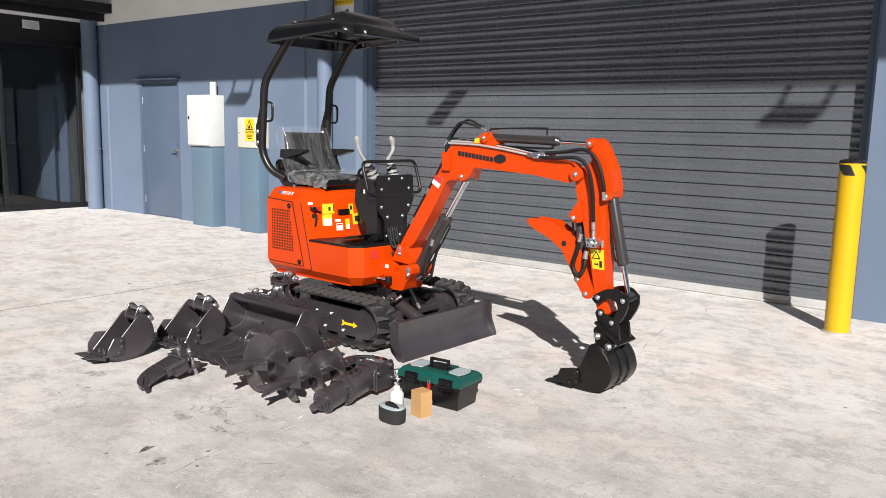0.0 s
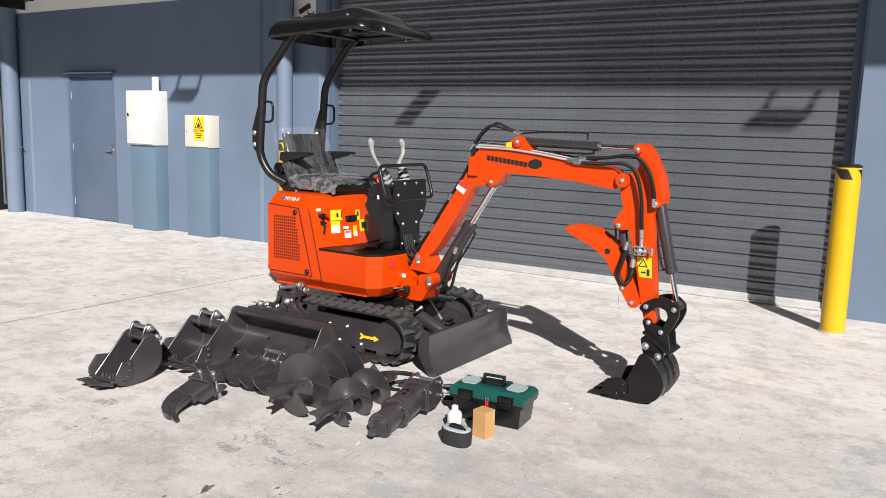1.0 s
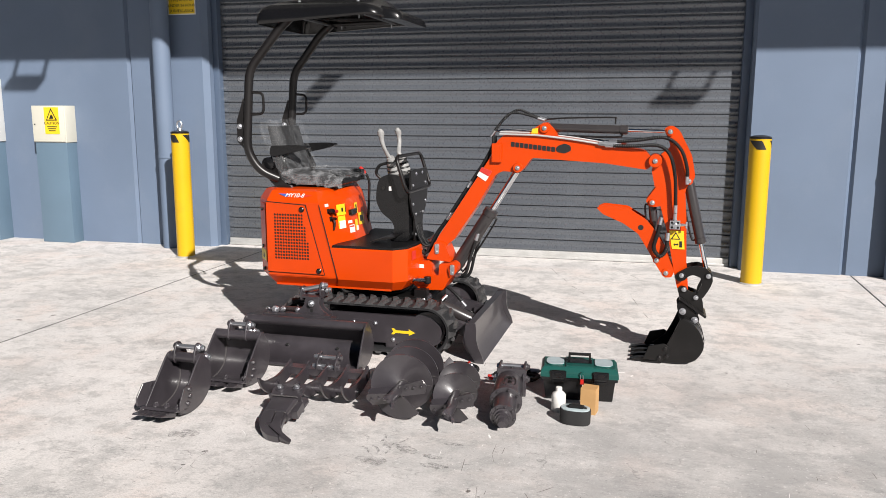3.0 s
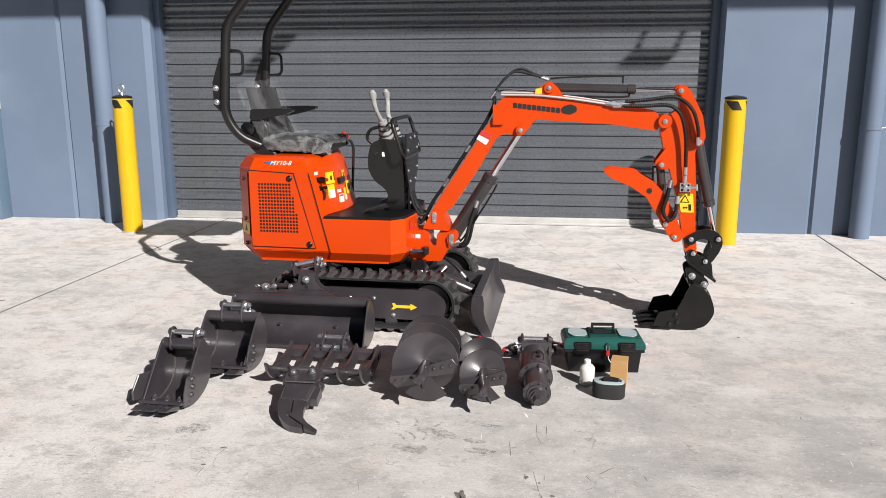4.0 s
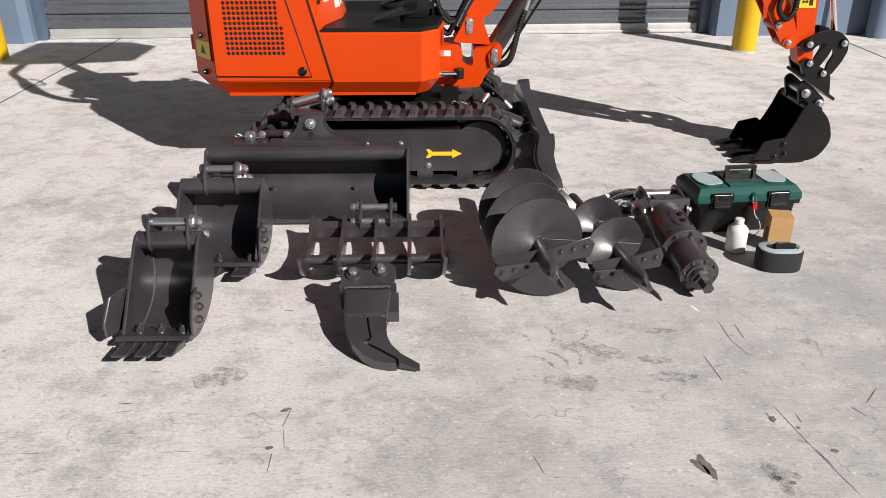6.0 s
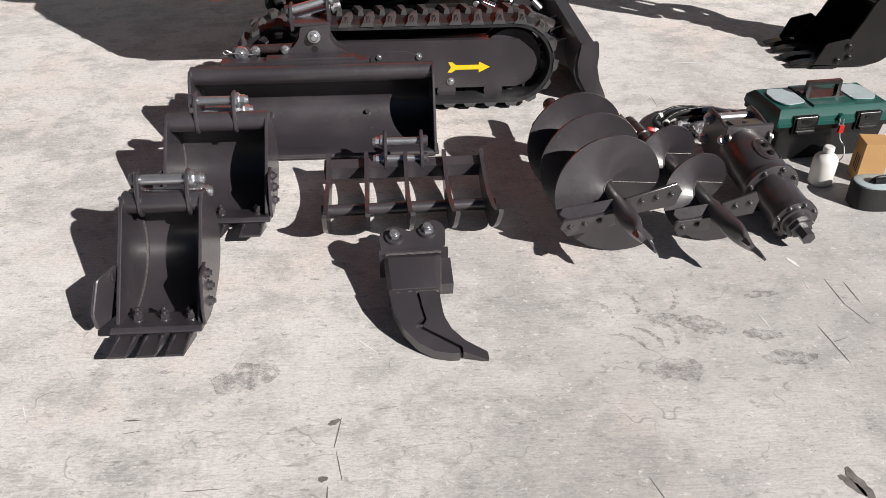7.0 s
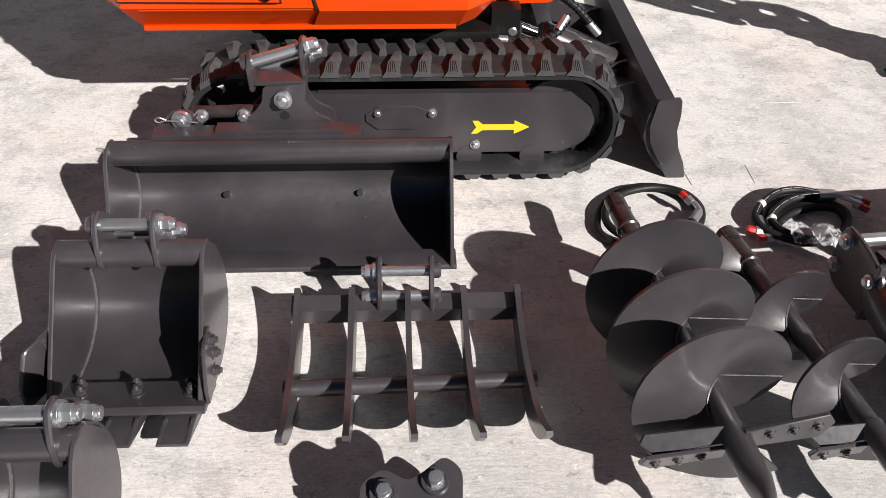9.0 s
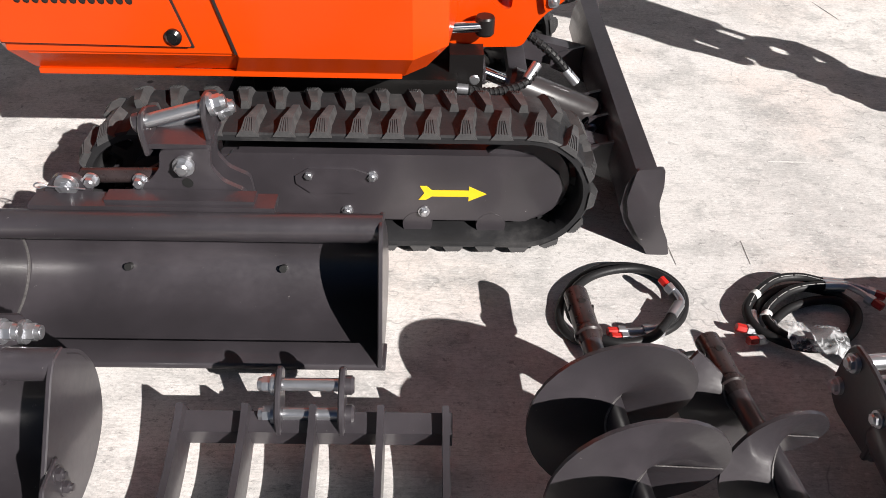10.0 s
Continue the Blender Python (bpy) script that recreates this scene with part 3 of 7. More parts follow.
for a, z in ((-5.98, -4.88), (-4.82, -3.72), (-3.66, -2.56), (-2.50, -1.40), (-1.34, -0.16)):
    p = bpart("pane", box((-13.135, a, 0.075), (-13.125, z, 2.63)), GLASS, win)
    p.visible_shadow = False
# entry room: its dimness behind the glass is put into the dark grey
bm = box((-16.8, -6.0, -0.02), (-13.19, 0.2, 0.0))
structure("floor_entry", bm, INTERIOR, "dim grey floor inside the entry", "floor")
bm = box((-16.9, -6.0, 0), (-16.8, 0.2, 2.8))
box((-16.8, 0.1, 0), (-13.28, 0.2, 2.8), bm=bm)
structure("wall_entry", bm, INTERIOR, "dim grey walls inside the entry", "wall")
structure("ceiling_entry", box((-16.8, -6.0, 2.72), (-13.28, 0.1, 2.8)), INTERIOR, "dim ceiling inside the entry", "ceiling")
inner = bthing("inner_door", (-14.45, 0.06, 0), "grey inner door with a narrow dark vision panel", "door")
bpart("leaf", box((-14.95, 0.04, 0), (-13.95, 0.09, 2.10), 0.004), WALLPAINT, inner)
bpart("vision_panel", box((-14.30, 0.03, 0.9), (-14.18, 0.042, 1.85)), INK, inner)
desk = bthing("counter", (-15.6, -1.0, 0), "dark reception counter behind the glass", "counter")
bpart("body", box((-15.9, -2.2, 0), (-15.3, -0.3, 1.0), 0.01), FASCIA, desk)
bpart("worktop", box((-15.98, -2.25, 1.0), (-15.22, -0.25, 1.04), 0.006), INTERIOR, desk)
vent = bthing("wall_vent", (-13.07, -0.87, 2.9), "small white louvred vent above the shopfront", "vent")
bpart("frame", box((-13.08, -1.00, 2.855), (-13.055, -0.745, 2.985), 0.004), WHITEBOX, vent)
for k in range(4):
    bpart("slat", box((-13.058, -0.978, 2.870 + 0.028 * k), (-13.045, -0.767, 2.883 + 0.028 * k), 0.002), ALU, vent)
bm = box((-13.08, -6.0, 3.045), (-12.49, 0.0, 3.075))
structure("soffit", bm, SOFFIT, "white soffit under the entry awning", "soffit")
bm = box((-12.51, -6.0, 3.025), (-12.43, -0.004, 3.14), 0.004)
box((-12.51, -6.0, 3.14), (-12.20, -0.004, 3.28), 0.004, bm)
box((-13.28, -6.0, 3.28), (-12.51, 0.0, 3.32), 0.0, bm)
structure("fascia", bm, FASCIA, "charcoal stepped fascia of the entry awning", "awning")

# flood lights on the awning's edge, seen only by their shadows
def flood_light(u0, u1):
    f = bthing("flood_light", ((u0 + u1) / 2, -3.7, 4.92), "flat flood light hung from the awning's edge", "lamp", "flood lights")
    bpart("housing", box((u0, -3.87, 4.905), (u1, -3.69, 4.950), 0.012), SATIN, f)
    for u in (u0 + 0.03, u1 - 0.03):
        bpart("bracket", rod((u, -3.60, 5.06), (u, -3.71, 4.93), 0.022, seg=10), SATIN, f)


flood_light(1.29, 1.70)
flood_light(-6.07, -5.62)
arm_bracket = bthing("awning_arm", (-2.06, -3.6, 5.07), "dark steel arm standing out from the awning's edge", "bracket")
bpart("beam", box((-2.225, -4.05, 5.04), (-2.025, -3.60, 5.10), 0.01), FASCIA, arm_bracket)
bpart("end_cap", box((-2.235, -4.07, 5.03), (-2.015, -4.052, 5.11), 0.004), SATIN, arm_bracket)

# yard: concrete bays with sawn joints, and asphalt beyond
bays = [(-30.0, -6.122), (-6.110, -0.308), (-0.296, 9.0)]
yard = new("ground")
tagged(yard, "pale broom-finished concrete yard with sawn joints", "ground", kind="structure")
for a, z in bays:
    part("bay", box((a, -9.0, -0.15), (z, 7.15, 0.0), 0.0025, segments=1), CONCRETE, yard)
SEALANT = paint("dark_joint_sealant", (0.07, 0.067, 0.064), 0.7, vary=0.2, scale=8)
for x in (-6.116, -0.302):
    part("joint_filler", box((x - 0.0062, -9.0, -0.15), (x + 0.0062, 7.15, -0.0006)), SEALANT, yard)
OIL = paint("dark_rubber_mark", (0.16, 0.148, 0.14), 0.8, vary=0.35, scale=40, fine=150, bump=0.2)
SCUFF = paint("grey_tyre_scuff", (0.192, 0.188, 0.184), 0.85, vary=0.3, scale=60, fine=200, bump=0.3)
n, l, b = nodes_of(SCUFF)
tc, ns, rg = n.new("ShaderNodeTexCoord"), n.new("ShaderNodeTexNoise"), n.new("ShaderNodeMapRange")
ns.inputs["Scale"].default_value, ns.inputs["Detail"].default_value, ns.inputs["Roughness"].default_value = 38, 6, 0.8
rg.inputs[1].default_value, rg.inputs[2].default_value, rg.inputs[4].default_value = 0.42, 0.72, 0.34
l.new(tc.outputs["Object"], ns.inputs["Vector"]), l.new(ns.outputs["Fac"], rg.inputs[0]), l.new(rg.outputs[0], b.inputs["Alpha"])
PALE = paint("pale_chalk_scratch", (0.74, 0.725, 0.71), 0.9, vary=0.1, scale=60)


def mark(x, y, length, width, turn, mat, seed):
    """A thin ragged mark on the slab."""
    rnd = random.Random(seed)
    ring = []
    for i in range(26):
        a = 2 * math.pi * i / 26
        k = rnd.uniform(0.86, 1.06)
        px, py = length / 2 * math.cos(a) * k, width / 2 * math.sin(a) * rnd.uniform(0.6, 1.15)
        ring.append((x + px * math.cos(turn) - py * math.sin(turn), y + px * math.sin(turn) + py * math.cos(turn)))
    part("stain", prism(ring, 0.0003, 0.0007, "z"), mat, yard)


MARKS = [(-2.945, 1.600, 0.06, 0.02, -60, 1), (-2.785, 1.560, 0.022, 0.014, 10, 1), (-2.755, 1.545, 0.014, 0.012, 40, 1), (-2.770, 2.006, 0.05, 0.003, 20, 2),
         (-3.925, 1.824, 0.03, 0.014, 30, 1), (-3.940, 1.679, 0.02, 0.015, 0, 1), (-2.715, 1.770, 0.025, 0.018, 60, 1), (-2.615, 1.650, 0.02, 0.015, 0, 1),
         (-3.015, 1.460, 0.022, 0.014, 80, 1), (-6.43, 3.436, 0.05, 0.03, 0, 1), (-6.291, 3.615, 0.04, 0.03, 30, 1), (-2.665, 1.736, 0.012, 0.01, 0, 1),
         (-3.071, 2.079, 0.12, 0.07, -20, 2), (-3.153, 2.106, 0.09, 0.06, 10, 2), (-3.171, 1.932, 0.12, 0.09, 0, 2), (-2.939, 2.038, 0.10, 0.04, -10, 2), (-2.883, 2.188, 0.10, 0.03, 5, 2), (-2.908, 1.956, 0.13, 0.05, 0, 2),
         (-4.125, 1.967, 0.16, 0.10, 20, 2), (-2.660, 3.519, 0.03, 0.012, 0, 2), (-2.745, 2.320, 0.05, 0.012, -70, 0), (-2.200, 3.420, 0.05, 0.02, 30, 0), (-2.140, 3.370, 0.035, 0.012, 70, 0), (-2.578, 3.756, 0.11, 0.004, 0, 0),
         (-4.340, 1.855, 0.04, 0.004, 0, 1), (-4.000, 2.325, 0.03, 0.004, -5, 1),
         (-2.930, 1.600, 0.095, 0.026, -78, 1), (-2.783, 1.562, 0.12, 0.05, -80, 2), (-2.783, 1.562, 0.10, 0.018, -82, 2), (-2.749, 1.574, 0.05, 0.03, -40, 2)]
ARCS = [(-3.290, 2.169, 40), (-3.204, 2.179, 10), (-3.103, 2.176, -20), (-3.256, 2.049, 60), (-3.200, 2.059, 40), (-3.142, 2.051, 0)]
CRACKS = [(-2.798, 2.061, -2.783, 1.924), (-2.696, 2.241, -2.694, 2.135), (-2.653, 2.230, -2.652, 2.141), (-2.721, 1.794, -2.715, 1.751), (-2.648, 1.793, -2.648, 1.754), (-3.911, 1.836, -3.923, 1.752), (-3.930, 1.662, -3.929, 1.590), (-2.657, 1.661, -2.642, 1.595), (-2.811, 3.410, -2.813, 3.318), (-2.993, 3.385, -2.988, 3.312)]
THIN_CRACKS = [(-2.690, 1.815, -2.660, 1.655), (-2.660, 1.655, -2.627, 1.513), (-2.694, 2.135, -2.671, 2.059), (-4.352, 1.819, -4.313, 1.825), (-4.194, 1.666, -4.126, 1.668), (-4.565, 1.664, -4.460, 1.666), (-3.917, 1.742, -3.904, 1.677), (-3.320, 1.640, -3.303, 1.582)]
SCRATCHES = [(-4.580, 1.913, -4.560, 1.872), (-3.896, 2.092, -3.836, 2.029), (-2.754, 2.231, -2.753, 2.192), (-1.987, 3.315, -1.93, 3.19)]
HAIRLINES = [(-3.011, 6.407, -2.869, 6.006), (-2.847, 5.971, -2.779, 5.792), (-2.728, 5.648, -2.65, 5.512), (-2.634, 5.452, -2.592, 5.364), (-2.261, 6.262, -2.172, 6.099), (-2.209, 5.347, -2.151, 5.062), (-2.114, 4.88, -2.069, 4.705)]
for k, (x, y, le, wi, tu, mt) in enumerate(MARKS):
    mark(x, y, le, wi, radians(tu), (PALE, OIL, SCUFF)[mt], k)


def arc_mark(x, y, r, a0, a1, width, mat):
    """A curved scuff on the slab, pointed at both ends."""
    left, right = [], []
    for i in range(13):
        f = i / 12
        a = radians(a0 + (a1 - a0) * f)
        w = width * math.sin(math.pi * (0.08 + 0.84 * f)) * (0.8 + 0.4 * math.sin(i * 2.3)) / 2
        left.append((x + (r + w) * math.cos(a), y + (r + w) * math.sin(a)))
        right.append((x + (r - w) * math.cos(a), y + (r - w) * math.sin(a)))
    part("scuff", prism(left + right[::-1], 0.0003, 0.0007, "z"), mat, yard)


for k, (x, y, turn) in enumerate(ARCS):
    arc_mark(x - 0.07 * math.cos(radians(turn)), y - 0.07 * math.sin(radians(turn)), 0.07, turn - 50, turn + 35, 0.016, SCUFF)
for x0, y0, x1, y1 in CRACKS:
    d = Vector((x1 - x0, y1 - y0))
    mark((x0 + x1) / 2, (y0 + y1) / 2, d.length, 0.0026, math.atan2(d.y, d.x), OIL, int(-x0 * 100))
for x0, y0, x1, y1 in THIN_CRACKS:
    d = Vector((x1 - x0, y1 - y0))
    mark((x0 + x1) / 2, (y0 + y1) / 2, d.length * 1.15, 0.0018, math.atan2(d.y, d.x), OIL, int(-y0 * 100))
for x0, y0, x1, y1 in SCRATCHES:
    d = Vector((x1 - x0, y1 - y0))
    mark((x0 + x1) / 2, (y0 + y1) / 2, d.length, 0.0028, math.atan2(d.y, d.x), PALE, int(-y0 * 70))
for x0, y0, x1, y1 in HAIRLINES:
    d = Vector((x1 - x0, y1 - y0))
    mark((x0 + x1) / 2, (y0 + y1) / 2, d.length, 0.005, math.atan2(d.y, d.x), OIL, int(-x0 * 100))
rnd = random.Random(41)
for k in range(46):
    x, y, le = rnd.uniform(-3.0, 0.2), rnd.uniform(0.7, 3.1), rnd.uniform(0.02, 0.11)
    if y > 2.1 and x < -1.9:
        continue
    mark(x, y, le, rnd.uniform(0.0015, 0.0035), radians(rnd.choice((-75, -60, 20, 65, 100)) + rnd.uniform(-18, 18)), PALE if k % 4 == 0 else OIL, 300 + k)
structure("ground_far", box((-400, -400, -0.30), (400, 400, -0.16)), CONCRETE, "concrete and asphalt ground reaching the horizon", "ground", False)

# ---------------------------------------------------------------- mini excavator
YC = 3.835
digger = thing("mini_excavator", (-3.85, YC, 0), "orange tracked mini excavator with a black canopy, parked on concrete", "excavator")


def inset(poly, d):
    """Moves each side of a counter-clockwise 2D polygon inwards by d."""
    out, k = [], len(poly)
    for i in range(k):
        p, q, r = (Vector(poly[j % k]) for j in (i - 1, i, i + 1))
        e, f = (q - p).normalized(), (r - q).normalized()
        n1, n2 = Vector((-e.y, e.x)), Vector((-f.y, f.x))
        m = (n1 + n2)
        m = m / max(0.25, m.dot(n1))
        out.append((q.x + m.x * d, q.y + m.y * d))
    return out


def loft(plan, levels, lean=0.0, z0=0.0, from_x=-4.1):
    """Stacks a plan at heights with insets; points ahead of from_x lean forward towards the bottom."""
    return rings([[(x + (lean * (z0 - z) if x > from_x else 0.0), y, z) for x, y in inset(plan, d)] for z, d in levels])


# upper body
HOOD = [(-4.44, 3.45), (-4.085, 3.45), (-4.01, 3.72), (-4.01, 3.95), (-4.085, 4.22), (-4.44, 4.22), (-4.56, 4.08), (-4.56, 3.59)]
body = part("house", soften(loft(HOOD, [(0.385, 0.05), (0.390, 0.045), (0.447, 0.0), (0.915, 0.0), (0.930, 0.004), (0.985, 0.04), (0.996, 0.075)], 0.25, 0.92), 0.006, 2, 20), ORANGE, digger, "orange engine hood", 14)
DECK = [(-4.03, 3.447), (-3.60, 3.447), (-3.525, 3.52), (-3.505, 3.68), (-3.505, 3.99), (-3.525, 4.15), (-3.60, 4.223), (-4.03, 4.223)]
deck_rings = [[(x if x > -4.0 else -4.082 + 0.25 * (0.92 - z), y, z) for x, y in inset(DECK, d)] for z, d in ((0.378, 0.05), (0.384, 0.045), (0.440, 0.0), (0.632, 0.0), (0.64, 0.006))]
deck = part("deck", soften(rings(deck_rings), 0.005, 2, 20), ORANGE, digger, "orange foot deck", 14)
part("floor_mat", soften(loft([(-4.0, 3.452), (-3.60, 3.452), (-3.53, 3.525), (-3.51, 3.68), (-3.51, 3.99), (-3.53, 4.145), (-3.60, 4.218), (-4.0, 4.218)], [(0.641, 0.0), (0.653, 0.0), (0.656, 0.004)]), 0.0015, 1, 20), VINYL, deck, "black rubber floor mat")
part("skirt", prism([(3.4535, 0.446), (3.4535, 0.440), (3.502, 0.386), (3.53, 0.386), (3.53, 0.446)], -4.40, -3.63, "x"), ORANGE, digger)
part("skirt_lip", soften(box((-4.41, 3.490, 0.374), (-3.625, 3.500, 0.386)), 0.002, 1), ORANGE, digger)
part("base_plate", prism([(-4.30, 3.60), (-3.60, 3.60), (-3.57, 3.66), (-3.57, 4.01), (-3.60, 4.07), (-4.30, 4.07), (-4.36, 4.0), (-4.36, 3.67)], 0.355, 0.39, "z"), SATIN, digger)

# perforated side door: the vent's right edge steps outwards lower down
bmd = bmesh.new()
PITCH, TOP_Z = 0.01842, 0.848
ROW_COLS = [11] * 4 + [12] * 5 + [13] * 6
door_q = [(-4.440, 0.915), (-4.176, 0.900), (-4.056, 0.466), (-4.440, 0.470)]


def door_quad(pts):
    bmd.faces.new([bmd.verts.new((x, 3.438, z)) for x, z in pts])


for r, cols in enumerate(ROW_COLS):
    z1, z0 = TOP_Z - 0.0198 * r, TOP_Z - 0.0198 * (r + 1)
    edge = lambda z: -4.176 + (0.900 - z) * 0.2765
    for c in range(cols):
        x0 = -4.390 + PITCH * c
        cx, cz = x0 + PITCH / 2, (z0 + z1) / 2
        outer = [(x0, z0), (cx, z0), (x0 + PITCH, z0), (x0 + PITCH, cz), (x0 + PITCH, z1), (cx, z1), (x0, z1), (x0, cz)]
        hole = [(cx + 0.0079 * math.cos(t), cz + 0.0079 * math.sin(t)) for t in (math.atan2(p[1] - cz, p[0] - cx) for p in outer)]
        vo = [bmd.verts.new((x, 3.438, z)) for x, z in outer]
        vh = [bmd.verts.new((x, 3.438, z)) for x, z in hole]
        vb = [bmd.verts.new((x, 3.4398, z)) for x, z in hole]
        for i in range(8):
            j = (i + 1) % 8
            bmd.faces.new((vo[i], vo[j], vh[j], vh[i]))
            bmd.faces.new((vh[i], vh[j], vb[j], vb[i]))
    xr = -4.390 + PITCH * cols
    door_quad([(xr, z0), (edge(z0), z0), (edge(z1), z1), (xr, z1)])
    door_quad([(-4.440, z0), (-4.390, z0), (-4.390, z1), (-4.440, z1)])
z_low = TOP_Z - 0.0198 * len(ROW_COLS)
door_quad([(-4.440, TOP_Z), (edge(TOP_Z), TOP_Z), door_q[1], door_q[0]])
door_quad([door_q[3], door_q[2], (edge(z_low), z_low), (-4.440, z_low)])
for a, b in zip(door_q, door_q[1:] + door_q[:1]):
    bmd.faces.new([bmd.verts.new((p[0], y, p[1])) for p, y in ((a, 3.438), (b, 3.438), (b, 3.4515), (a, 3.4515))])
side_door = part("side_door", bmd, ORANGE, digger, "orange side door with a perforated vent")
# flat black sheet stands in for the shade behind the vent holes
part("vent_shade_sheet", prism([(-4.40, 0.54), (-4.14, 0.54), (-4.14, 0.70), (-4.18, 0.855), (-4.40, 0.855)], 3.4425, 3.4455), INK, side_door)
# shade in the gap round the door, put in as a black sheet
part("door_gap_shade", prism([(x + 0.0055 * math.copysign(1, x + 4.25), z + 0.0055 * math.copysign(1, z - 0.7)) for x, z in door_q[::-1]], 3.4462, 3.4515), INK, side_door, "black sheet drawn as the shaded gap round the door")
# shade of the gap between hood and deck, as a thin black strip
seam = [(-4.0835, 0.905), (-4.0785, 0.905), (-3.9635, 0.447), (-3.9690, 0.447)]
part("seam_gap", prism(seam[::-1], 3.4445, 3.4475), INK, digger)
for x, z in ((-4.194, 0.875), (-4.085, 0.489)):
    part("latch", turned((x, 3.439, z), (x, 3.426, z), [(0, 0.017), (0.6, 0.017), (1, 0.011)], 18), PLASTIC, side_door)
CHAMFER = Matrix.Translation((-4.252, 3.4693, 0.9585)) @ Matrix.Rotation(radians(56.8), 4, "X")
SLANT = Matrix(((1, 0.22, 0, 0), (0, 1, 0, 0), (0, 0, 1, 0), (0, 0, 0, 1)))
lettering("model_text", "MY10-8", 0.040, CHAMFER @ SLANT, STICKER_W, body, 0.0012)
for name, pts, mat in (("model_stripe", [(-0.115, 0.011), (-0.040, 0.011), (-0.052, -0.012), (-0.080, -0.004)], BLUEINK), ("model_stripe", [(0.030, 0.004), (0.118, 0.004), (0.085, -0.004), (0.030, -0.011)], STICKER_R)):
    st = part(name, prism(pts[::-1], 0.0001, 0.0007, "z"), mat, body)
    st.data.transform(CHAMFER)


def on_front(s, z, w, h, mat, name, lift=0.002, thick=0.002):
    """A flat label on the slanting front panel of the hood."""
    a, b = Vector((-4.085 + 0.25 * (0.92 - z), 3.45, z)), Vector((-4.01 + 0.25 * (0.92 - z), 3.72, z))
    if s > 1:
        a, b, s = b, b + Vector((0, 0.28, 0)), s - 1
    d = (b - a).normalized()
    n = Vector((d.y, -d.x, 0.12)).normalized()
    u = n.cross(d).normalized()
    c = a.lerp(b, s) + n * lift
    bm = bmesh.new()
    lo = [bm.verts.new(c + d * x + u * y) for x, y in ((-w / 2, -h / 2), (w / 2, -h / 2), (w / 2, h / 2), (-w / 2, h / 2))]
    hi = [bm.verts.new(v.co + n * thick) for v in lo]
    bm.faces.new(lo)
    bm.faces.new(hi[::-1])
    for i in range(4):
        j = (i + 1) % 4
        bm.faces.new((lo[i], hi[i], hi[j], lo[j]))
    return part(name, bm, mat, body), c, n, d


for s, z, w, h_, m in ((0.71, 0.856, 0.092, 0.072, STICKER_Y), (0.63, 0.775, 0.074, 0.088, STICKER_Y), (1.42, 0.842, 0.045, 0.082, STICKER_Y), (0.93, 0.772, 0.042, 0.018, STICKER_W), (0.95, 0.727, 0.052, 0.050, STICKER_W), (1.22, 0.74, 0.040, 0.080, STICKER_Y), (1.58, 0.765, 0.088, 0.098, STICKER_Y), (0.24, 0.897, 0.034, 0.018, STICKER_W)):
    on_front(s, z, w, h_, m, "warning_sticker")
for s, z, w, h_, m in ((0.74, 0.856, 0.016, 0.026, INK), (0.86, 0.862, 0.006, 0.050, INK), (0.63, 0.764, 0.062, 0.050, STICKER_W), (0.63, 0.808, 0.045, 0.006, INK), (0.95, 0.742, 0.044, 0.010, STICKER_R), (1.22, 0.722, 0.032, 0.032, STICKER_W), (1.58, 0.775, 0.05, 0.04, INK), (1.42, 0.855, 0.020, 0.03, INK)):
    on_front(s, z, w, h_, m, "sticker_symbol", 0.0045)
h, c, n, d = on_front(1.13, 0.832, 0.100, 0.034, PLASTIC, "grab_handle", 0.002, 0.018)
for s, z, r, m in ((0.27, 0.859, 0.017, PLASTIC), (0.40, 0.853, 0.012, REDCAP), (0.29, 0.81, 0.010, PLASTIC)):
    q, c, n, d = on_front(s, z, 0.03, 0.03, SATIN, "switch_plate", 0.001)
    part("switch_knob", turned(c, c + n * 0.04, [(0, r * 0.7), (0.4, r * 0.7), (0.5, r), (1, r * 0.85)], 14), m, body)
part("key_strap", pipe([c + n * 0.02, c + n * 0.03 + Vector((0, 0, -0.03)), c + n * 0.02 + Vector((0, 0, -0.07))], 0.007, 8), INK, body)
a, b = Vector((-4.56, 3.59, 0)), Vector((-4.44, 3.45, 0))
d = (b - a).normalized()
n = Vector((d.y, -d.x, 0))
q = [a.lerp(b, 0.22) + n * 0.003, a.lerp(b, 0.86) + n * 0.003]
bm = rings([[(*(p + n * e).xy, z) for p, e in ((q[0], 0), (q[1], 0), (q[1], 0.004), (q[0], 0.004))] for z in (0.52, 0.90)])
part("corner_panel", bm, ORANGE, body, "orange corner panel")
for z in (0.47, 0.62, 0.86):
    part("panel_screw", turned(a.lerp(b, 0.5) + Vector((0, 0, z)) + n * 0.002, a.lerp(b, 0.5) + Vector((0, 0, z)) + n * 0.018, [(0, 0.013), (1, 0.009)], 12), PLASTIC, body)
part("capacity_sticker", rings([[(*(p + n * e).xy, z) for p, e in ((q[0], 0.0045), (q[1], 0.0045), (q[1], 0.006), (q[0], 0.006))] for z in (0.53, 0.60)]), STICKER_Y, body)
tri_ = [a.lerp(b, f) + n * 0.0095 for f in (0.42, 0.66, 0.54)]
part("sticker_triangle", rings([[(*(p + n * e).xy, z) for p, z in zip(tri_, (0.548, 0.548, 0.585))] for e in (0, 0.0008)]), INK, body)
for z in (0.57, 0.83):
    part("rear_hinge", rod((-4.572, 3.64, z - 0.03), (-4.572, 3.64, z + 0.03), 0.014, seg=12), ORANGE, body)
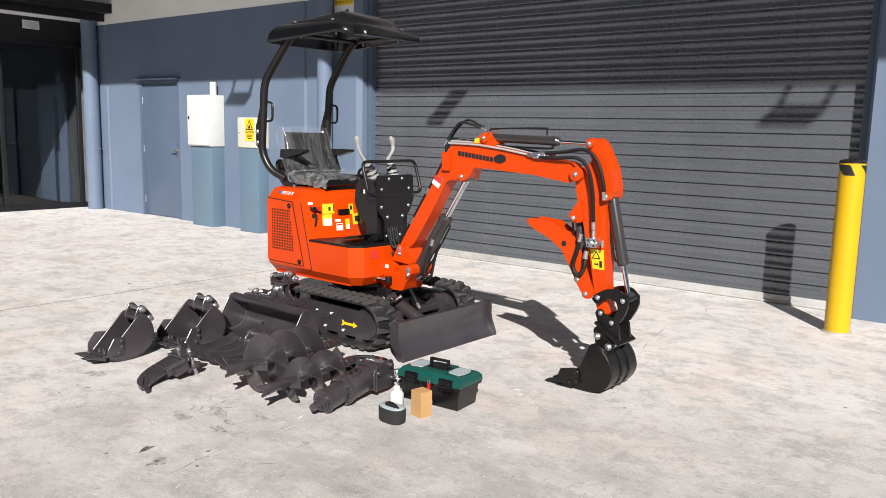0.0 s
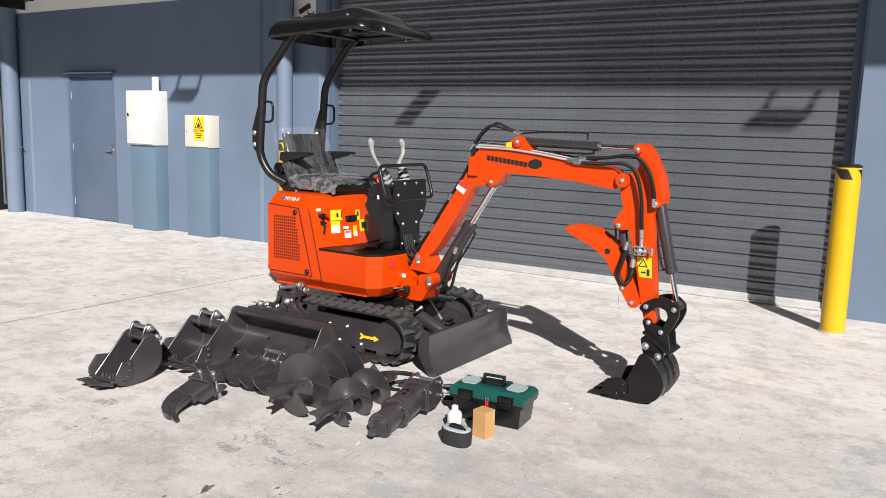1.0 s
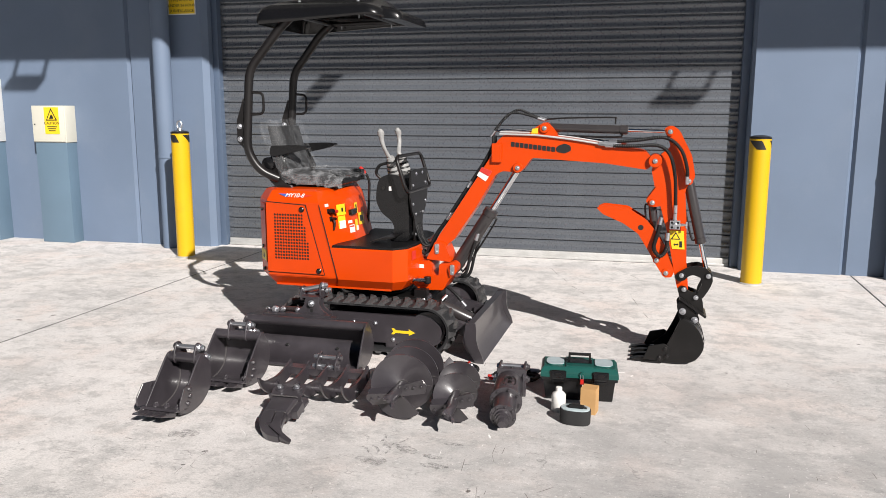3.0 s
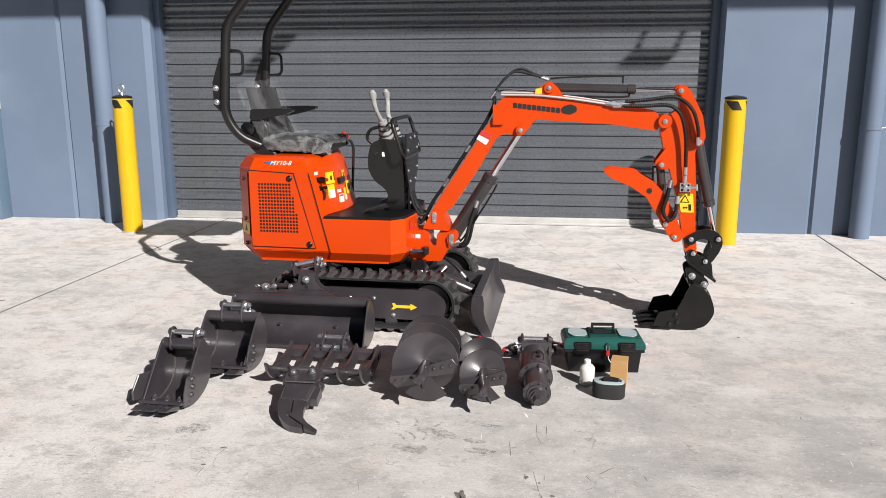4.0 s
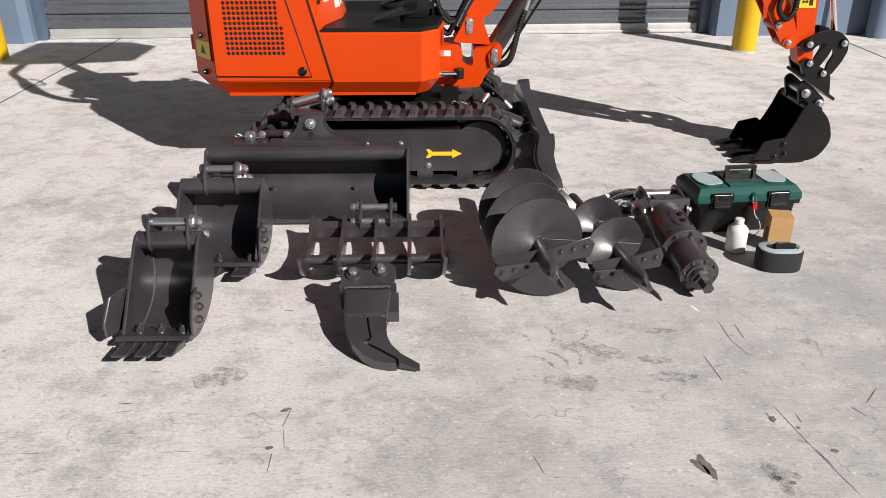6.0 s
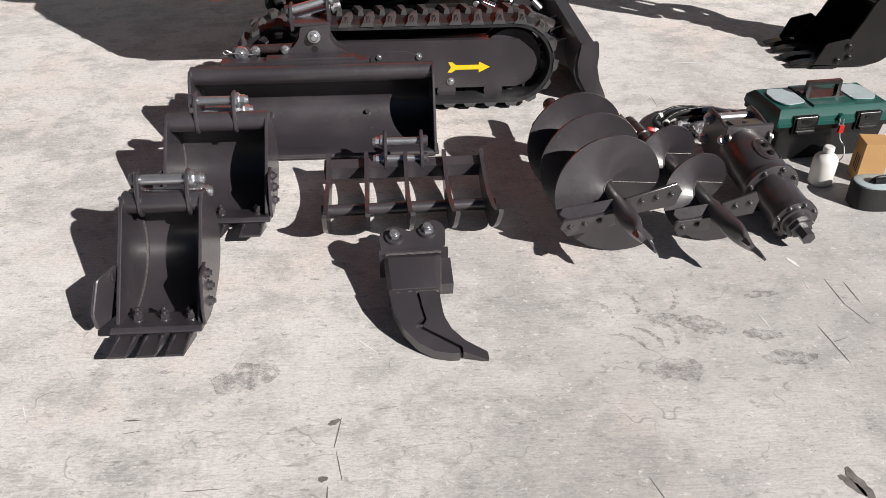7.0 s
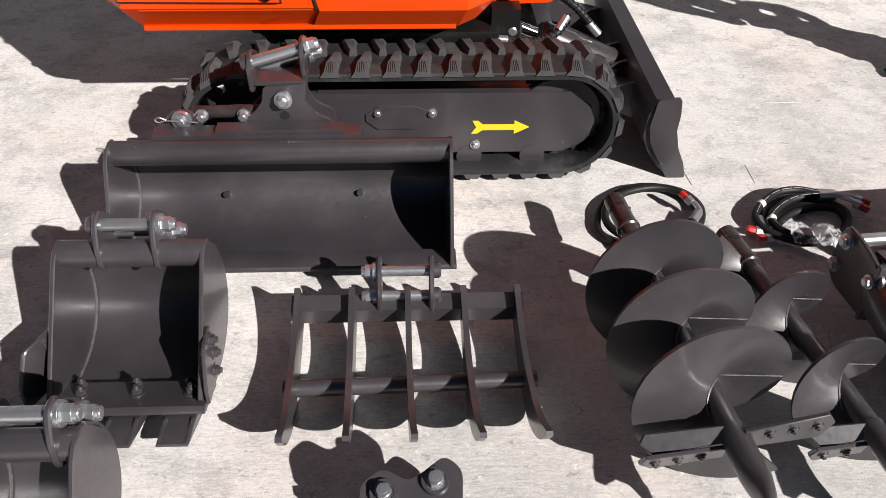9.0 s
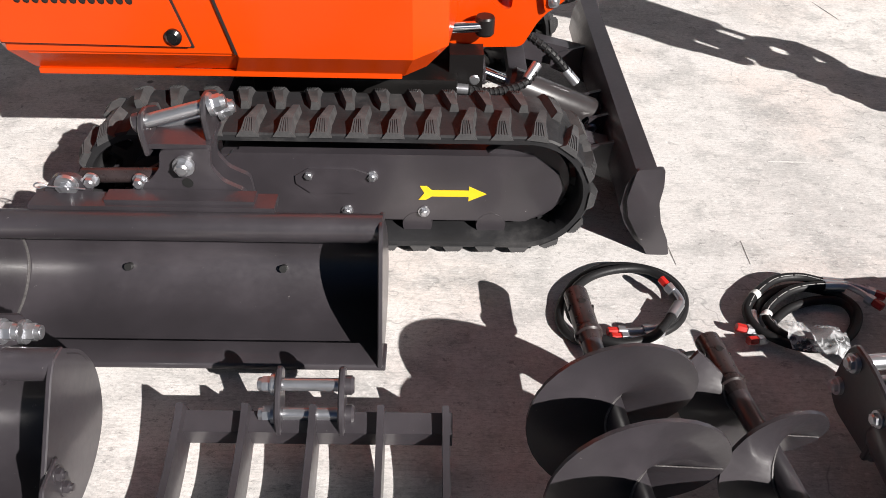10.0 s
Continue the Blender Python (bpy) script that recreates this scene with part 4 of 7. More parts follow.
part("deck_sticker", rings([[(x0 + e * 0.97, y0 - e * 0.24, z) for x0, y0 in ((-3.5165, 3.578), (-3.5095, 3.632)) for e in ((0.0012, 0.0026) if y0 < 3.6 else (0.0026, 0.0012))] for z in (0.563, 0.618)]), STICKER_R, deck, "small red and white sticker")

# seat with armrests, wrapped in film
seat = part("seat", soften(rings([[(x, y, z) for x, y in inset([(-4.43, 3.64), (-4.02, 3.62), (-4.02, 4.05), (-4.43, 4.03)], d)] for z, d in ((1.005, 0.03), (1.02, 0.0), (1.07, 0.0), (1.085, 0.03))]), 0.02, 3, 20), VINYL, digger, "black vinyl operator's seat")
back = rings([[Vector((-4.44 - 0.25 * (z - 1.05) + x, YC + y * (1 - 0.45 * max(0, z - 1.25)), z)) for x, y in ((0.0, -0.19), (0.06, -0.17), (0.07, 0.0), (0.06, 0.17), (0.0, 0.19), (-0.03, 0.0))] for z in (1.05, 1.12, 1.24, 1.34, 1.385)])
part("backrest", soften(back, 0.012, 2, 25), VINYL, seat)
part("seat_slide", box((-4.40, 3.68, 0.988), (-4.06, 3.99, 1.008), 0.004), SATIN, seat)
for y in (3.585, 4.03):
    arm_pts = [(-4.48, 1.205), (-4.44, 1.195), (-4.26, 1.235), (-4.215, 1.25), (-4.22, 1.265), (-4.30, 1.268), (-4.47, 1.262)]
    part("armrest", soften(prism(rounded(arm_pts, 0.012), y, y + 0.058), 0.008, 2, 50), PLASTIC, seat)
    part("armrest_hub", turned((-4.50, y + 0.005, 1.145), (-4.50, y + 0.10, 1.145), [(0, 0.03), (0.05, 0.042), (0.9, 0.042), (1, 0.034)], 20), PLASTIC, seat)
    part("armrest_link", prism(rounded([(-4.52, 1.10), (-4.42, 1.06), (-4.39, 1.10), (-4.45, 1.22), (-4.49, 1.21)], 0.015), y + 0.05, y + 0.085), SATIN, seat)
part("seat_bracket", prism([(-4.52, 1.16), (-4.44, 1.16), (-4.36, 1.00), (-4.44, 0.99)], 3.66, 4.01), SATIN, seat)
part("belt_buckle", soften(box((-4.10, 4.03, 1.02), (-4.02, 4.09, 1.09)), 0.012), PLASTIC, seat)


def film_sheet(rows, seed):
    """A creased sheet through rows of points."""
    bm = bmesh.new()
    R = [curve_points(r, 9) for r in rows]
    cols = [curve_points([r[i] for r in R], 8) for i in range(len(R[0]))]
    grid = []
    for i, cl in enumerate(cols):
        line = []
        for j, p in enumerate(cl):
            k = abs(noise.noise(p * 22 + Vector((seed, 0, 0)))) * 0.022 - 0.006 + noise.noise(p * 55 + Vector((0, seed, 0))) * 0.006
            line.append(bm.verts.new(p + Vector((k * 0.6, -abs(k), k))))
        grid.append(line)
    for i in range(len(grid) - 1):
        for j in range(len(grid[0]) - 1):
            bm.faces.new((grid[i][j], grid[i + 1][j], grid[i + 1][j + 1], grid[i][j + 1]))
    return bm


rows = [[(-4.565, 3.615, 1.415), (-4.52, 3.60, 1.30), (-4.46, 3.595, 1.18), (-4.40, 3.59, 1.06)],
        [(-4.47, 3.625, 1.428), (-4.41, 3.625, 1.27), (-4.36, 3.62, 1.16), (-4.28, 3.62, 1.11)],
        [(-4.435, 3.83, 1.432), (-4.38, 3.83, 1.27), (-4.33, 3.83, 1.16), (-4.25, 3.83, 1.105)],
        [(-4.46, 4.03, 1.425), (-4.41, 4.05, 1.27), (-4.36, 4.05, 1.16), (-4.27, 4.06, 1.11)]]
part("backrest_film", film_sheet(rows, 3), FILM, seat, "clear creased plastic wrapping", 80)
rows = [[(-4.42, 3.60, 1.03), (-4.30, 3.585, 1.02), (-4.14, 3.58, 1.015), (-3.985, 3.60, 1.00)],
        [(-4.40, 3.62, 1.10), (-4.28, 3.61, 1.108), (-4.12, 3.605, 1.10), (-3.985, 3.63, 1.06)],
        [(-4.40, 3.83, 1.105), (-4.28, 3.83, 1.112), (-4.12, 3.83, 1.105), (-3.97, 3.83, 1.06)],
        [(-4.40, 4.05, 1.10), (-4.28, 4.06, 1.105), (-4.12, 4.06, 1.10), (-3.985, 4.05, 1.06)]]
part("cushion_film", film_sheet(rows, 9), CREASEFILM, seat, "clear creased plastic wrapping", 80)

# roll frame and canopy
for y, s in ((3.52, 1), (4.15, -1)):
    pts = bend([(-4.42, y + 0.07 * s, 1.050), (-4.53, y + 0.02 * s, 1.105), (-4.603, y, 1.235), (-4.565, y, 1.74), (-4.345, y + 0.02 * s, 2.00), (-4.26, y + 0.02 * s, 2.068)], 0.07)
    post = part("canopy_post", pipe(pts, 0.028, 18, 1), SATIN, digger, "black tubular canopy post")
    part("post_gusset", prism([(-4.615, 1.56), (-4.60, 1.56), (-4.615, 1.24), (-4.665, 1.29), (-4.665, 1.42)], y - 0.006, y + 0.006), SATIN, post)
    for z in (1.305, 1.385):
        part("bolt", bolt(bmesh.new(), (-4.645, y - 0.006, z), (0, -1, 0), 0.013, 0.010), ZINC, post)
    grip = bend([(-4.565, y, 1.60), (-4.475, y, 1.595), (-4.475, y, 1.465), (-4.58, y, 1.46)], 0.035)
    part("grab_handle", pipe(grip, 0.0085, 10, 1), SATIN, post)
    part("post_bracket", soften(prism(rounded([(-4.50, 1.115), (-4.43, 1.085), (-4.385, 1.03), (-4.33, 0.998), (-4.44, 0.998), (-4.485, 1.04)], 0.012), y + 0.07 * s - 0.007, y + 0.07 * s + 0.007), 0.002, 1, 50), SATIN, post, "black steel post bracket")
    part("post_foot", box((-4.42, y + (0.06 if s > 0 else -0.16), 0.985), (-4.33, y + (0.16 if s > 0 else -0.06), 0.998), 0.004), SATIN, post)
    for dx in (-0.03, 0.03):
        part("bolt", bolt(bmesh.new(), (-4.375 + dx, y + (0.085 if s > 0 else -0.085), 0.998), (0, 0, 1), 0.012, 0.010), ZINC, post)
part("roof_bar", pipe(bend([(-4.27, 3.53, 2.065), (-4.0, 3.54, 2.072), (-3.78, 3.56, 2.068)], 0.05), 0.014, 10, 1), SATIN, digger)
part("roof_bar", pipe(bend([(-4.27, 4.14, 2.065), (-4.0, 4.13, 2.072), (-3.78, 4.11, 2.068)], 0.05), 0.014, 10, 1), SATIN, digger)
for x in (-4.27, -3.80):
    part("roof_bar", rod((x, 3.53, 2.066), (x, 4.14, 2.066), 0.014, seg=10), SATIN, digger)


def along_x(table, x):
    """Straight interpolation in a table of (x, value)."""
    for (a, u), (b, v) in zip(table, table[1:]):
        if x <= b:
            return u + (v - u) * max(0.0, (x - a) / (b - a))
    return table[-1][1]


RIM_LOW = [(-4.50, 2.010), (-4.40, 2.013), (-4.31, 2.020), (-4.19, 2.039), (-4.10, 2.055), (-4.0, 2.062), (-3.9, 2.063), (-3.8, 2.057), (-3.7, 2.042), (-3.62, 2.030), (-3.58, 2.028)]
RIM_TOP = [(-4.50, 2.116), (-4.40, 2.131), (-4.20, 2.137), (-4.0, 2.143), (-3.9, 2.139), (-3.8, 2.128), (-3.7, 2.108), (-3.62, 2.088), (-3.58, 2.082)]
HUMP = [(-4.50, 0.0), (-4.32, 0.006), (-4.2, 0.032), (-4.05, 0.048), (-3.9, 0.046), (-3.75, 0.028), (-3.66, 0.014), (-3.58, 0.012)]
ROOF = rounded([(-4.50, 3.475), (-3.70, 3.485), (-3.645, 3.62), (-3.625, 3.835), (-3.645, 4.05), (-3.70, 4.185), (-4.50, 4.195)], 0.065, 6)


def roof_ring(d, share, lift=0.0, hump=0.0):
    """The canopy's outline, d inside the rim, at a share of the way from its lower to its upper edge."""
    out = []
    cx, cy = -4.07, YC
    for x, y in ROOF:
        px, py = cx + (x - cx) * (1 - d / 0.43), cy + (y - cy) * (1 - d / 0.36)
        lo, hi = along_x(RIM_LOW, px), along_x(RIM_TOP, px)
        out.append((px, py, lo + (hi - lo) * share + lift + hump * along_x(HUMP, px)))
    return out


roof = rings([roof_ring(0.19, 1, 0.004, 0.8), roof_ring(0.10, 1, -0.006), roof_ring(0.03, 1, -0.014), roof_ring(0.010, 0.6), roof_ring(0.008, 0.0, 0.001), roof_ring(0.002, 0.0, -0.001), roof_ring(-0.003, 0.10), roof_ring(-0.001, 0.3),
              roof_ring(0.004, 0.52), roof_ring(0.012, 0.70), roof_ring(0.024, 0.85), roof_ring(0.040, 0.95), roof_ring(0.060, 1.0), roof_ring(0.085, 1.0, 0.006, 0.1), roof_ring(0.100, 1.0, 0.012, 0.6), roof_ring(0.118, 1.0, 0.016, 1.0), roof_ring(0.20, 1.0, 0.020, 1.15), roof_ring(0.29, 1.0, 0.024, 1.2)])
canopy = part("canopy", roof, PLASTIC, digger, "black moulded plastic sun canopy", 55)
nose = rings([[(x, YC + s * w, z + dz * h) for s, dz in ((-1, 0), (1, 0), (1.0, 0.35), (0.965, 0.75), (0.90, 1.0), (-0.90, 1.0), (-0.965, 0.75), (-1.0, 0.35))] for x, w, z, h in ((-3.70, 0.285, 2.036, 0.072), (-3.64, 0.282, 2.030, 0.066), (-3.60, 0.275, 2.026, 0.056), (-3.578, 0.262, 2.024, 0.040), (-3.570, 0.250, 2.024, 0.020))])
part("canopy_nose", nose, PLASTIC, canopy, "", 60)
for x, y in ((-3.82, 3.492), (-4.20, 3.492), (-3.82, 4.178), (-4.20, 4.178)):
    z = along_x(RIM_TOP, x)
    part("roof_screw", turned((x, y + (0.012 if y < 4 else -0.012), z - 0.002), (x, y + (0.012 if y < 4 else -0.012), z + 0.008), [(0, 0.010), (0.5, 0.010), (1, 0.006)], 12), ZINC, canopy)
for x in (-4.195, -3.834):
    for y in (3.55, 4.15):
        part("roof_bolt", rod((x, y, 2.035), (x, y, 2.07), 0.006, seg=8), ZINC, canopy)

# control console
console_pts = [(-3.765, 1.065), (-3.70, 1.09), (-3.61, 1.08), (-3.575, 0.97), (-3.565, 0.66), (-3.70, 0.66), (-3.68, 0.70), (-3.665, 0.75), (-3.685, 0.79), (-3.755, 0.842), (-3.79, 0.914), (-3.785, 1.00)]
console = part("console", soften(prism(rounded(console_pts, 0.03), 3.685, 3.985), 0.012, 2, 50), PLASTIC, digger, "black control console")
shield = [(3.66, 1.115), (4.01, 1.115), (4.025, 0.95), (3.985, 0.86), (3.915, 0.80), (3.90, 0.645), (3.86, 0.645), (3.85, 0.72), (3.82, 0.74), (3.79, 0.72), (3.78, 0.645), (3.745, 0.645), (3.735, 0.80), (3.68, 0.86), (3.645, 0.95)]
sh = part("front_shield", soften(prism(rounded(shield, 0.018), -3.556, -3.545, "x"), 0.003, 1, 50), SATIN, console, "black steel front shield")
for y, z in ((3.70, 0.90), (3.97, 0.90), (3.70, 1.02), (3.97, 1.02), (3.76, 0.83), (3.91, 0.83), (3.755, 0.70), (3.888, 0.70), (3.77, 1.09), (3.90, 1.09)):
    part("bolt", bolt(bmesh.new(), (-3.545, y, z), (1, 0, 0), 0.008, 0.006), ZINC, sh)
guard = bend([(-3.550, 3.83, 0.985), (-3.550, 3.585, 0.985), (-3.620, 3.585, 1.205), (-3.620, 4.11, 1.205), (-3.550, 4.11, 0.985), (-3.550, 3.83, 0.985)], 0.05)
part("guard_rail", pipe(guard, 0.0115, 12, 1), SATIN, console, "black tubular guard rail")
part("switch", box((-3.700, 3.680, 0.985), (-3.682, 3.686, 1.012)), STICKER_W, console)
part("switch", turned((-3.735, 3.686, 1.0), (-3.735, 3.672, 1.0), [(0, 0.012), (1, 0.01)], 12), INK, console)
for y0, ya, y1 in ((3.775, 3.712, 3.656), (3.962, 3.945, 3.994)):
    prof = []
    for i in range(11):
        prof.append((i / 10, 0.050 - 0.026 * i / 10))
    boot = part("lever_boot", turned((-3.685, y0, 1.07), (-3.70, ya, 1.195), prof, 20), GREYGRIP, console, "grey and black striped boot")
    for k in range(4):
        f0 = 0.12 + 0.22 * k
        q0, q1 = (Vector((-3.685, y0, 1.07)).lerp(Vector((-3.70, ya, 1.195)), f) for f in (f0, f0 + 0.09))
        part("boot_stripe", turned(q0, q1, [(0, 0.050 - 0.026 * f0), (0.3, 0.053 - 0.026 * f0), (0.7, 0.0515 - 0.026 * f0), (1, 0.048 - 0.026 * f0)], 20), INK, boot)
    stem = curve_points([(-3.70, ya + 0.01, 1.18), (-3.715, ya - 0.012, 1.215), (-3.735, y1 + 0.012, 1.285), (-3.745, y1, 1.375)], 5)
    s_, u_ = frame_at((0, 0, 1))
    rr = []
    for i, p in enumerate(stem):
        f = i / (len(stem) - 1)
        r = 0.0145 + 0.004 * math.sin(f * 9) * 0.4 + (0.006 if f > 0.8 else 0) - (0.012 if f > 0.985 else 0)
        rr.append([p + r * (math.cos(a) * s_ + math.sin(a) * u_) for a in (2 * math.pi * k / 12 for k in range(12))])
    part("control_lever", rings(rr), GREYGRIP, console, "grey wrapped control lever")
part("console_cable", pipe([(-3.765, 3.74, 1.05), (-3.80, 3.73, 1.09), (-3.775, 3.72, 1.14), (-3.71, 3.72, 1.16)], 0.010, 8), HOSE, console)
part("pedal", soften(prism([(-3.80, 0.665), (-3.70, 0.70), (-3.62, 0.71), (-3.63, 0.70), (-3.70, 0.685)], 3.56, 3.70), 0.003), SATIN, console)
part("pedal", soften(prism([(-3.80, 0.665), (-3.70, 0.70), (-3.62, 0.71), (-3.63, 0.70), (-3.70, 0.685)], 3.98, 4.10), 0.003), SATIN, console)
blever = part("blade_lever", pipe(bend([(-4.03, 4.12, 0.66), (-4.01, 4.12, 0.70), (-3.995, 4.12, 0.99), (-4.007, 4.12, 1.033), (-4.045, 4.12, 1.075)], 0.03), 0.009, 10, 1), SATIN, digger)
part("knob", turned((-4.025, 4.12, 1.053), (-4.065, 4.12, 1.098), [(0, 0.009), (0.2, 0.014), (0.8, 0.015), (1, 0.009)], 12), REDCAP, blever, "red lever knob")

# boom, arm and their cylinders
YB = 3.80
BOOM = [(-3.432, 0.606), (-3.405, 0.665), (-3.386, 0.70), (-3.121, 1.105), (-3.045, 1.225), (-3.02, 1.30), (-2.965, 1.35), (-2.82, 1.345), (-2.78, 1.39), (-2.72, 1.425), (-2.675, 1.39), (-2.64, 1.335), (-2.13, 1.262), (-2.075, 1.20), (-2.11, 1.145), (-2.36, 1.18), (-2.80, 1.205), (-2.845, 1.14), (-2.885, 1.105), (-2.935, 1.118), (-2.985, 1.120), (-3.025, 1.095), (-3.142, 0.893), (-3.287, 0.676), (-3.338, 0.640), (-3.312, 0.578), (-3.298, 0.532), (-3.346, 0.532), (-3.465, 0.545)]
boom = part("boom", soften(prism(rounded(BOOM, 0.022), 3.748, 3.852), 0.006, 2, 50), ORANGE, digger, "orange bent steel boom")


def pin_boss(x, z, r, y0, y1, parent, mat=ORANGE, head=0.0095):
    b = part("boss", turned((x, y0, z), (x, y1, z), [(0, r * 0.92), (0.04, r), (0.96, r), (1, r * 0.92)], 24), mat, parent)
    part("pin", bolt(rod((x, y0 - 0.003, z), (x, y1 + 0.003, z), head * 1.5, seg=16), (x, y0 - 0.003, z), (0, -1, 0), head, 0.007), ZINC, parent)


pin_boss(-2.07, 1.20, 0.040, 3.722, 3.878, boom)
pin_boss(-2.725, 1.385, 0.030, 3.735, 3.865, boom)
pin_boss(-2.882, 1.143, 0.030, 3.725, 3.875, boom)
part("boom_foot", soften(prism(rounded([(-3.432, 0.606), (-3.405, 0.665), (-3.345, 0.655), (-3.312, 0.578), (-3.298, 0.535), (-3.465, 0.547)], 0.012), 3.722, 3.878), 0.004, 1, 50), ORANGE, boom)
part("lamp_bracket", soften(box((-3.045, 3.728, 1.175), (-2.985, 3.748, 1.29)), 0.004), ORANGE, boom)
part("logo_badge", prism(rounded([(-2.657, 1.262), (-2.640, 1.282), (-2.60, 1.294), (-2.565, 1.280), (-2.562, 1.252), (-2.60, 1.234), (-2.645, 1.242)], 0.010), 3.7462, 3.7475), INK, boom, "plain dark emblem")
for k in range(10):
    x, z = -2.930 + 0.0275 * k, 1.272 - 0.0030 * k
    part("logo_bar", prism(rounded([(x, z), (x + 0.0235, z - 0.0024), (x + 0.0245, z + 0.0265), (x + 0.001, z + 0.0290)], 0.004, 2), 3.7462, 3.7475), INK, boom)
part("boom_sticker", prism([(-3.142, 1.089), (-3.085, 1.054), (-3.045, 1.116), (-3.110, 1.143)], 3.746, 3.7475), STICKER_W, boom)
part("boom_sticker", prism([(-3.110, 1.143), (-3.126, 1.116), (-3.065, 1.085), (-3.045, 1.116)], 3.7445, 3.7458), STICKER_R, boom)
part("lift_sticker", prism([(-2.805, 1.352), (-2.765, 1.352), (-2.765, 1.385), (-2.80, 1.38)], 3.746, 3.7475), STICKER_Y, boom)
for k, y in enumerate((3.765, 3.79, 3.815)):
    part("steel_line", pipe([(-3.02, y, 1.335 + 0.03), (-2.95, y, 1.372), (-2.80, y, 1.362), (-2.60, y, 1.338), (-2.33, y, 1.302 + 0.003 * k)], 0.0065, 8, 4), CHROME, boom)


def ram(name, p0, p1, f, r, y, label, rod_r=None):
    """A hydraulic cylinder from p0 to p1 in the boom's plane; its barrel takes the fraction f."""
    a, b = Vector((p0[0], y, p0[1])), Vector((p1[0], y, p1[1]))
    c = part(name, turned(a, a.lerp(b, f), [(0, r * 0.6), (0.03, r * 0.95), (0.06, r), (0.9, r), (0.905, r * 1.1), (0.985, r * 1.1), (1, r * 0.9)], 24), CYLGREY, digger, label)
    part("ram_rod", rod(a.lerp(b, f * 0.98), b, rod_r or r * 0.45, seg=16), CHROME, c, "chromed ram rod")
    for q in (a, b):
        part("ram_eye", turned(q + Vector((0, -0.035, 0)), q + Vector((0, 0.035, 0)), [(0, r * 0.75), (1, r * 0.75)], 18), CYLGREY, c)
    d = (b - a).normalized()
    s = Vector((d.z, 0, -d.x))
    port = pipe([a.lerp(b, f * 0.06) + s * r, a.lerp(b, f * 0.1) + s * (r + 0.018), a.lerp(b, f * 0.85) + s * (r + 0.018), a.lerp(b, f * 0.93) + s * r], 0.006, 8, 3)
    part("ram_pipe", port, SATIN, c)
    return c


ram("boom_cylinder", (-3.300, 0.474), (-2.884, 1.14), 0.60, 0.042, YB, "dark grey boom cylinder with chromed rod")
ram("arm_cylinder", (-2.72, 1.388), (-1.995, 1.37), 0.67, 0.026, YB, "dark grey arm cylinder with chromed rod")
ram("bucket_cylinder", (-1.875, 1.085), (-1.745, 0.545), 0.69, 0.031, YB, "dark grey bucket cylinder with chromed rod")

ARM = [(-2.025, 1.385), (-1.985, 1.405), (-1.94, 1.375), (-1.87, 1.235), (-1.845, 1.11), (-1.875, 1.065), (-1.892, 1.03), (-1.876, 0.85), (-1.864, 0.61), (-1.846, 0.450), (-1.872, 0.412), (-1.908, 0.437), (-1.930, 0.53), (-1.975, 0.75), (-2.03, 0.94), (-2.065, 1.04), (-2.09, 1.15), (-2.045, 1.235), (-1.985, 1.28)]
arm = part("arm", soften(prism(rounded(ARM, 0.018), 3.757, 3.843), 0.005, 2, 50), ORANGE, digger, "orange steel dipper arm")
for y in (3.741, 3.845):
    plate = [(-2.03, 1.385), (-1.985, 1.408), (-1.94, 1.378), (-1.865, 1.235), (-1.84, 1.11), (-1.875, 1.055), (-1.91, 1.08), (-1.935, 1.20), (-1.99, 1.30)]
    part("ear_plate", soften(prism(rounded(plate, 0.02), y, y + 0.013), 0.003, 1, 50), ORANGE, arm)
    part("thumb_ear", soften(prism(rounded([(-2.05, 1.06), (-2.115, 0.965), (-2.09, 0.925), (-2.02, 0.935)], 0.015), y, y + 0.012), 0.002, 1, 50), ORANGE, arm)
pin_boss(-1.993, 1.37, 0.024, 3.722, 3.878, arm)
pin_boss(-1.876, 1.088, 0.024, 3.722, 3.878, arm)
pin_boss(-2.075, 0.955, 0.022, 3.728, 3.872, arm)
pin_boss(-1.872, 0.443, 0.026, 3.735, 3.865, arm)
part("safety_sticker", prism([(-1.972, 0.790), (-1.888, 0.790), (-1.878, 0.680), (-1.950, 0.680)], 3.7545, 3.7565), STICKER_Y, arm, "yellow safety sticker")
part("sticker_triangle", prism([(-1.960, 0.738), (-1.905, 0.738), (-1.932, 0.784)], 3.7525, 3.754), INK, arm)
part("sticker_triangle", prism([(-1.950, 0.743), (-1.915, 0.743), (-1.932, 0.773)], 3.751, 3.7524), STICKER_Y, arm)
part("sticker_figure", prism([(-1.908, 0.692), (-1.893, 0.692), (-1.895, 0.728), (-1.910, 0.728)], 3.7525, 3.754), INK, arm)
part("sticker_arrow", prism([(-1.942, 0.708), (-1.934, 0.716), (-1.934, 0.711), (-1.922, 0.711), (-1.922, 0.716), (-1.914, 0.708), (-1.922, 0.700), (-1.922, 0.705), (-1.934, 0.705), (-1.934, 0.700)], 3.7525, 3.754), INK, arm)
valve = part("stop_valve", soften(box((-1.970, 3.705, 0.805), (-1.912, 3.757, 0.855)), 0.006), ZINC, arm, "zinc stop valve")
part("valve_handle", rod((-1.912, 3.72, 0.83), (-1.875, 3.715, 0.832), 0.010, 0.007, 10), ZINC, valve)
part("valve_grip", rod((-1.876, 3.715, 0.812), (-1.876, 3.715, 0.850), 0.006, seg=8), ZINC, valve)
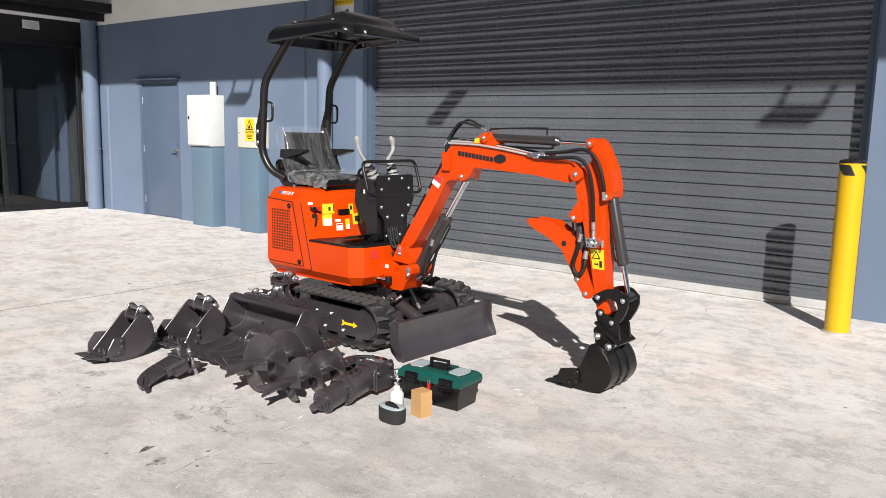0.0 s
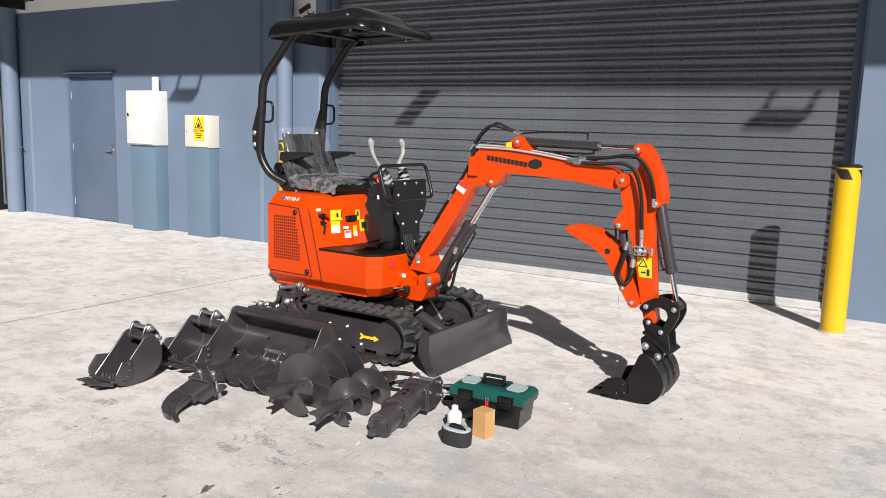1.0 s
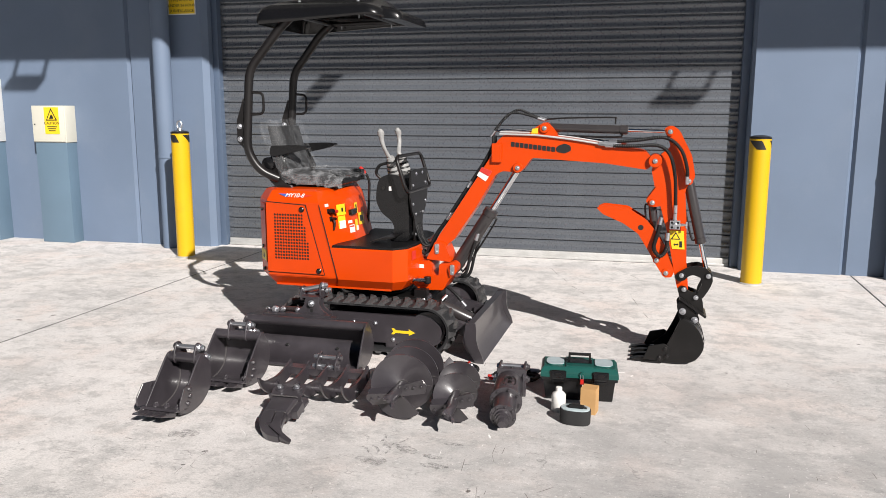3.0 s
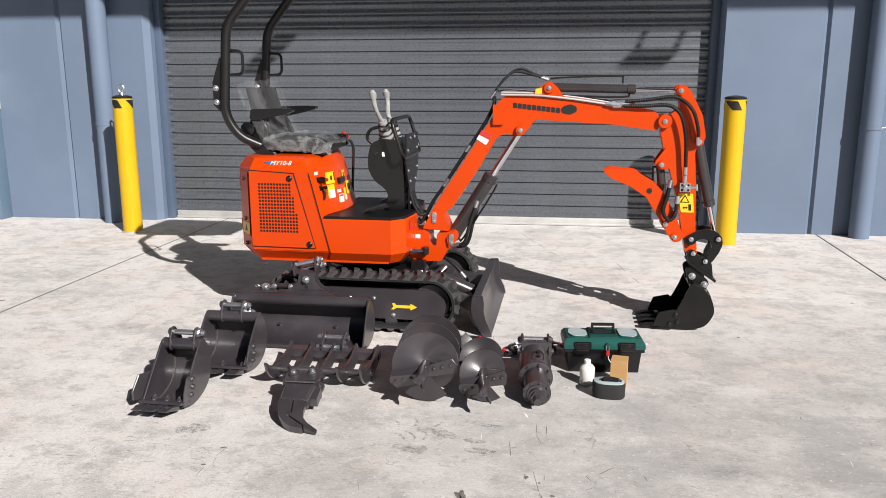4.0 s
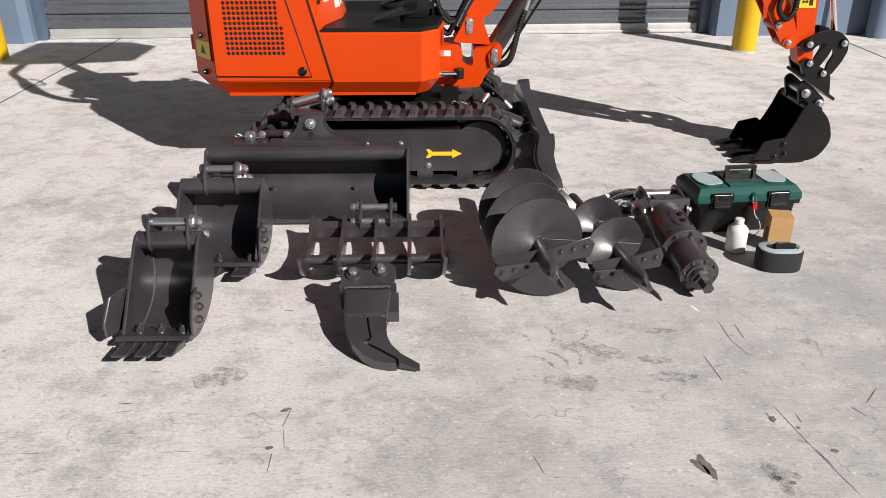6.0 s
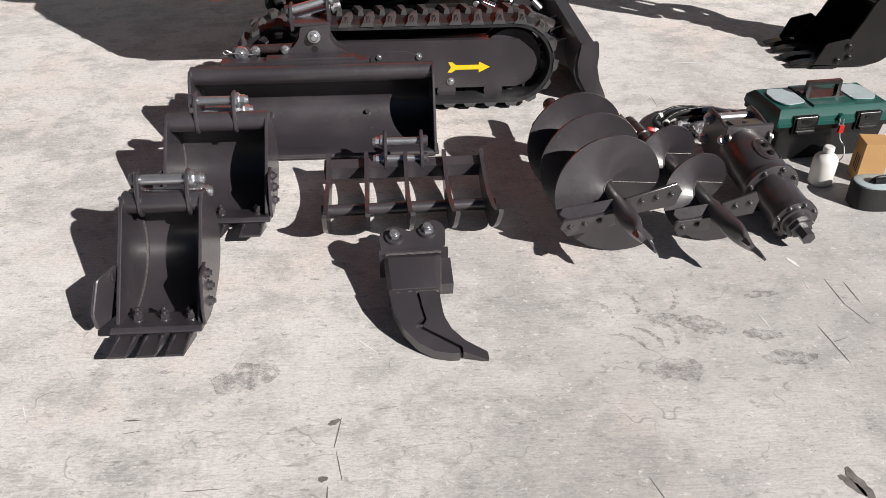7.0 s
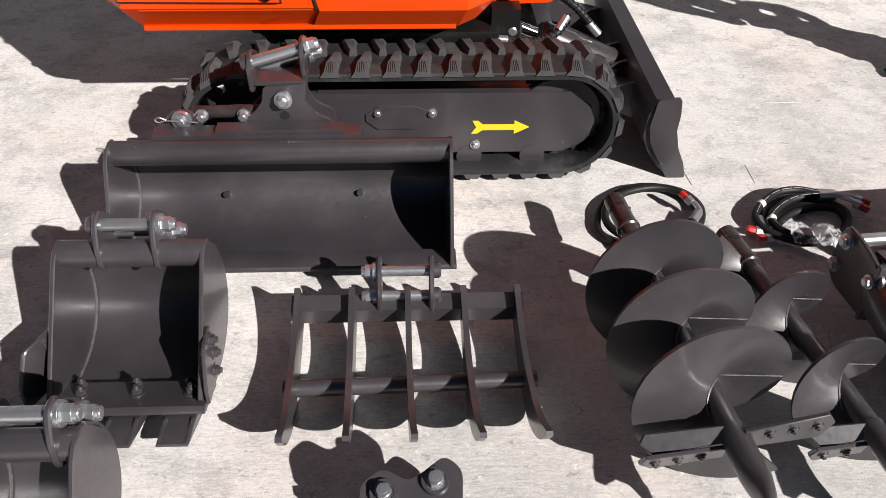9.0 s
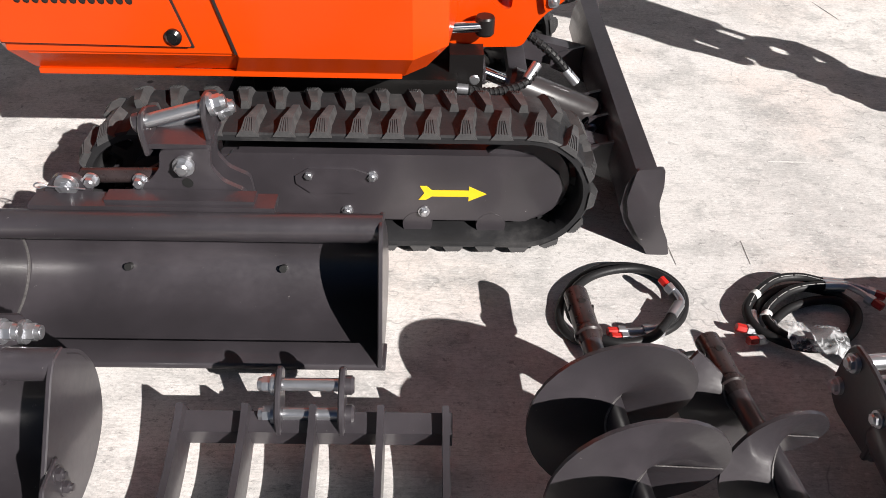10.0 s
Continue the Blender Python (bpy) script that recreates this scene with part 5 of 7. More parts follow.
part("valve_nut", bolt(rod((-1.942, 3.73, 0.855), (-1.942, 3.73, 0.90), 0.011, seg=10), (-1.942, 3.705, 0.83), (0, -1, 0), 0.016, 0.012), ZINC, valve)
for x, z in ((-1.958, 0.844), (-1.924, 0.844), (-1.958, 0.816), (-1.924, 0.816)):
    part("bolt", bolt(bmesh.new(), (x, 3.705, z), (0, -1, 0), 0.005, 0.005), SATIN, valve)

THUMB = [(-2.40, 0.912), (-2.36, 0.932), (-2.22, 0.92), (-2.11, 0.855), (-2.05, 0.79), (-1.985, 0.675), (-1.93, 0.545), (-1.945, 0.51), (-1.985, 0.505), (-2.025, 0.56), (-2.09, 0.67), (-2.15, 0.765), (-2.24, 0.825), (-2.36, 0.875)]
for y in (3.742, 3.846):
    bm = prism(rounded(THUMB, 0.012), y, y + 0.012)
    th = part("thumb_plate", soften(bm, 0.0025, 1, 50), ORANGE, digger, "orange curved thumb plate")
    part("thumb_hole", turned((-2.135, y - 0.0012, 0.803), (-2.135, y - 0.0002, 0.803), [(0, 0.016), (1, 0.016)], 20), INK, th)
part("thumb_web", prism([(-2.38, 0.905), (-2.20, 0.90), (-2.10, 0.84), (-2.03, 0.75), (-2.035, 0.735), (-2.11, 0.82), (-2.20, 0.885), (-2.37, 0.893)], 3.754, 3.846), ORANGE, digger)
pin_boss(-2.035, 0.61, 0.022, 3.735, 3.865, digger)
pin_boss(-1.978, 0.535, 0.026, 3.735, 3.865, digger)
ram("thumb_cylinder", (-2.078, 0.95), (-2.03, 0.61), 0.62, 0.024, YB, "black thumb cylinder")

# link, coupler and bucket on the arm
LINK = [(-1.932, 0.517), (-1.905, 0.548), (-1.855, 0.578), (-1.800, 0.590), (-1.755, 0.580), (-1.715, 0.545), (-1.710, 0.50), (-1.726, 0.455), (-1.764, 0.392), (-1.793, 0.398), (-1.790, 0.435), (-1.768, 0.485), (-1.780, 0.520), (-1.822, 0.535), (-1.852, 0.523), (-1.870, 0.498), (-1.905, 0.490)]
for y in (3.725, 3.857):
    part("link_plate", soften(prism(rounded(LINK, 0.012), y, y + 0.018), 0.003, 1, 50), DIGBLACK, digger, "black curved bucket link")
pin_boss(-1.736, 0.534, 0.020, 3.715, 3.885, digger, DIGBLACK)
pin_boss(-1.888, 0.530, 0.022, 3.715, 3.885, digger, DIGBLACK)
COUPLER = [(-1.910, 0.447), (-1.878, 0.470), (-1.842, 0.435), (-1.795, 0.420), (-1.762, 0.390), (-1.748, 0.292), (-1.888, 0.388)]
for y in (3.731, 3.853):
    part("coupler_plate", soften(prism(rounded(COUPLER, 0.014), y, y + 0.016), 0.003, 1, 50), DIGBLACK, digger)
pin_boss(-1.870, 0.445, 0.018, 3.722, 3.878, digger, DIGBLACK)
pin_boss(-1.800, 0.400, 0.018, 3.722, 3.878, digger, DIGBLACK)
bm = prism([(-1.895, 0.386), (-1.742, 0.281), (-1.735, 0.292), (-1.888, 0.398)], 3.700, 3.900)
part("coupler_bed", soften(bm, 0.002, 1), DIGBLACK, digger)


def strip_along(pts, c0, c1, th, place):
    """A bent sheet: a profile in (a, b) pushed from c0 to c1, th thick."""
    P = [Vector((*p, 0)) for p in pts]
    out = []
    for i, p in enumerate(P):
        d = (P[min(i + 1, len(P) - 1)] - P[max(i - 1, 0)]).normalized()
        n = Vector((-d.y, d.x, 0)) * th
        q = p + n
        out.append([place(p.x, p.y, c0), place(p.x, p.y, c1), place(q.x, q.y, c1), place(q.x, q.y, c0)])
    return rings(out)


def smooth2(pts, steps=6):
    return [(p.x, p.y) for p in curve_points([(*q, 0) for q in pts], steps)]


def plate2(pts, c0, c1, place, soft=0.002):
    bm = prism(pts, c0, c1, "z")
    for v in bm.verts:
        v.co = place(*v.co)
    bmesh.ops.recalc_face_normals(bm, faces=bm.faces)
    return soften(bm, soft, 1, 50)


def nut(bm, p, d, r=0.013, h=0.016):
    p, d = Vector(p), Vector(d).normalized()
    rod(p, p + d * h, r, seg=6, bm=bm)
    rod(p + d * h, p + d * h * 1.5, r * 0.85, r * 0.78, seg=16, bm=bm)
    rod(p - d * 0.003, p, r * 1.3, seg=18, bm=bm)
    rod(p + d * h * 1.5, p + d * h * 1.6, r * 0.5, seg=12, bm=bm)
    return bm


def bucket_shell(parent, prof, opening, c0, c1, place, tube=None, lip=0.05, teeth=(), tooth_len=0.09, tooth_w=0.036, cutters=False, seams=True, flare=0.55):
    """Sheet, side plates, tube, lip, teeth and side cutters of a bucket. prof runs from the tube to the lip."""
    sheet = smooth2(prof)
    part("back_sheet", strip_along(sheet, c0 + 0.004, c1 - 0.004, 0.007, place), BLACKSTEEL, parent, sharp=50)
    for c in (c0, c1 - 0.009):
        side = part("side_plate", plate2(rounded(sheet + opening, 0.006, 2), c, c + 0.009, place), BLACKSTEEL, parent)
    if seams:
        for c in (c0 + 0.010, c1 - 0.010):
            part("weld_seam", pipe([place(a * 0.985 + opening[0][0] * 0.015, b * 0.985 + opening[0][1] * 0.015, c) for a, b in sheet], 0.0032, 6, 1), WELD, parent)
    if tube:
        a, b, r = tube
        part("top_tube", rod(place(a, b, c0 + 0.002), place(a, b, c1 - 0.002), r, seg=22), BLACKSTEEL, parent)
    e, f = Vector((*sheet[-1], 0)), Vector((*sheet[-4], 0))
    d = (e - f).normalized()
    n = Vector((d.y, -d.x, 0))
    lip_pts = [e - d * 0.045 + n * 0.007, e + d * lip + n * 0.007, e + d * lip + n * 0.012, e + d * lip * 0.8 + n * 0.020, e - d * 0.045 + n * 0.020]
    part("cutting_edge", plate2([(p.x, p.y) for p in lip_pts], c0 - 0.006, c1 + 0.006, place), BLACKSTEEL, parent)
    for c in teeth:
        t0, t1 = e + d * (lip - 0.035), e + d * (lip + tooth_len)
        pts = [t0 - n * 0.018, t1 - n * 0.012, t1 - n * 0.007, e + d * (lip + tooth_len * 0.45) + n * 0.002, t0 + n * 0.006]
        tooth = part("tooth", plate2([(p.x, p.y) for p in pts], c - tooth_w / 2, c + tooth_w / 2, place), BLACKSTEEL, parent)
        face = [t0 + n * 0.0045 + d * 0.045, t1 - n * 0.0085 - d * 0.006]
        for s in (-1, 1):
            part("tooth_rib", rod(place(face[0].x, face[0].y, c + s * (tooth_w / 2 - 0.004)), place(face[1].x, face[1].y, c + s * (tooth_w / 2 - 0.004)), 0.0045, seg=6), BLACKSTEEL, tooth)
        for k, s in ((-0.028, 0.0), (-0.002, 0.008)):
            q = e + d * k + n * 0.020
            bm = bolt(bmesh.new(), place(q.x, q.y, c + s), Vector(place(q.x + n.x, q.y + n.y, c)) - Vector(place(q.x, q.y, c)), 0.0105, 0.012, 0.008)
            part("bolt", bm, BLACKSTEEL, tooth)
    if cutters:
        for c, s in ((c0 - 0.008, -1), (c1, 1)):
            base = e - d * 0.015 + n * 0.012
            pts = [base + d * 0.045, base + d * 0.052 + n * 0.04, base + d * 0.03 + n * 0.115, base - d * 0.035 + n * 0.13, base - d * 0.055 + n * 0.02]
            bm = prism(rounded([(p.x, p.y) for p in pts], 0.008), c, c + 0.008, "z")
            for v in bm.verts:
                ahead = (Vector((v.co.x, v.co.y, 0)) - base).dot(d)
                v.co.z += s * max(0.0, ahead + 0.02) * (flare if s < 0 else 0.06)
                v.co = place(*v.co)
            bmesh.ops.recalc_face_normals(bm, faces=bm.faces)
            cut = part("side_cutter", soften(bm, 0.002, 1, 50), BLACKSTEEL, parent)
            for k, h in ((-0.02, 0.105), (-0.032, 0.07), (-0.022, 0.035)):
                q = base + d * k + n * h
                o = c + 0.008 if s > 0 else c
                bm = bolt(bmesh.new(), place(q.x, q.y, o), Vector(place(q.x, q.y, o + s)) - Vector(place(q.x, q.y, o)), 0.011, 0.009, 0.006)
                part("bolt", bm, BLACKSTEEL, cut)
    return sheet


def hitch_ears(parent, place, pins, cs, ear, pin_r=0.0125, right=0.035, red=False, mat=None):
    """Two ear plates with zinc pins through them; cs are the inner faces, ear the plate's outline."""
    for c, o in ((cs[0], -0.011), (cs[1], 0.011)):
        part("ear", plate2(rounded(ear, 0.012, 4), min(c, c + o), max(c, c + o), place, 0.003), BLACKSTEEL, parent)
    for a, b in pins:
        pin = part("hitch_pin", rod(place(a, b, cs[0] - 0.014), place(a, b, cs[1] + 0.03), pin_r, seg=18), ZINC, parent, "zinc plated hitch pin")
        part("pin_collar", rod(place(a, b, cs[1] + 0.011), place(a, b, cs[1] + 0.018), pin_r * 1.7, seg=20), ZINC, pin)
        out = Vector(place(a, b, cs[1] + 1)) - Vector(place(a, b, cs[1]))
        part("lock_nut", nut(bmesh.new(), place(a, b, cs[1] + 0.020), out, pin_r * 1.25, 0.015), ZINC, pin)
        part("pin_head", turned(place(a, b, cs[0] - 0.026), place(a, b, cs[0] - 0.011), [(0, pin_r * 1.1), (0.3, pin_r * 1.45), (1, pin_r * 1.45)], 18), BLACKSTEEL, pin)


# digging bucket on the arm
arm_place = lambda a, b, c: Vector((a, c, b))
dig_prof = [(-1.812, 0.256), (-1.775, 0.215), (-1.752, 0.165), (-1.745, 0.107), (-1.783, 0.040), (-1.84, 0.014), (-1.93, 0.008), (-2.02, 0.012)]
bk = part("digging_bucket", strip_along(smooth2(dig_prof), 3.652, 3.946, -0.008, arm_place), DIGBLACK, digger, "black digging bucket resting on the concrete", 50)
for c in (3.648, 3.942):
    part("side_plate", plate2(rounded(smooth2(dig_prof) + [(-2.035, 0.045), (-1.964, 0.104), (-1.940, 0.146), (-1.912, 0.206), (-1.888, 0.270), (-1.875, 0.283), (-1.845, 0.272)], 0.006, 2), c, c + 0.010, arm_place), DIGBLACK, bk)
part("top_tube", rod((-1.862, 3.655, 0.262), (-1.862, 3.945, 0.262), 0.022, seg=18), DIGBLACK, bk)
part("top_plate", plate2([(-1.86, 0.284), (-1.808, 0.262), (-1.803, 0.251), (-1.858, 0.272)], 3.654, 3.944, arm_place), DIGBLACK, bk)
for y in (3.715, 3.863):
    part("bucket_ear", plate2(rounded([(-1.908, 0.350), (-1.882, 0.372), (-1.845, 0.345), (-1.778, 0.288), (-1.772, 0.262), (-1.80, 0.226), (-1.885, 0.255)], 0.015), y, y + 0.016, arm_place), DIGBLACK, bk)
for x, z in ((-1.872, 0.316), (-1.801, 0.268)):
    part("pin", bolt(rod((x, 3.70, z), (x, 3.90, z), 0.016, seg=14), (x, 3.70, z), (0, -1, 0), 0.015, 0.012), ZINC, bk)
part("cutting_edge", plate2([(-1.98, 0.004), (-2.085, 0.006), (-2.085, 0.012), (-1.98, 0.024)], 3.640, 3.958, arm_place), DIGBLACK, bk)
for y in (3.672, 3.757, 3.843, 3.928):
    part("tooth", plate2([(-2.05, 0.003), (-2.165, 0.010), (-2.165, 0.016), (-2.11, 0.030), (-2.05, 0.032)], y - 0.022, y + 0.022, arm_place), DIGBLACK, bk)
for c, s in ((3.630, -1), (3.962, 1)):
    cut = part("side_cutter", plate2(rounded([(-2.088, 0.026), (-2.055, 0.110), (-1.968, 0.130), (-1.940, 0.11), (-1.935, 0.055), (-1.985, 0.022)], 0.008), c, c + 0.008, arm_place), DIGBLACK, bk)
    for x, z in ((-1.961, 0.100), (-1.951, 0.055), (-1.994, 0.042)):
        part("bolt", bolt(bmesh.new(), (x, c if s < 0 else c + 0.008, z), (0, s, 0), 0.012, 0.009, 0.005), SATIN, cut)
for y in (3.76, 3.85):
    part("wear_strip", strip_along(smooth2([(-1.815, 0.262), (-1.768, 0.217), (-1.744, 0.165), (-1.737, 0.105), (-1.776, 0.036)]), y - 0.006, y + 0.006, -0.004, arm_place), DIGBLACK, bk)

# swing bracket at the boom's foot
SW = [(-3.55, 0.53), (-3.445, 0.541), (-3.422, 0.508), (-3.425, 0.462), (-3.400, 0.445), (-3.377, 0.447), (-3.374, 0.524), (-3.312, 0.530), (-3.275, 0.545), (-3.248, 0.522), (-3.255, 0.480), (-3.313, 0.416), (-3.346, 0.352), (-3.50, 0.348), (-3.55, 0.38)]
swing = part("swing_bracket", soften(prism(rounded(SW, 0.016), 3.705, 3.895), 0.006, 2, 50), ORANGE, digger, "orange cast boom swing bracket")


def pin_plate(x, z, y, parent):
    """A pin end held by a small lock plate with a second bolt below it."""
    p = part("lock_plate", soften(prism(rounded([(x - 0.016, z + 0.026), (x + 0.016, z + 0.029), (x + 0.013, z - 0.038), (x - 0.012, z - 0.040)], 0.014), y - 0.005, y), 0.001, 1, 50), ZINC, parent, "zinc pin lock plate")
    part("pin", turned((x, y - 0.005, z + 0.010), (x, y - 0.010, z + 0.010), [(0, 0.014), (1, 0.012)], 16), ZINC, p)
    part("bolt", bolt(bmesh.new(), (x, y - 0.005, z - 0.024), (0, -1, 0), 0.008, 0.007), ZINC, p)


pin_plate(-3.393, 0.622, 3.722, digger)
part("bracket_lug", soften(prism(rounded([(-3.312, 0.50), (-3.275, 0.547), (-3.246, 0.524), (-3.253, 0.478), (-3.30, 0.44)], 0.015), 3.690, 3.910), 0.004, 1, 50), ORANGE, swing)
pin_plate(-3.283, 0.497, 3.690, swing)
part("bracket_sticker", box((-3.520, 3.7025, 0.490), (-3.475, 3.7045, 0.515)), STICKER_W, swing)
sc = part("swing_cylinder", rod((-3.66, 3.62, 0.43), (-3.535, 3.64, 0.425), 0.026, seg=16), ORANGE, digger)
part("ram_rod", rod((-3.55, 3.637, 0.425), (-3.45, 3.66, 0.422), 0.013, seg=14), CHROME, sc)
part("rod_eye", turned((-3.440, 3.668, 0.400), (-3.440, 3.668, 0.444), [(0, 0.020), (0.1, 0.023), (0.9, 0.023), (1, 0.020)], 20), SATIN, sc)

# hoses on the machine
for y, dz in ((3.738, 0.0), (3.764, 0.012)):
    part("boom_pipe", pipe([(-3.00, y, 1.347 + dz), (-2.80, y, 1.343 + dz), (-2.72, y, 1.337 + dz), (-2.555, y, 1.319 + dz), (-2.34, y, 1.287 + dz)], 0.0065, 10, 4), ALU, digger, "bright steel hydraulic pipe")


def hose(pts, r=0.011, fittings=True, parent=None, name="hose", guard=False):
    h = part(name, pipe(pts, r, 10, 7), HOSE, parent or digger, "black hydraulic hose")
    if fittings:
        for a, b in ((pts[0], pts[1]), (pts[-1], pts[-2])):
            a, b = Vector(a), Vector(b)
            part("hose_fitting", rod(a, a + (b - a).normalized() * 0.045, r * 1.25, seg=12), ZINC, h)
    if guard:
        fine, bm, run = curve_points(pts, 24), bmesh.new(), 0.0
        for a, b in zip(fine, fine[1:]):
            run += (b - a).length
            if run > 0.0105:
                run = 0.0
                d = (b - a).normalized()
                tilt = (d + Vector((0, 0.45, 0))).normalized()
                rod(a - tilt * 0.0026, a + tilt * 0.0026, r * 1.16, seg=10, bm=bm)
        tagged(part("spiral_guard", bm, HOSE, h, "black spiral hose guard"), kind="stuff")
    return h


hose([(-3.06, 3.77, 1.33), (-3.0, 3.77, 1.415), (-2.93, 3.77, 1.475), (-2.83, 3.77, 1.462), (-2.73, 3.78, 1.43)], 0.007, guard=True)
hose([(-3.06, 3.80, 1.33), (-2.99, 3.80, 1.43), (-2.90, 3.80, 1.492), (-2.80, 3.80, 1.458), (-2.72, 3.80, 1.434)], 0.007, guard=True)
part("steel_line", pipe([(-2.72, 3.79, 1.437), (-2.60, 3.79, 1.445), (-2.33, 3.79, 1.45), (-2.31, 3.79, 1.44), (-2.31, 3.79, 1.41)], 0.005, 8, 3), SATIN, digger)
hose([(-2.36, 3.735, 1.285), (-2.20, 3.725, 1.285), (-2.06, 3.715, 1.29), (-1.99, 3.712, 1.24), (-1.955, 3.715, 1.12), (-1.945, 3.722, 0.98), (-1.942, 3.728, 0.90)], 0.0095, guard=True)
hose([(-2.34, 3.76, 1.305), (-2.18, 3.75, 1.318), (-2.02, 3.735, 1.335), (-1.93, 3.715, 1.27), (-1.89, 3.715, 1.16), (-1.885, 3.725, 1.07)], 0.0095, guard=True)
hose([(-2.02, 3.73, 0.87), (-2.035, 3.722, 0.78), (-2.055, 3.715, 0.69), (-2.02, 3.712, 0.64), (-1.985, 3.715, 0.68), (-1.978, 3.722, 0.78)], 0.011, guard=True)
for k, y in enumerate((3.735, 3.76, 3.79)):
    part("line_union", rod((-2.40 + 0.03 * k, y, 1.298 + 0.004 * k), (-2.30 + 0.03 * k, y, 1.284 + 0.006 * k), 0.0125, seg=6), ZINC, boom)
    part("line_union", rod((-2.345 + 0.03 * k, y, 1.291 + 0.004 * k), (-2.325 + 0.03 * k, y, 1.288 + 0.004 * k), 0.016, seg=6), ZINC, boom)
hose([(-3.285, 3.79, 0.43), (-3.215, 3.77, 0.46), (-3.185, 3.76, 0.56), (-3.135, 3.765, 0.72)], 0.010, guard=True)
hose([(-3.295, 3.82, 0.42), (-3.205, 3.82, 0.44), (-3.165, 3.82, 0.58), (-3.115, 3.82, 0.74)], 0.010)
for k, y in enumerate((3.77, 3.80, 3.83)):
    hose([(-3.52, y, 0.60), (-3.485, y, 0.574), (-3.45, y, 0.63), (-3.405, y, 0.715), (-3.352, y, 0.79), (-3.230, y, 0.978), (-3.104, y, 1.17), (-3.048, y, 1.28), (-3.045, y, 1.335)], 0.009, False)
for k, y in enumerate((3.77, 3.80, 3.83)):
    for a, b in (((-3.343, 0.803), (-3.313, 0.850)), ((-3.208, 1.013), (-3.183, 1.052))):
        part("line_union", rod((a[0] - 0.002 * k, y, a[1]), (b[0] - 0.002 * k, y, b[1]), 0.0125, seg=6), ZINC, boom)
for k in range(5):
    y = 3.765 + 0.022 * k
    hose([(-3.585, 3.79 + 0.012 * k, 0.790 - 0.01 * (k % 2)), (-3.545, y, 0.745), (-3.520, y - 0.006, 0.675 - 0.008 * (k % 3)), (-3.485, y - 0.004, 0.628 + 0.010 * (k % 2)), (-3.445, 3.775 + 0.012 * k, 0.635)], 0.0095, False, guard=k % 2 == 0)
for k, y in enumerate((3.775, 3.825)):
    hose([(-3.575, y, 0.66), (-3.530, y + 0.01, 0.662 + 0.012 * k), (-3.490, y, 0.650), (-3.455, y, 0.600), (-3.430, y, 0.560)], 0.0085, False)

# undercarriage
TR, ZT, XR, XF = 0.150, 0.176, -4.165, -3.357


def track_point(s, r=TR):
    """A point s metres round the track, with its outward direction."""
    straight, arc = XF - XR, math.pi * r
    s = s % (2 * straight + 2 * arc)
    if s < straight:
        return Vector((XR + s, 0, ZT + r)), Vector((0, 0, 1))
    s -= straight
    if s < arc:
        a = s / r
        return Vector((XF + r * math.sin(a), 0, ZT + r * math.cos(a))), Vector((math.sin(a), 0, math.cos(a)))
    s -= arc
    if s < straight:
        return Vector((XF - s, 0, ZT - r)), Vector((0, 0, -1))
    a = (s - straight) / r
    return Vector((XR - r * math.sin(a), 0, ZT - r * math.cos(a))), Vector((-math.sin(a), 0, -math.cos(a)))


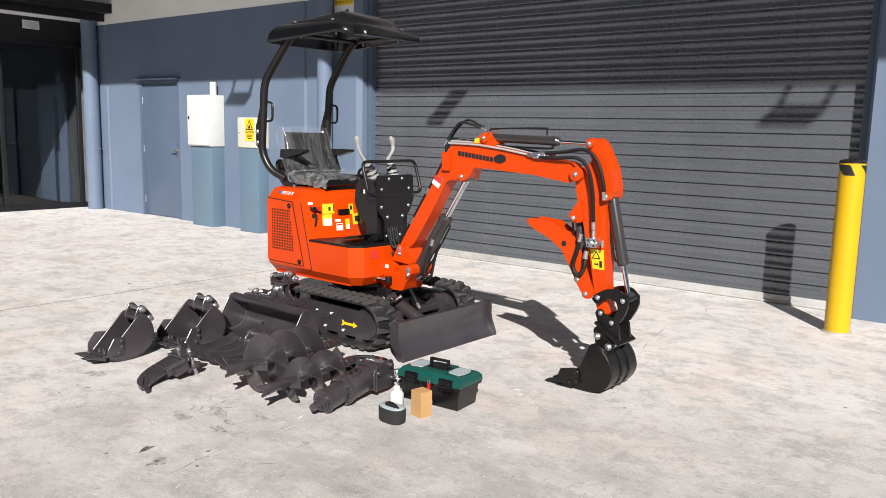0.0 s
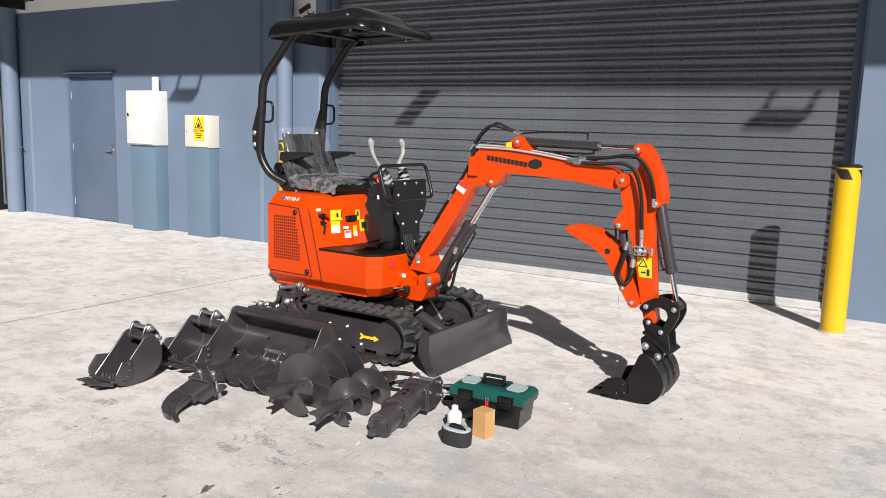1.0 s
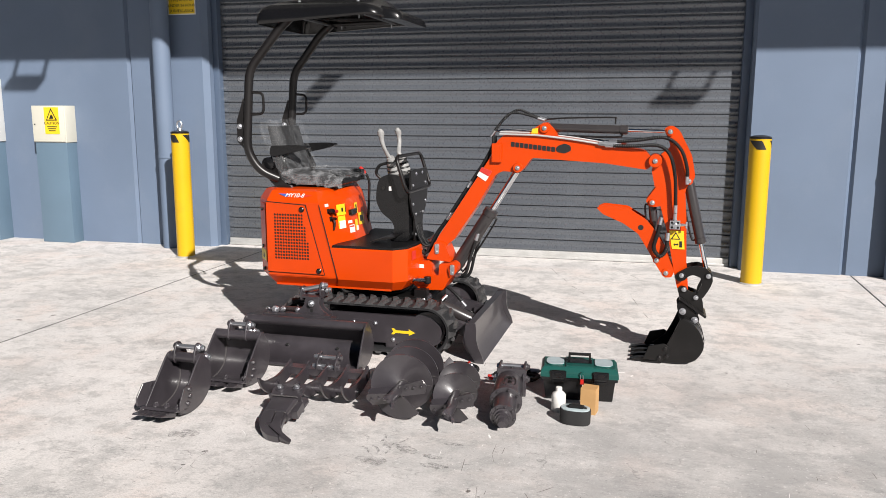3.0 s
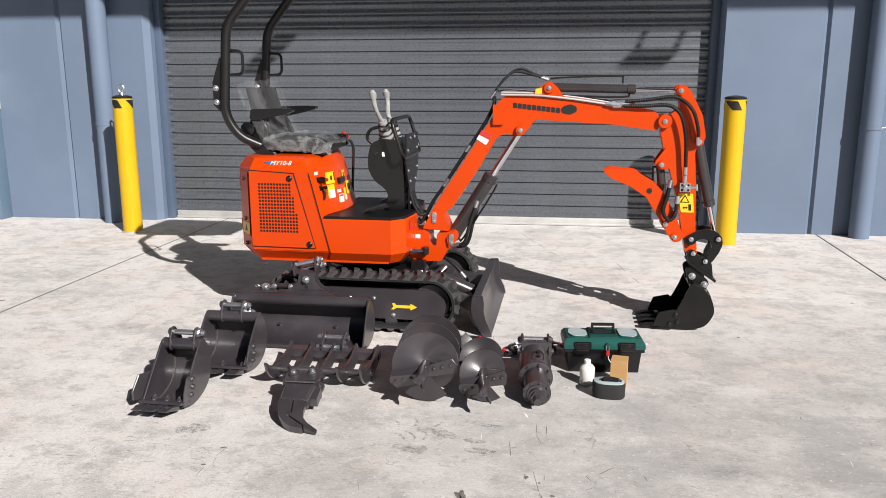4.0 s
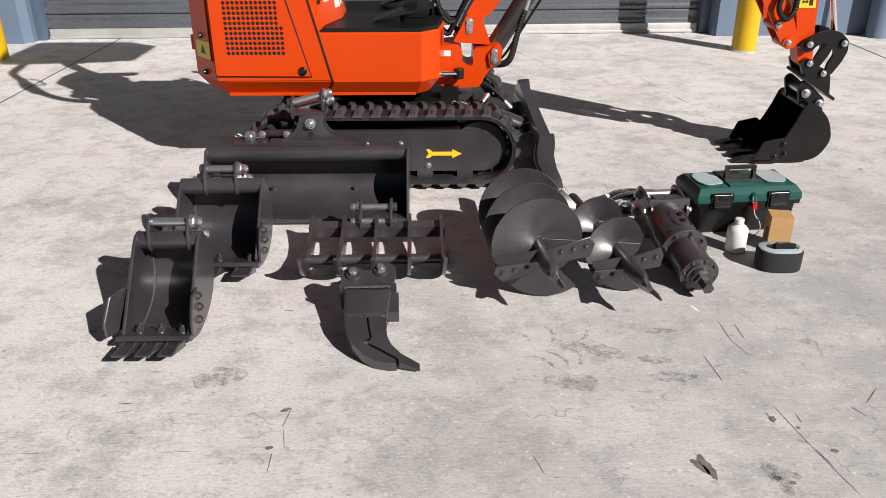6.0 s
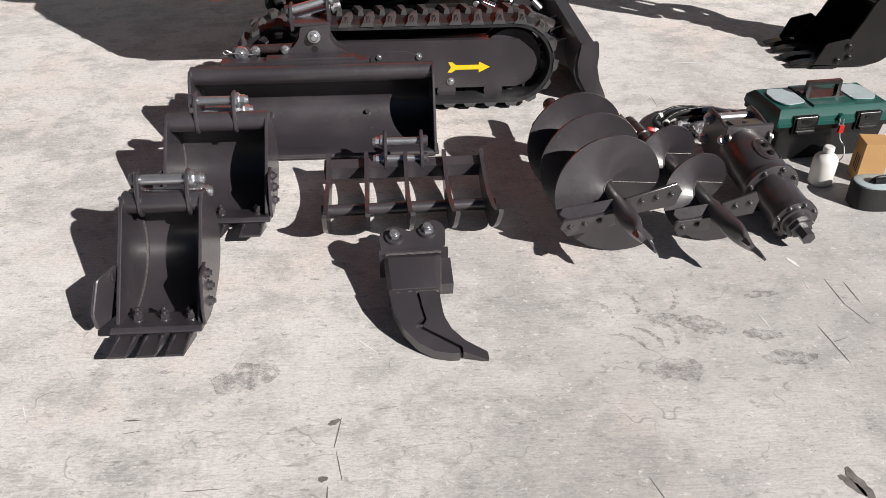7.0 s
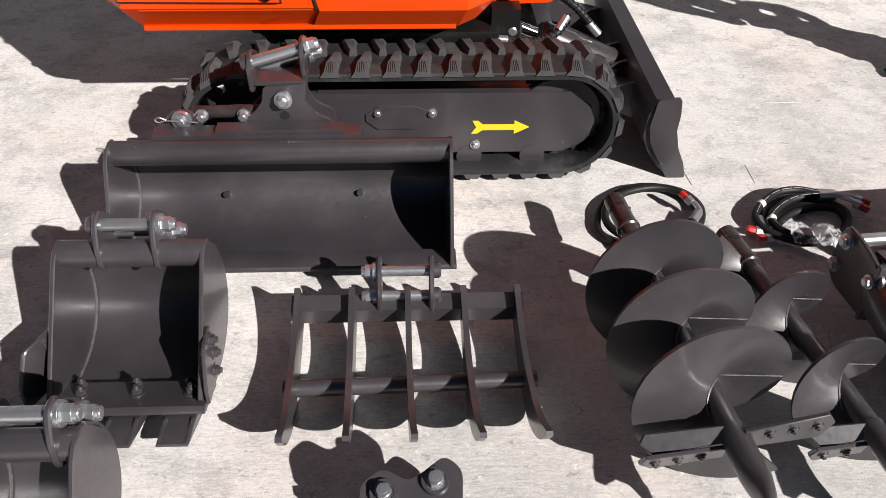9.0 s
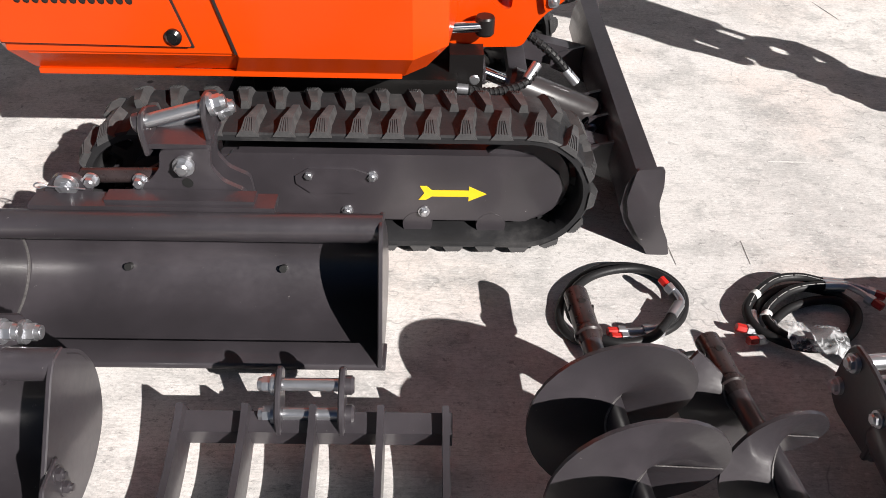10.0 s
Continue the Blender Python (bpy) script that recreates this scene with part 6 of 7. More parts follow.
LOOP = 2 * (XF - XR) + 2 * math.pi * TR
for y0, y1, near in ((3.335, 3.515, True), (4.155, 4.335, False)):
    n_ = 140
    out = []
    for i in range(n_):
        p, d = track_point(LOOP * i / n_)
        out.append([p + Vector((0, y0 + 0.004, 0)), p + Vector((0, y1 - 0.004, 0)), p - d * 0.004 + Vector((0, y1, 0)), p - d * 0.018 + Vector((0, y1, 0)), p - d * 0.022 + Vector((0, y1 - 0.01, 0)), p - d * 0.022 + Vector((0, y0 + 0.01, 0)), p - d * 0.018 + Vector((0, y0, 0)), p - d * 0.004 + Vector((0, y0, 0))])
    bm = rings(out, loop=True)
    track = part("rubber_track", bm, RUBBER, digger, "dusty black rubber track with block lugs")
    K = 34
    sg = 1 if near else -1
    yo, yi = (y0, y1) if near else (y1, y0)
    for row in (0, 1):
        ys = [yo - sg * 0.004, yo + sg * 0.035, yo + sg * 0.088] if row == 0 else [yi + sg * 0.004, yi - sg * 0.030, yi - sg * 0.080]
        first = None
        for i in range(K):
            p, d = track_point(LOOP * (i + 0.5 * row) / K)
            t_ = Vector((d.z, 0, -d.x))
            m = Matrix(((t_.x, 0, d.x, p.x), (0, 1, 0, 0), (t_.z, 0, d.z, p.z), (0, 0, 0, 1)))
            if first is None:
                ring_ = []
                for y, h0, h1, hh, sk in zip(ys, (0.024, 0.018, 0.012), (0.015, 0.011, 0.007), (0.007, 0.019, 0.019), (0.0, 0.004, 0.015)):
                    ring_.append([(sk - h0, y, -0.006), (sk + h0, y, -0.006), (sk + h1, y, hh), (sk - h1, y, hh)])
                lug_mesh = rings(ring_)
                for k in range(5):
                    f = (k - 2) * 0.0058
                    g = 0.62
                    ribs = [[(f * c + q, ys[0] + (ys[1] - ys[0]) * e, 0.0065 + 0.0125 * e + h_) for q, h_ in ((-0.0016, -0.002), (0.0016, -0.002), (0.0009, 0.0026), (-0.0009, 0.0026))] for e, c in ((0.03, 1.0), (0.92, g))]
                    rings(ribs, lug_mesh)
                lug = part("lug", lug_mesh, LUGRUBBER, track, sharp=25)
                first = lug
            else:
                lug = first.copy()
                scene.collection.objects.link(lug)
            lug.matrix_basis = m
    bm = bmesh.new()
    for i in range(K * 1):
        s0 = LOOP * i / K
        p, d = track_point(s0, TR)
        t_ = Vector((d.z, 0, -d.x))
        c = p - d * 0.024 + Vector((0, (y0 + y1) / 2, 0))
        rings([[c + t_ * a - d * 0.0 + Vector((0, b, 0)) for a, b in ((-0.012, -0.02), (0.012, -0.02), (0.012, 0.02), (-0.012, 0.02))], [c - d * 0.02 + t_ * a + Vector((0, b, 0)) for a, b in ((-0.006, -0.014), (0.006, -0.014), (0.006, 0.014), (-0.006, 0.014))]], bm)
    tagged(part("guide_teeth", bm, RUBBER, track), kind="stuff")
    ym = (y0 + y1) / 2
    # side frame with its cover plate
    ya, yb = (y0 + 0.041, y0 + 0.053) if near else (y1 - 0.053, y1 - 0.041)
    plate = [(-3.99, 0.252), (-3.335, 0.252), (-3.275, 0.205), (-3.262, 0.17), (-3.275, 0.12), (-3.34, 0.075), (-3.98, 0.075), (-4.06, 0.11), (-4.07, 0.19)]
    fr = part("track_frame", soften(prism(plate, ya, yb), 0.003, 1, 40), BLACKSTEEL, digger, "black steel track side frame")
    part("frame_beam", box((-4.02, ym - 0.045, 0.10), (-3.36, ym + 0.045, 0.245), 0.006), BLACKSTEEL, fr)
    part("frame_flange", box((-3.98, min(ya + 0.011, ym), 0.240), (-3.345, max(yb - 0.011, ym), 0.2505)), BLACKSTEEL, fr)
    o = ya if near else yb
    dv = -1 if near else 1
    if near:
        part("arrow_sticker", prism([(-3.584, 0.171), (-3.569, 0.171), (-3.557, 0.160), (-3.474, 0.160), (-3.474, 0.171), (-3.434, 0.151), (-3.474, 0.131), (-3.474, 0.143), (-3.557, 0.143), (-3.571, 0.133), (-3.587, 0.133), (-3.574, 0.152)], o - 0.0015, o - 0.0003), STICKER_Y, fr, "yellow arrow sticker")
        octo = [(-3.83, 0.215), (-3.73, 0.215), (-3.68, 0.195), (-3.68, 0.185), (-3.73, 0.15), (-3.83, 0.15), (-3.86, 0.175), (-3.86, 0.195)]
        part("access_cover", soften(prism(octo, o - 0.004, o - 0.0002), 0.001, 1), BLACKSTEEL, fr)
    for x, z in ((-3.83, 0.197), (-3.69, 0.195), (-3.575, 0.10), (-3.75, 0.10)):
        part("bolt", bolt(bmesh.new(), (x, o + dv * 0.001, z), (0, dv, 0), 0.010, 0.009), ZINC, fr)
    for x in (-3.95, -3.77, -3.59, -3.42):
        part("roller", turned((x, ym - 0.05, 0.062), (x, ym + 0.05, 0.062), [(0, 0.034), (0.2, 0.036), (0.3, 0.026), (0.7, 0.026), (0.8, 0.036), (1, 0.034)], 20), BLACKSTEEL, fr)
    idler = part("idler", turned((XF, ym - 0.04, ZT), (XF, ym + 0.04, ZT), [(0, 0.06), (0.05, 0.108), (0.3, 0.112), (0.5, 0.095), (0.7, 0.112), (0.95, 0.108), (1, 0.06)], 32), BLACKSTEEL, digger, "front idler wheel")
    gear = []
    for i in range(11):
        for f, r in ((0.0, 0.086), (0.25, 0.088), (0.36, 0.117), (0.64, 0.117), (0.75, 0.088)):
            a = 2 * math.pi * (i + f) / 11
            gear.append((XR + r * math.cos(a), ZT + r * math.sin(a)))
    spr = prism(gear, ym - 0.018, ym + 0.018)
    sprocket = part("sprocket", spr, BLACKSTEEL, digger, "rear drive sprocket")
    part("hub", turned((XR, ym + dv * 0.01, ZT), (XR, ym + dv * 0.075, ZT), [(0, 0.06), (0.5, 0.06), (0.55, 0.035), (1, 0.03)], 20), BLACKSTEEL, sprocket)
bm = box((-4.05, 3.50, 0.14), (-3.45, 4.17, 0.27), 0.012)
box((-3.98, 3.60, 0.27), (-3.50, 4.07, 0.315), 0.01, bm)
part("lower_frame", bm, DIGBLACK, digger, "black lower frame")
part("slew_ring", turned((-3.84, YC, 0.31), (-3.84, YC, 0.362), [(0, 0.24), (0.3, 0.24), (0.32, 0.21), (1, 0.21)], 40), SATIN, digger)
part("tow_bracket", soften(prism([(-3.52, 0.27), (-3.52, 0.36), (-3.44, 0.36), (-3.44, 0.25)], 3.64, 3.70), 0.008), SATIN, digger)

# dozer blade with arms and cylinder
BL = [(-3.112, 0.232), (-3.066, 0.236), (-3.074, 0.20), (-3.079, 0.15), (-3.068, 0.09), (-3.035, 0.035), (-3.005, 0.0), (-3.045, 0.0), (-3.085, 0.04), (-3.115, 0.085), (-3.132, 0.13), (-3.128, 0.19)]
blade = part("dozer_blade", soften(prism(BL, 3.36, 4.31), 0.003, 1, 50), BLACKSTEEL, digger, "black curved dozer blade lowered to the ground")
for y in (3.351, 4.308):
    part("blade_end", soften(prism(rounded([(-3.112, 0.238), (-3.052, 0.242), (-3.046, 0.195), (-3.048, 0.150), (-3.034, 0.095), (-3.010, 0.045), (-2.998, 0.0), (-3.05, 0.0), (-3.112, 0.11), (-3.122, 0.16)], 0.008), y, y + 0.011), 0.002, 1, 50), BLACKSTEEL, blade)
for y in (3.58, 4.09):
    part("blade_arm", soften(prism([(-3.60, 0.16), (-3.60, 0.225), (-3.40, 0.235), (-3.11, 0.165), (-3.11, 0.10), (-3.40, 0.17)], y - 0.025, y + 0.025), 0.004, 1), BLACKSTEEL, blade)
    part("blade_rib", prism([(-3.11, 0.20), (-3.11, 0.08), (-3.22, 0.13), (-3.22, 0.17)], y - 0.05, y - 0.04), BLACKSTEEL, blade)
part("cross_tube", box((-3.36, 3.56, 0.18), (-3.31, 4.11, 0.225), 0.004), BLACKSTEEL, blade)
a, b = Vector((-3.46, 3.70, 0.295)), Vector((-3.145, 3.705, 0.165))
bc = part("blade_cylinder", turned(a.lerp(b, 0.26), b, [(0, 0.034), (0.04, 0.042), (0.93, 0.042), (1, 0.034)], 24), CYLGREY, digger, "dark grey blade cylinder")
part("ram_rod", rod(a, a.lerp(b, 0.3), 0.016, seg=14), CHROME, bc)
part("cylinder_eye", turned(a + Vector((0, -0.04, 0)), a + Vector((0, 0.04, 0)), [(0, 0.03), (1, 0.03)], 18), BLACKSTEEL, bc)
part("pin", bolt(bmesh.new(), a + Vector((0, -0.045, 0)), (0, -1, 0), 0.017, 0.014), ZINC, bc)
part("pin", bolt(bmesh.new(), b + Vector((-0.015, -0.05, 0.0)), (0, -1, 0), 0.014, 0.012), ZINC, bc)
for y in (3.645, 3.765):
    part("blade_lug", prism([(-3.10, 0.21), (-3.10, 0.11), (-3.17, 0.14), (-3.17, 0.19)], y, y + 0.012), BLACKSTEEL, blade)
hose([(-3.52, 3.62, 0.285), (-3.42, 3.62, 0.275), (-3.34, 3.63, 0.295), (-3.31, 3.66, 0.33)], 0.010, guard=True)
hose([(-3.50, 3.80, 0.36), (-3.38, 3.79, 0.37), (-3.28, 3.74, 0.33), (-3.20, 3.72, 0.25)], 0.010, guard=True)

# ---------------------------------------------------------------- attachments laid out on the concrete
floor_place = lambda a, b, c: Vector((c, a, b))

# narrow trenching bucket
b1 = thing("trenching_bucket", (-4.32, 2.25, 0), "narrow black three-toothed trenching bucket with zinc hitch pins", "bucket", "digging buckets")
prof = [(2.352, 0.252), (2.386, 0.205), (2.399, 0.13), (2.372, 0.068), (2.305, 0.026), (2.205, 0.010), (2.118, 0.030)]
bucket_shell(b1, prof, [(2.100, 0.056), (2.285, 0.252), (2.308, 0.268), (2.346, 0.268)], -4.428, -4.236, floor_place, (2.326, 0.244, 0.026), 0.052, (-4.394, -4.333, -4.272), 0.085, 0.042, True)
ear = [(2.306, 0.212), (2.294, 0.232), (2.300, 0.272), (2.316, 0.304), (2.330, 0.321), (2.356, 0.319), (2.412, 0.252), (2.416, 0.222), (2.392, 0.206), (2.360, 0.222)]
hitch_ears(b1, floor_place, ((2.342, 0.295), (2.392, 0.232)), (-4.380, -4.276), ear)

# wider digging bucket
b2 = thing("digging_bucket", (-4.275, 2.68, 0), "black toothed digging bucket with side cutters and zinc pins", "bucket", "digging buckets")
prof = [(2.795, 0.245), (2.836, 0.195), (2.853, 0.128), (2.826, 0.055), (2.755, 0.014), (2.665, 0.008), (2.580, 0.028)]
bucket_shell(b2, prof, [(2.550, 0.066), (2.735, 0.250), (2.758, 0.266), (2.795, 0.262)], -4.425, -4.138, floor_place, (2.772, 0.243, 0.027), 0.052, (-4.385, -4.280, -4.177), 0.070, 0.058, True)
ear = [(2.752, 0.212), (2.740, 0.232), (2.746, 0.272), (2.762, 0.304), (2.778, 0.324), (2.804, 0.324), (2.860, 0.268), (2.862, 0.238), (2.838, 0.222), (2.806, 0.230)]
hitch_ears(b2, floor_place, ((2.789, 0.299), (2.838, 0.247)), (-4.332, -4.236), ear)

# wide tilting mud bucket
b3 = thing("mud_bucket", (-4.04, 3.10, 0), "wide smooth-lipped black mud bucket with a tilting hitch", "bucket", "digging buckets")
prof = [(3.166, 0.238), (3.205, 0.188), (3.232, 0.120), (3.216, 0.062), (3.155, 0.020), (3.065, 0.008), (2.985, 0.010)]
bucket_shell(b3, prof, [(2.960, 0.030), (3.085, 0.240), (3.108, 0.262), (3.160, 0.262)], -4.432, -3.648, floor_place, (3.138, 0.236, 0.029), 0.022)
for x in (-4.206, -3.874):
    part("drain_hole", turned((x, 3.218, 0.061), (x, 3.203, 0.069), [(0, 0.008), (1, 0.008)], 18), INK, b3)
part("hitch_flange", soften(box((-4.335, 3.150, 0.258), (-3.86, 3.198, 0.272)), 0.003), BLACKSTEEL, b3)
part("hitch_rail", soften(box((-4.19, 3.160, 0.272), (-3.90, 3.196, 0.280)), 0.002), BLACKSTEEL, b3)
for y, low in ((3.200, 0.215), (3.252, 0.130)):
    part("pivot_plate", soften(prism(rounded([(-4.165, low), (-4.150, 0.276), (-4.105, 0.300), (-4.082, 0.330), (-4.075, 0.368), (-3.978, 0.374), (-3.984, 0.330), (-3.965, 0.298), (-3.925, 0.276), (-3.915, low)], 0.010), y, y + 0.012), 0.002, 1, 50), BLACKSTEEL, b3)
part("ram_lug", soften(prism(rounded([(-4.325, 0.268), (-4.292, 0.307), (-4.252, 0.307), (-4.222, 0.268)], 0.012), 3.200, 3.212), 0.002, 1, 50), BLACKSTEEL, b3)
part("pivot_bolt", bolt(rod((-4.032, 3.190, 0.339), (-4.032, 3.203, 0.339), 0.019, seg=20), (-4.032, 3.191, 0.339), (0, -1, 0), 0.0155, 0.014), ZINC, b3)
part("pivot_hole", turned((-4.034, 3.1998, 0.295), (-4.034, 3.1985, 0.295), [(0, 0.011), (1, 0.011)], 16), INK, b3)
part("ram_washer", bolt(turned((-4.272, 3.200, 0.287), (-4.272, 3.191, 0.287), [(0, 0.023), (1, 0.022)], 22), (-4.272, 3.193, 0.287), (0, -1, 0), 0.011, 0.008), ZINC, b3)
part("split_pin", pipe([(-4.302, 3.183, 0.295), (-4.317, 3.181, 0.303), (-4.327, 3.181, 0.296), (-4.317, 3.182, 0.289), (-4.302, 3.183, 0.293), (-4.232, 3.186, 0.286)], 0.0016, 6, 4), ZINC, b3)
tr = part("tilt_ram", rod((-4.252, 3.233, 0.286), (-4.082, 3.233, 0.290), 0.0155, seg=18), REDBLACK, b3, "dark red tilt stop bar")
for x in (-4.228, -4.132):
    part("bolt", bolt(bmesh.new(), (x, 3.214, 0.289), (0, -1, 0), 0.0115, 0.016), ZINC, tr)
part("tilt_head", soften(box((-4.108, 3.206, 0.368), (-3.978, 3.300, 0.379)), 0.003), BLACKSTEEL, b3)
tilt_place = lambda a, b, c: Vector((c, a + (c + 4.04) * 0.16, b - 0.008 + (c + 4.04) * 0.22))
hitch_ears(b3, tilt_place, ((3.238, 0.436), (3.290, 0.396)), (-4.095, -3.99), [(3.210, 0.372), (3.205, 0.432), (3.222, 0.460), (3.254, 0.460), (3.312, 0.428), (3.316, 0.394), (3.300, 0.372)], 0.0135)

# root rake
rk = thing("root_rake", (-3.75, 2.65, 0), "black five-tine root rake lying with its tips raised", "rake")
line = smooth2([(2.813, 0.085), (2.775, 0.070), (2.695, 0.050), (2.605, 0.043), (2.520, 0.056), (2.450, 0.092), (2.403, 0.138)], 5)
for k, x in enumerate((-3.982, -3.870, -3.754, -3.638, -3.526)):
    fan = 0.012
    out = []
    m_ = len(line) - 1
    for i, (a, b) in enumerate(line):
        d = Vector(line[min(i + 1, m_)]) - Vector(line[max(i - 1, 0)])
        d.normalize()
        n = Vector((d.y, -d.x))
        w = 0.038 * (1 - 0.88 * max(0, (i / m_ - 0.62) / 0.38))
        xx = x + fan * (i / m_) ** 2
        out.append([(xx + sx * 0.006, a + n.x * w * s, b + n.y * w * s) for sx, s in ((-1, -1), (1, -1), (1, 1), (-1, 1))])
    part("tine", soften(rings(out), 0.0018, 1, 50), BLACKSTEEL, rk)
bm = prism([(2.771, 0.044), (2.809, 0.054), (2.803, 0.094), (2.765, 0.084)], -3.996, -3.514, "x")
part("top_beam", soften(bm, 0.006, 3), BLACKSTEEL, rk)
part("cross_bar", rod((-3.996, 2.596, 0.040), (-3.502, 2.613, 0.036), 0.017, seg=18), BLACKSTEEL, rk)
mirror_place = lambda a, b, c: Vector((-c, a, b))
hitch_ears(rk, mirror_place, ((2.826, 0.138), (2.798, 0.094)), (3.710, 3.807), [(2.762, 0.072), (2.768, 0.120), (2.808, 0.157), (2.841, 0.171), (2.858, 0.147), (2.831, 0.114), (2.807, 0.078)], 0.0115)

# ripper lying on its side
rp = thing("ripper", (-3.74, 2.17, 0), "black single-shank ripper tooth lying on its side", "ripper")
# drawn flat, then tilted so that the point touches the ground
LAID = Matrix.Translation((-3.751, 2.304, 0.143)) @ Matrix.Rotation(radians(2.3), 4, "Z") @ Matrix.Rotation(radians(17), 4, "X") @ Matrix.Translation((3.759, -2.3355, -0.155))


def laid(name, bm, mat=BLACKSTEEL, parent=rp, label=""):
    bmesh.ops.transform(bm, matrix=LAID, verts=bm.verts)
    return part(name, bm, mat, parent, label)


for z0 in (0.138, 0.062):
    laid("hitch_plate", soften(prism(rounded([(-3.835, 2.29), (-3.838, 2.345), (-3.80, 2.37), (-3.76, 2.345), (-3.735, 2.36), (-3.70, 2.385), (-3.672, 2.36), (-3.678, 2.29)], 0.016), z0, z0 + 0.012, "z"), 0.003, 1, 50))
for x, y in ((-3.80, 2.328), (-3.718, 2.343)):
    pn = laid("hitch_pin", rod((x, y, 0.006), (x, y, 0.153), 0.013, seg=16), ZINC)
    laid("pin_boss", turned((x, y, 0.150), (x, y, 0.158), [(0, 0.024), (1, 0.022)], 20), BLACKSTEEL, pn)
    laid("lock_nut", nut(bmesh.new(), (x, y, 0.158), (0, 0, 1), 0.0135, 0.010), ZINC, pn)
laid("flange", soften(box((-3.84, 2.278, 0.058), (-3.672, 2.292, 0.150)), 0.003))
bm = rings([[(x, y, z) for x, y in inset([(-3.822, 2.168), (-3.702, 2.168), (-3.69, 2.279), (-3.828, 2.279)], d)] for z, d in ((0.082, 0.010), (0.088, 0.0), (0.134, 0.0), (0.146, 0.008), (0.150, 0.018))])
laid("socket", soften(bm, 0.006, 2, 40))
laid("socket_wing", soften(box((-3.70, 2.20, 0.080), (-3.666, 2.279, 0.122)), 0.004))
for a, b in (((-3.825, 2.276, 0.150), (-3.69, 2.276, 0.150)), ((-3.818, 2.167, 0.140), (-3.706, 2.167, 0.140)), ((-3.702, 2.17, 0.128), (-3.692, 2.276, 0.128))):
    out = [Vector(a).lerp(Vector(b), k / 12) + Vector((0, 0.0012 * (k % 2), 0.0008 * (k % 3))) for k in range(13)]
    laid("weld_seam", pipe(out, 0.0034, 6, 1), WELD)
shank = [(-3.822, 2.175), (-3.816, 2.12), (-3.797, 2.068), (-3.765, 2.026), (-3.73, 2.002), (-3.694, 1.993), (-3.672, 1.993), (-3.672, 2.022), (-3.69, 2.06), (-3.70, 2.11), (-3.704, 2.175)]
laid("shank", soften(prism(rounded(shank, 0.006, 2), 0.110, 0.131, "z"), 0.003, 1, 50))
cheek = [(-3.822, 2.175), (-3.816, 2.12), (-3.797, 2.068), (-3.765, 2.026), (-3.73, 2.002), (-3.694, 1.993), (-3.674, 1.993), (-3.674, 2.004), (-3.755, 2.062), (-3.770, 2.068), (-3.766, 2.080), (-3.747, 2.088), (-3.752, 2.115), (-3.760, 2.175)]
laid("shank_cheek", soften(prism(rounded(cheek, 0.003, 1), 0.131, 0.144, "z"), 0.0015, 1, 50))
wear = [(-3.753, 2.166), (-3.712, 2.166), (-3.703, 2.10), (-3.687, 2.058), (-3.660, 2.024), (-3.611, 1.999), (-3.611, 1.977), (-3.668, 1.995), (-3.668, 2.008), (-3.752, 2.068), (-3.741, 2.086), (-3.746, 2.115)]
bm = prism(rounded(wear, 0.002, 1), 0.118, 0.145, "z")
for v in bm.verts:
    if v.co.x > -3.65:
        v.co.z = 0.131 if v.co.z > 0.13 else 0.124
laid("point", soften(bm, 0.0015, 1, 50), BLACKSTEEL, rp, "bolted ripper point")


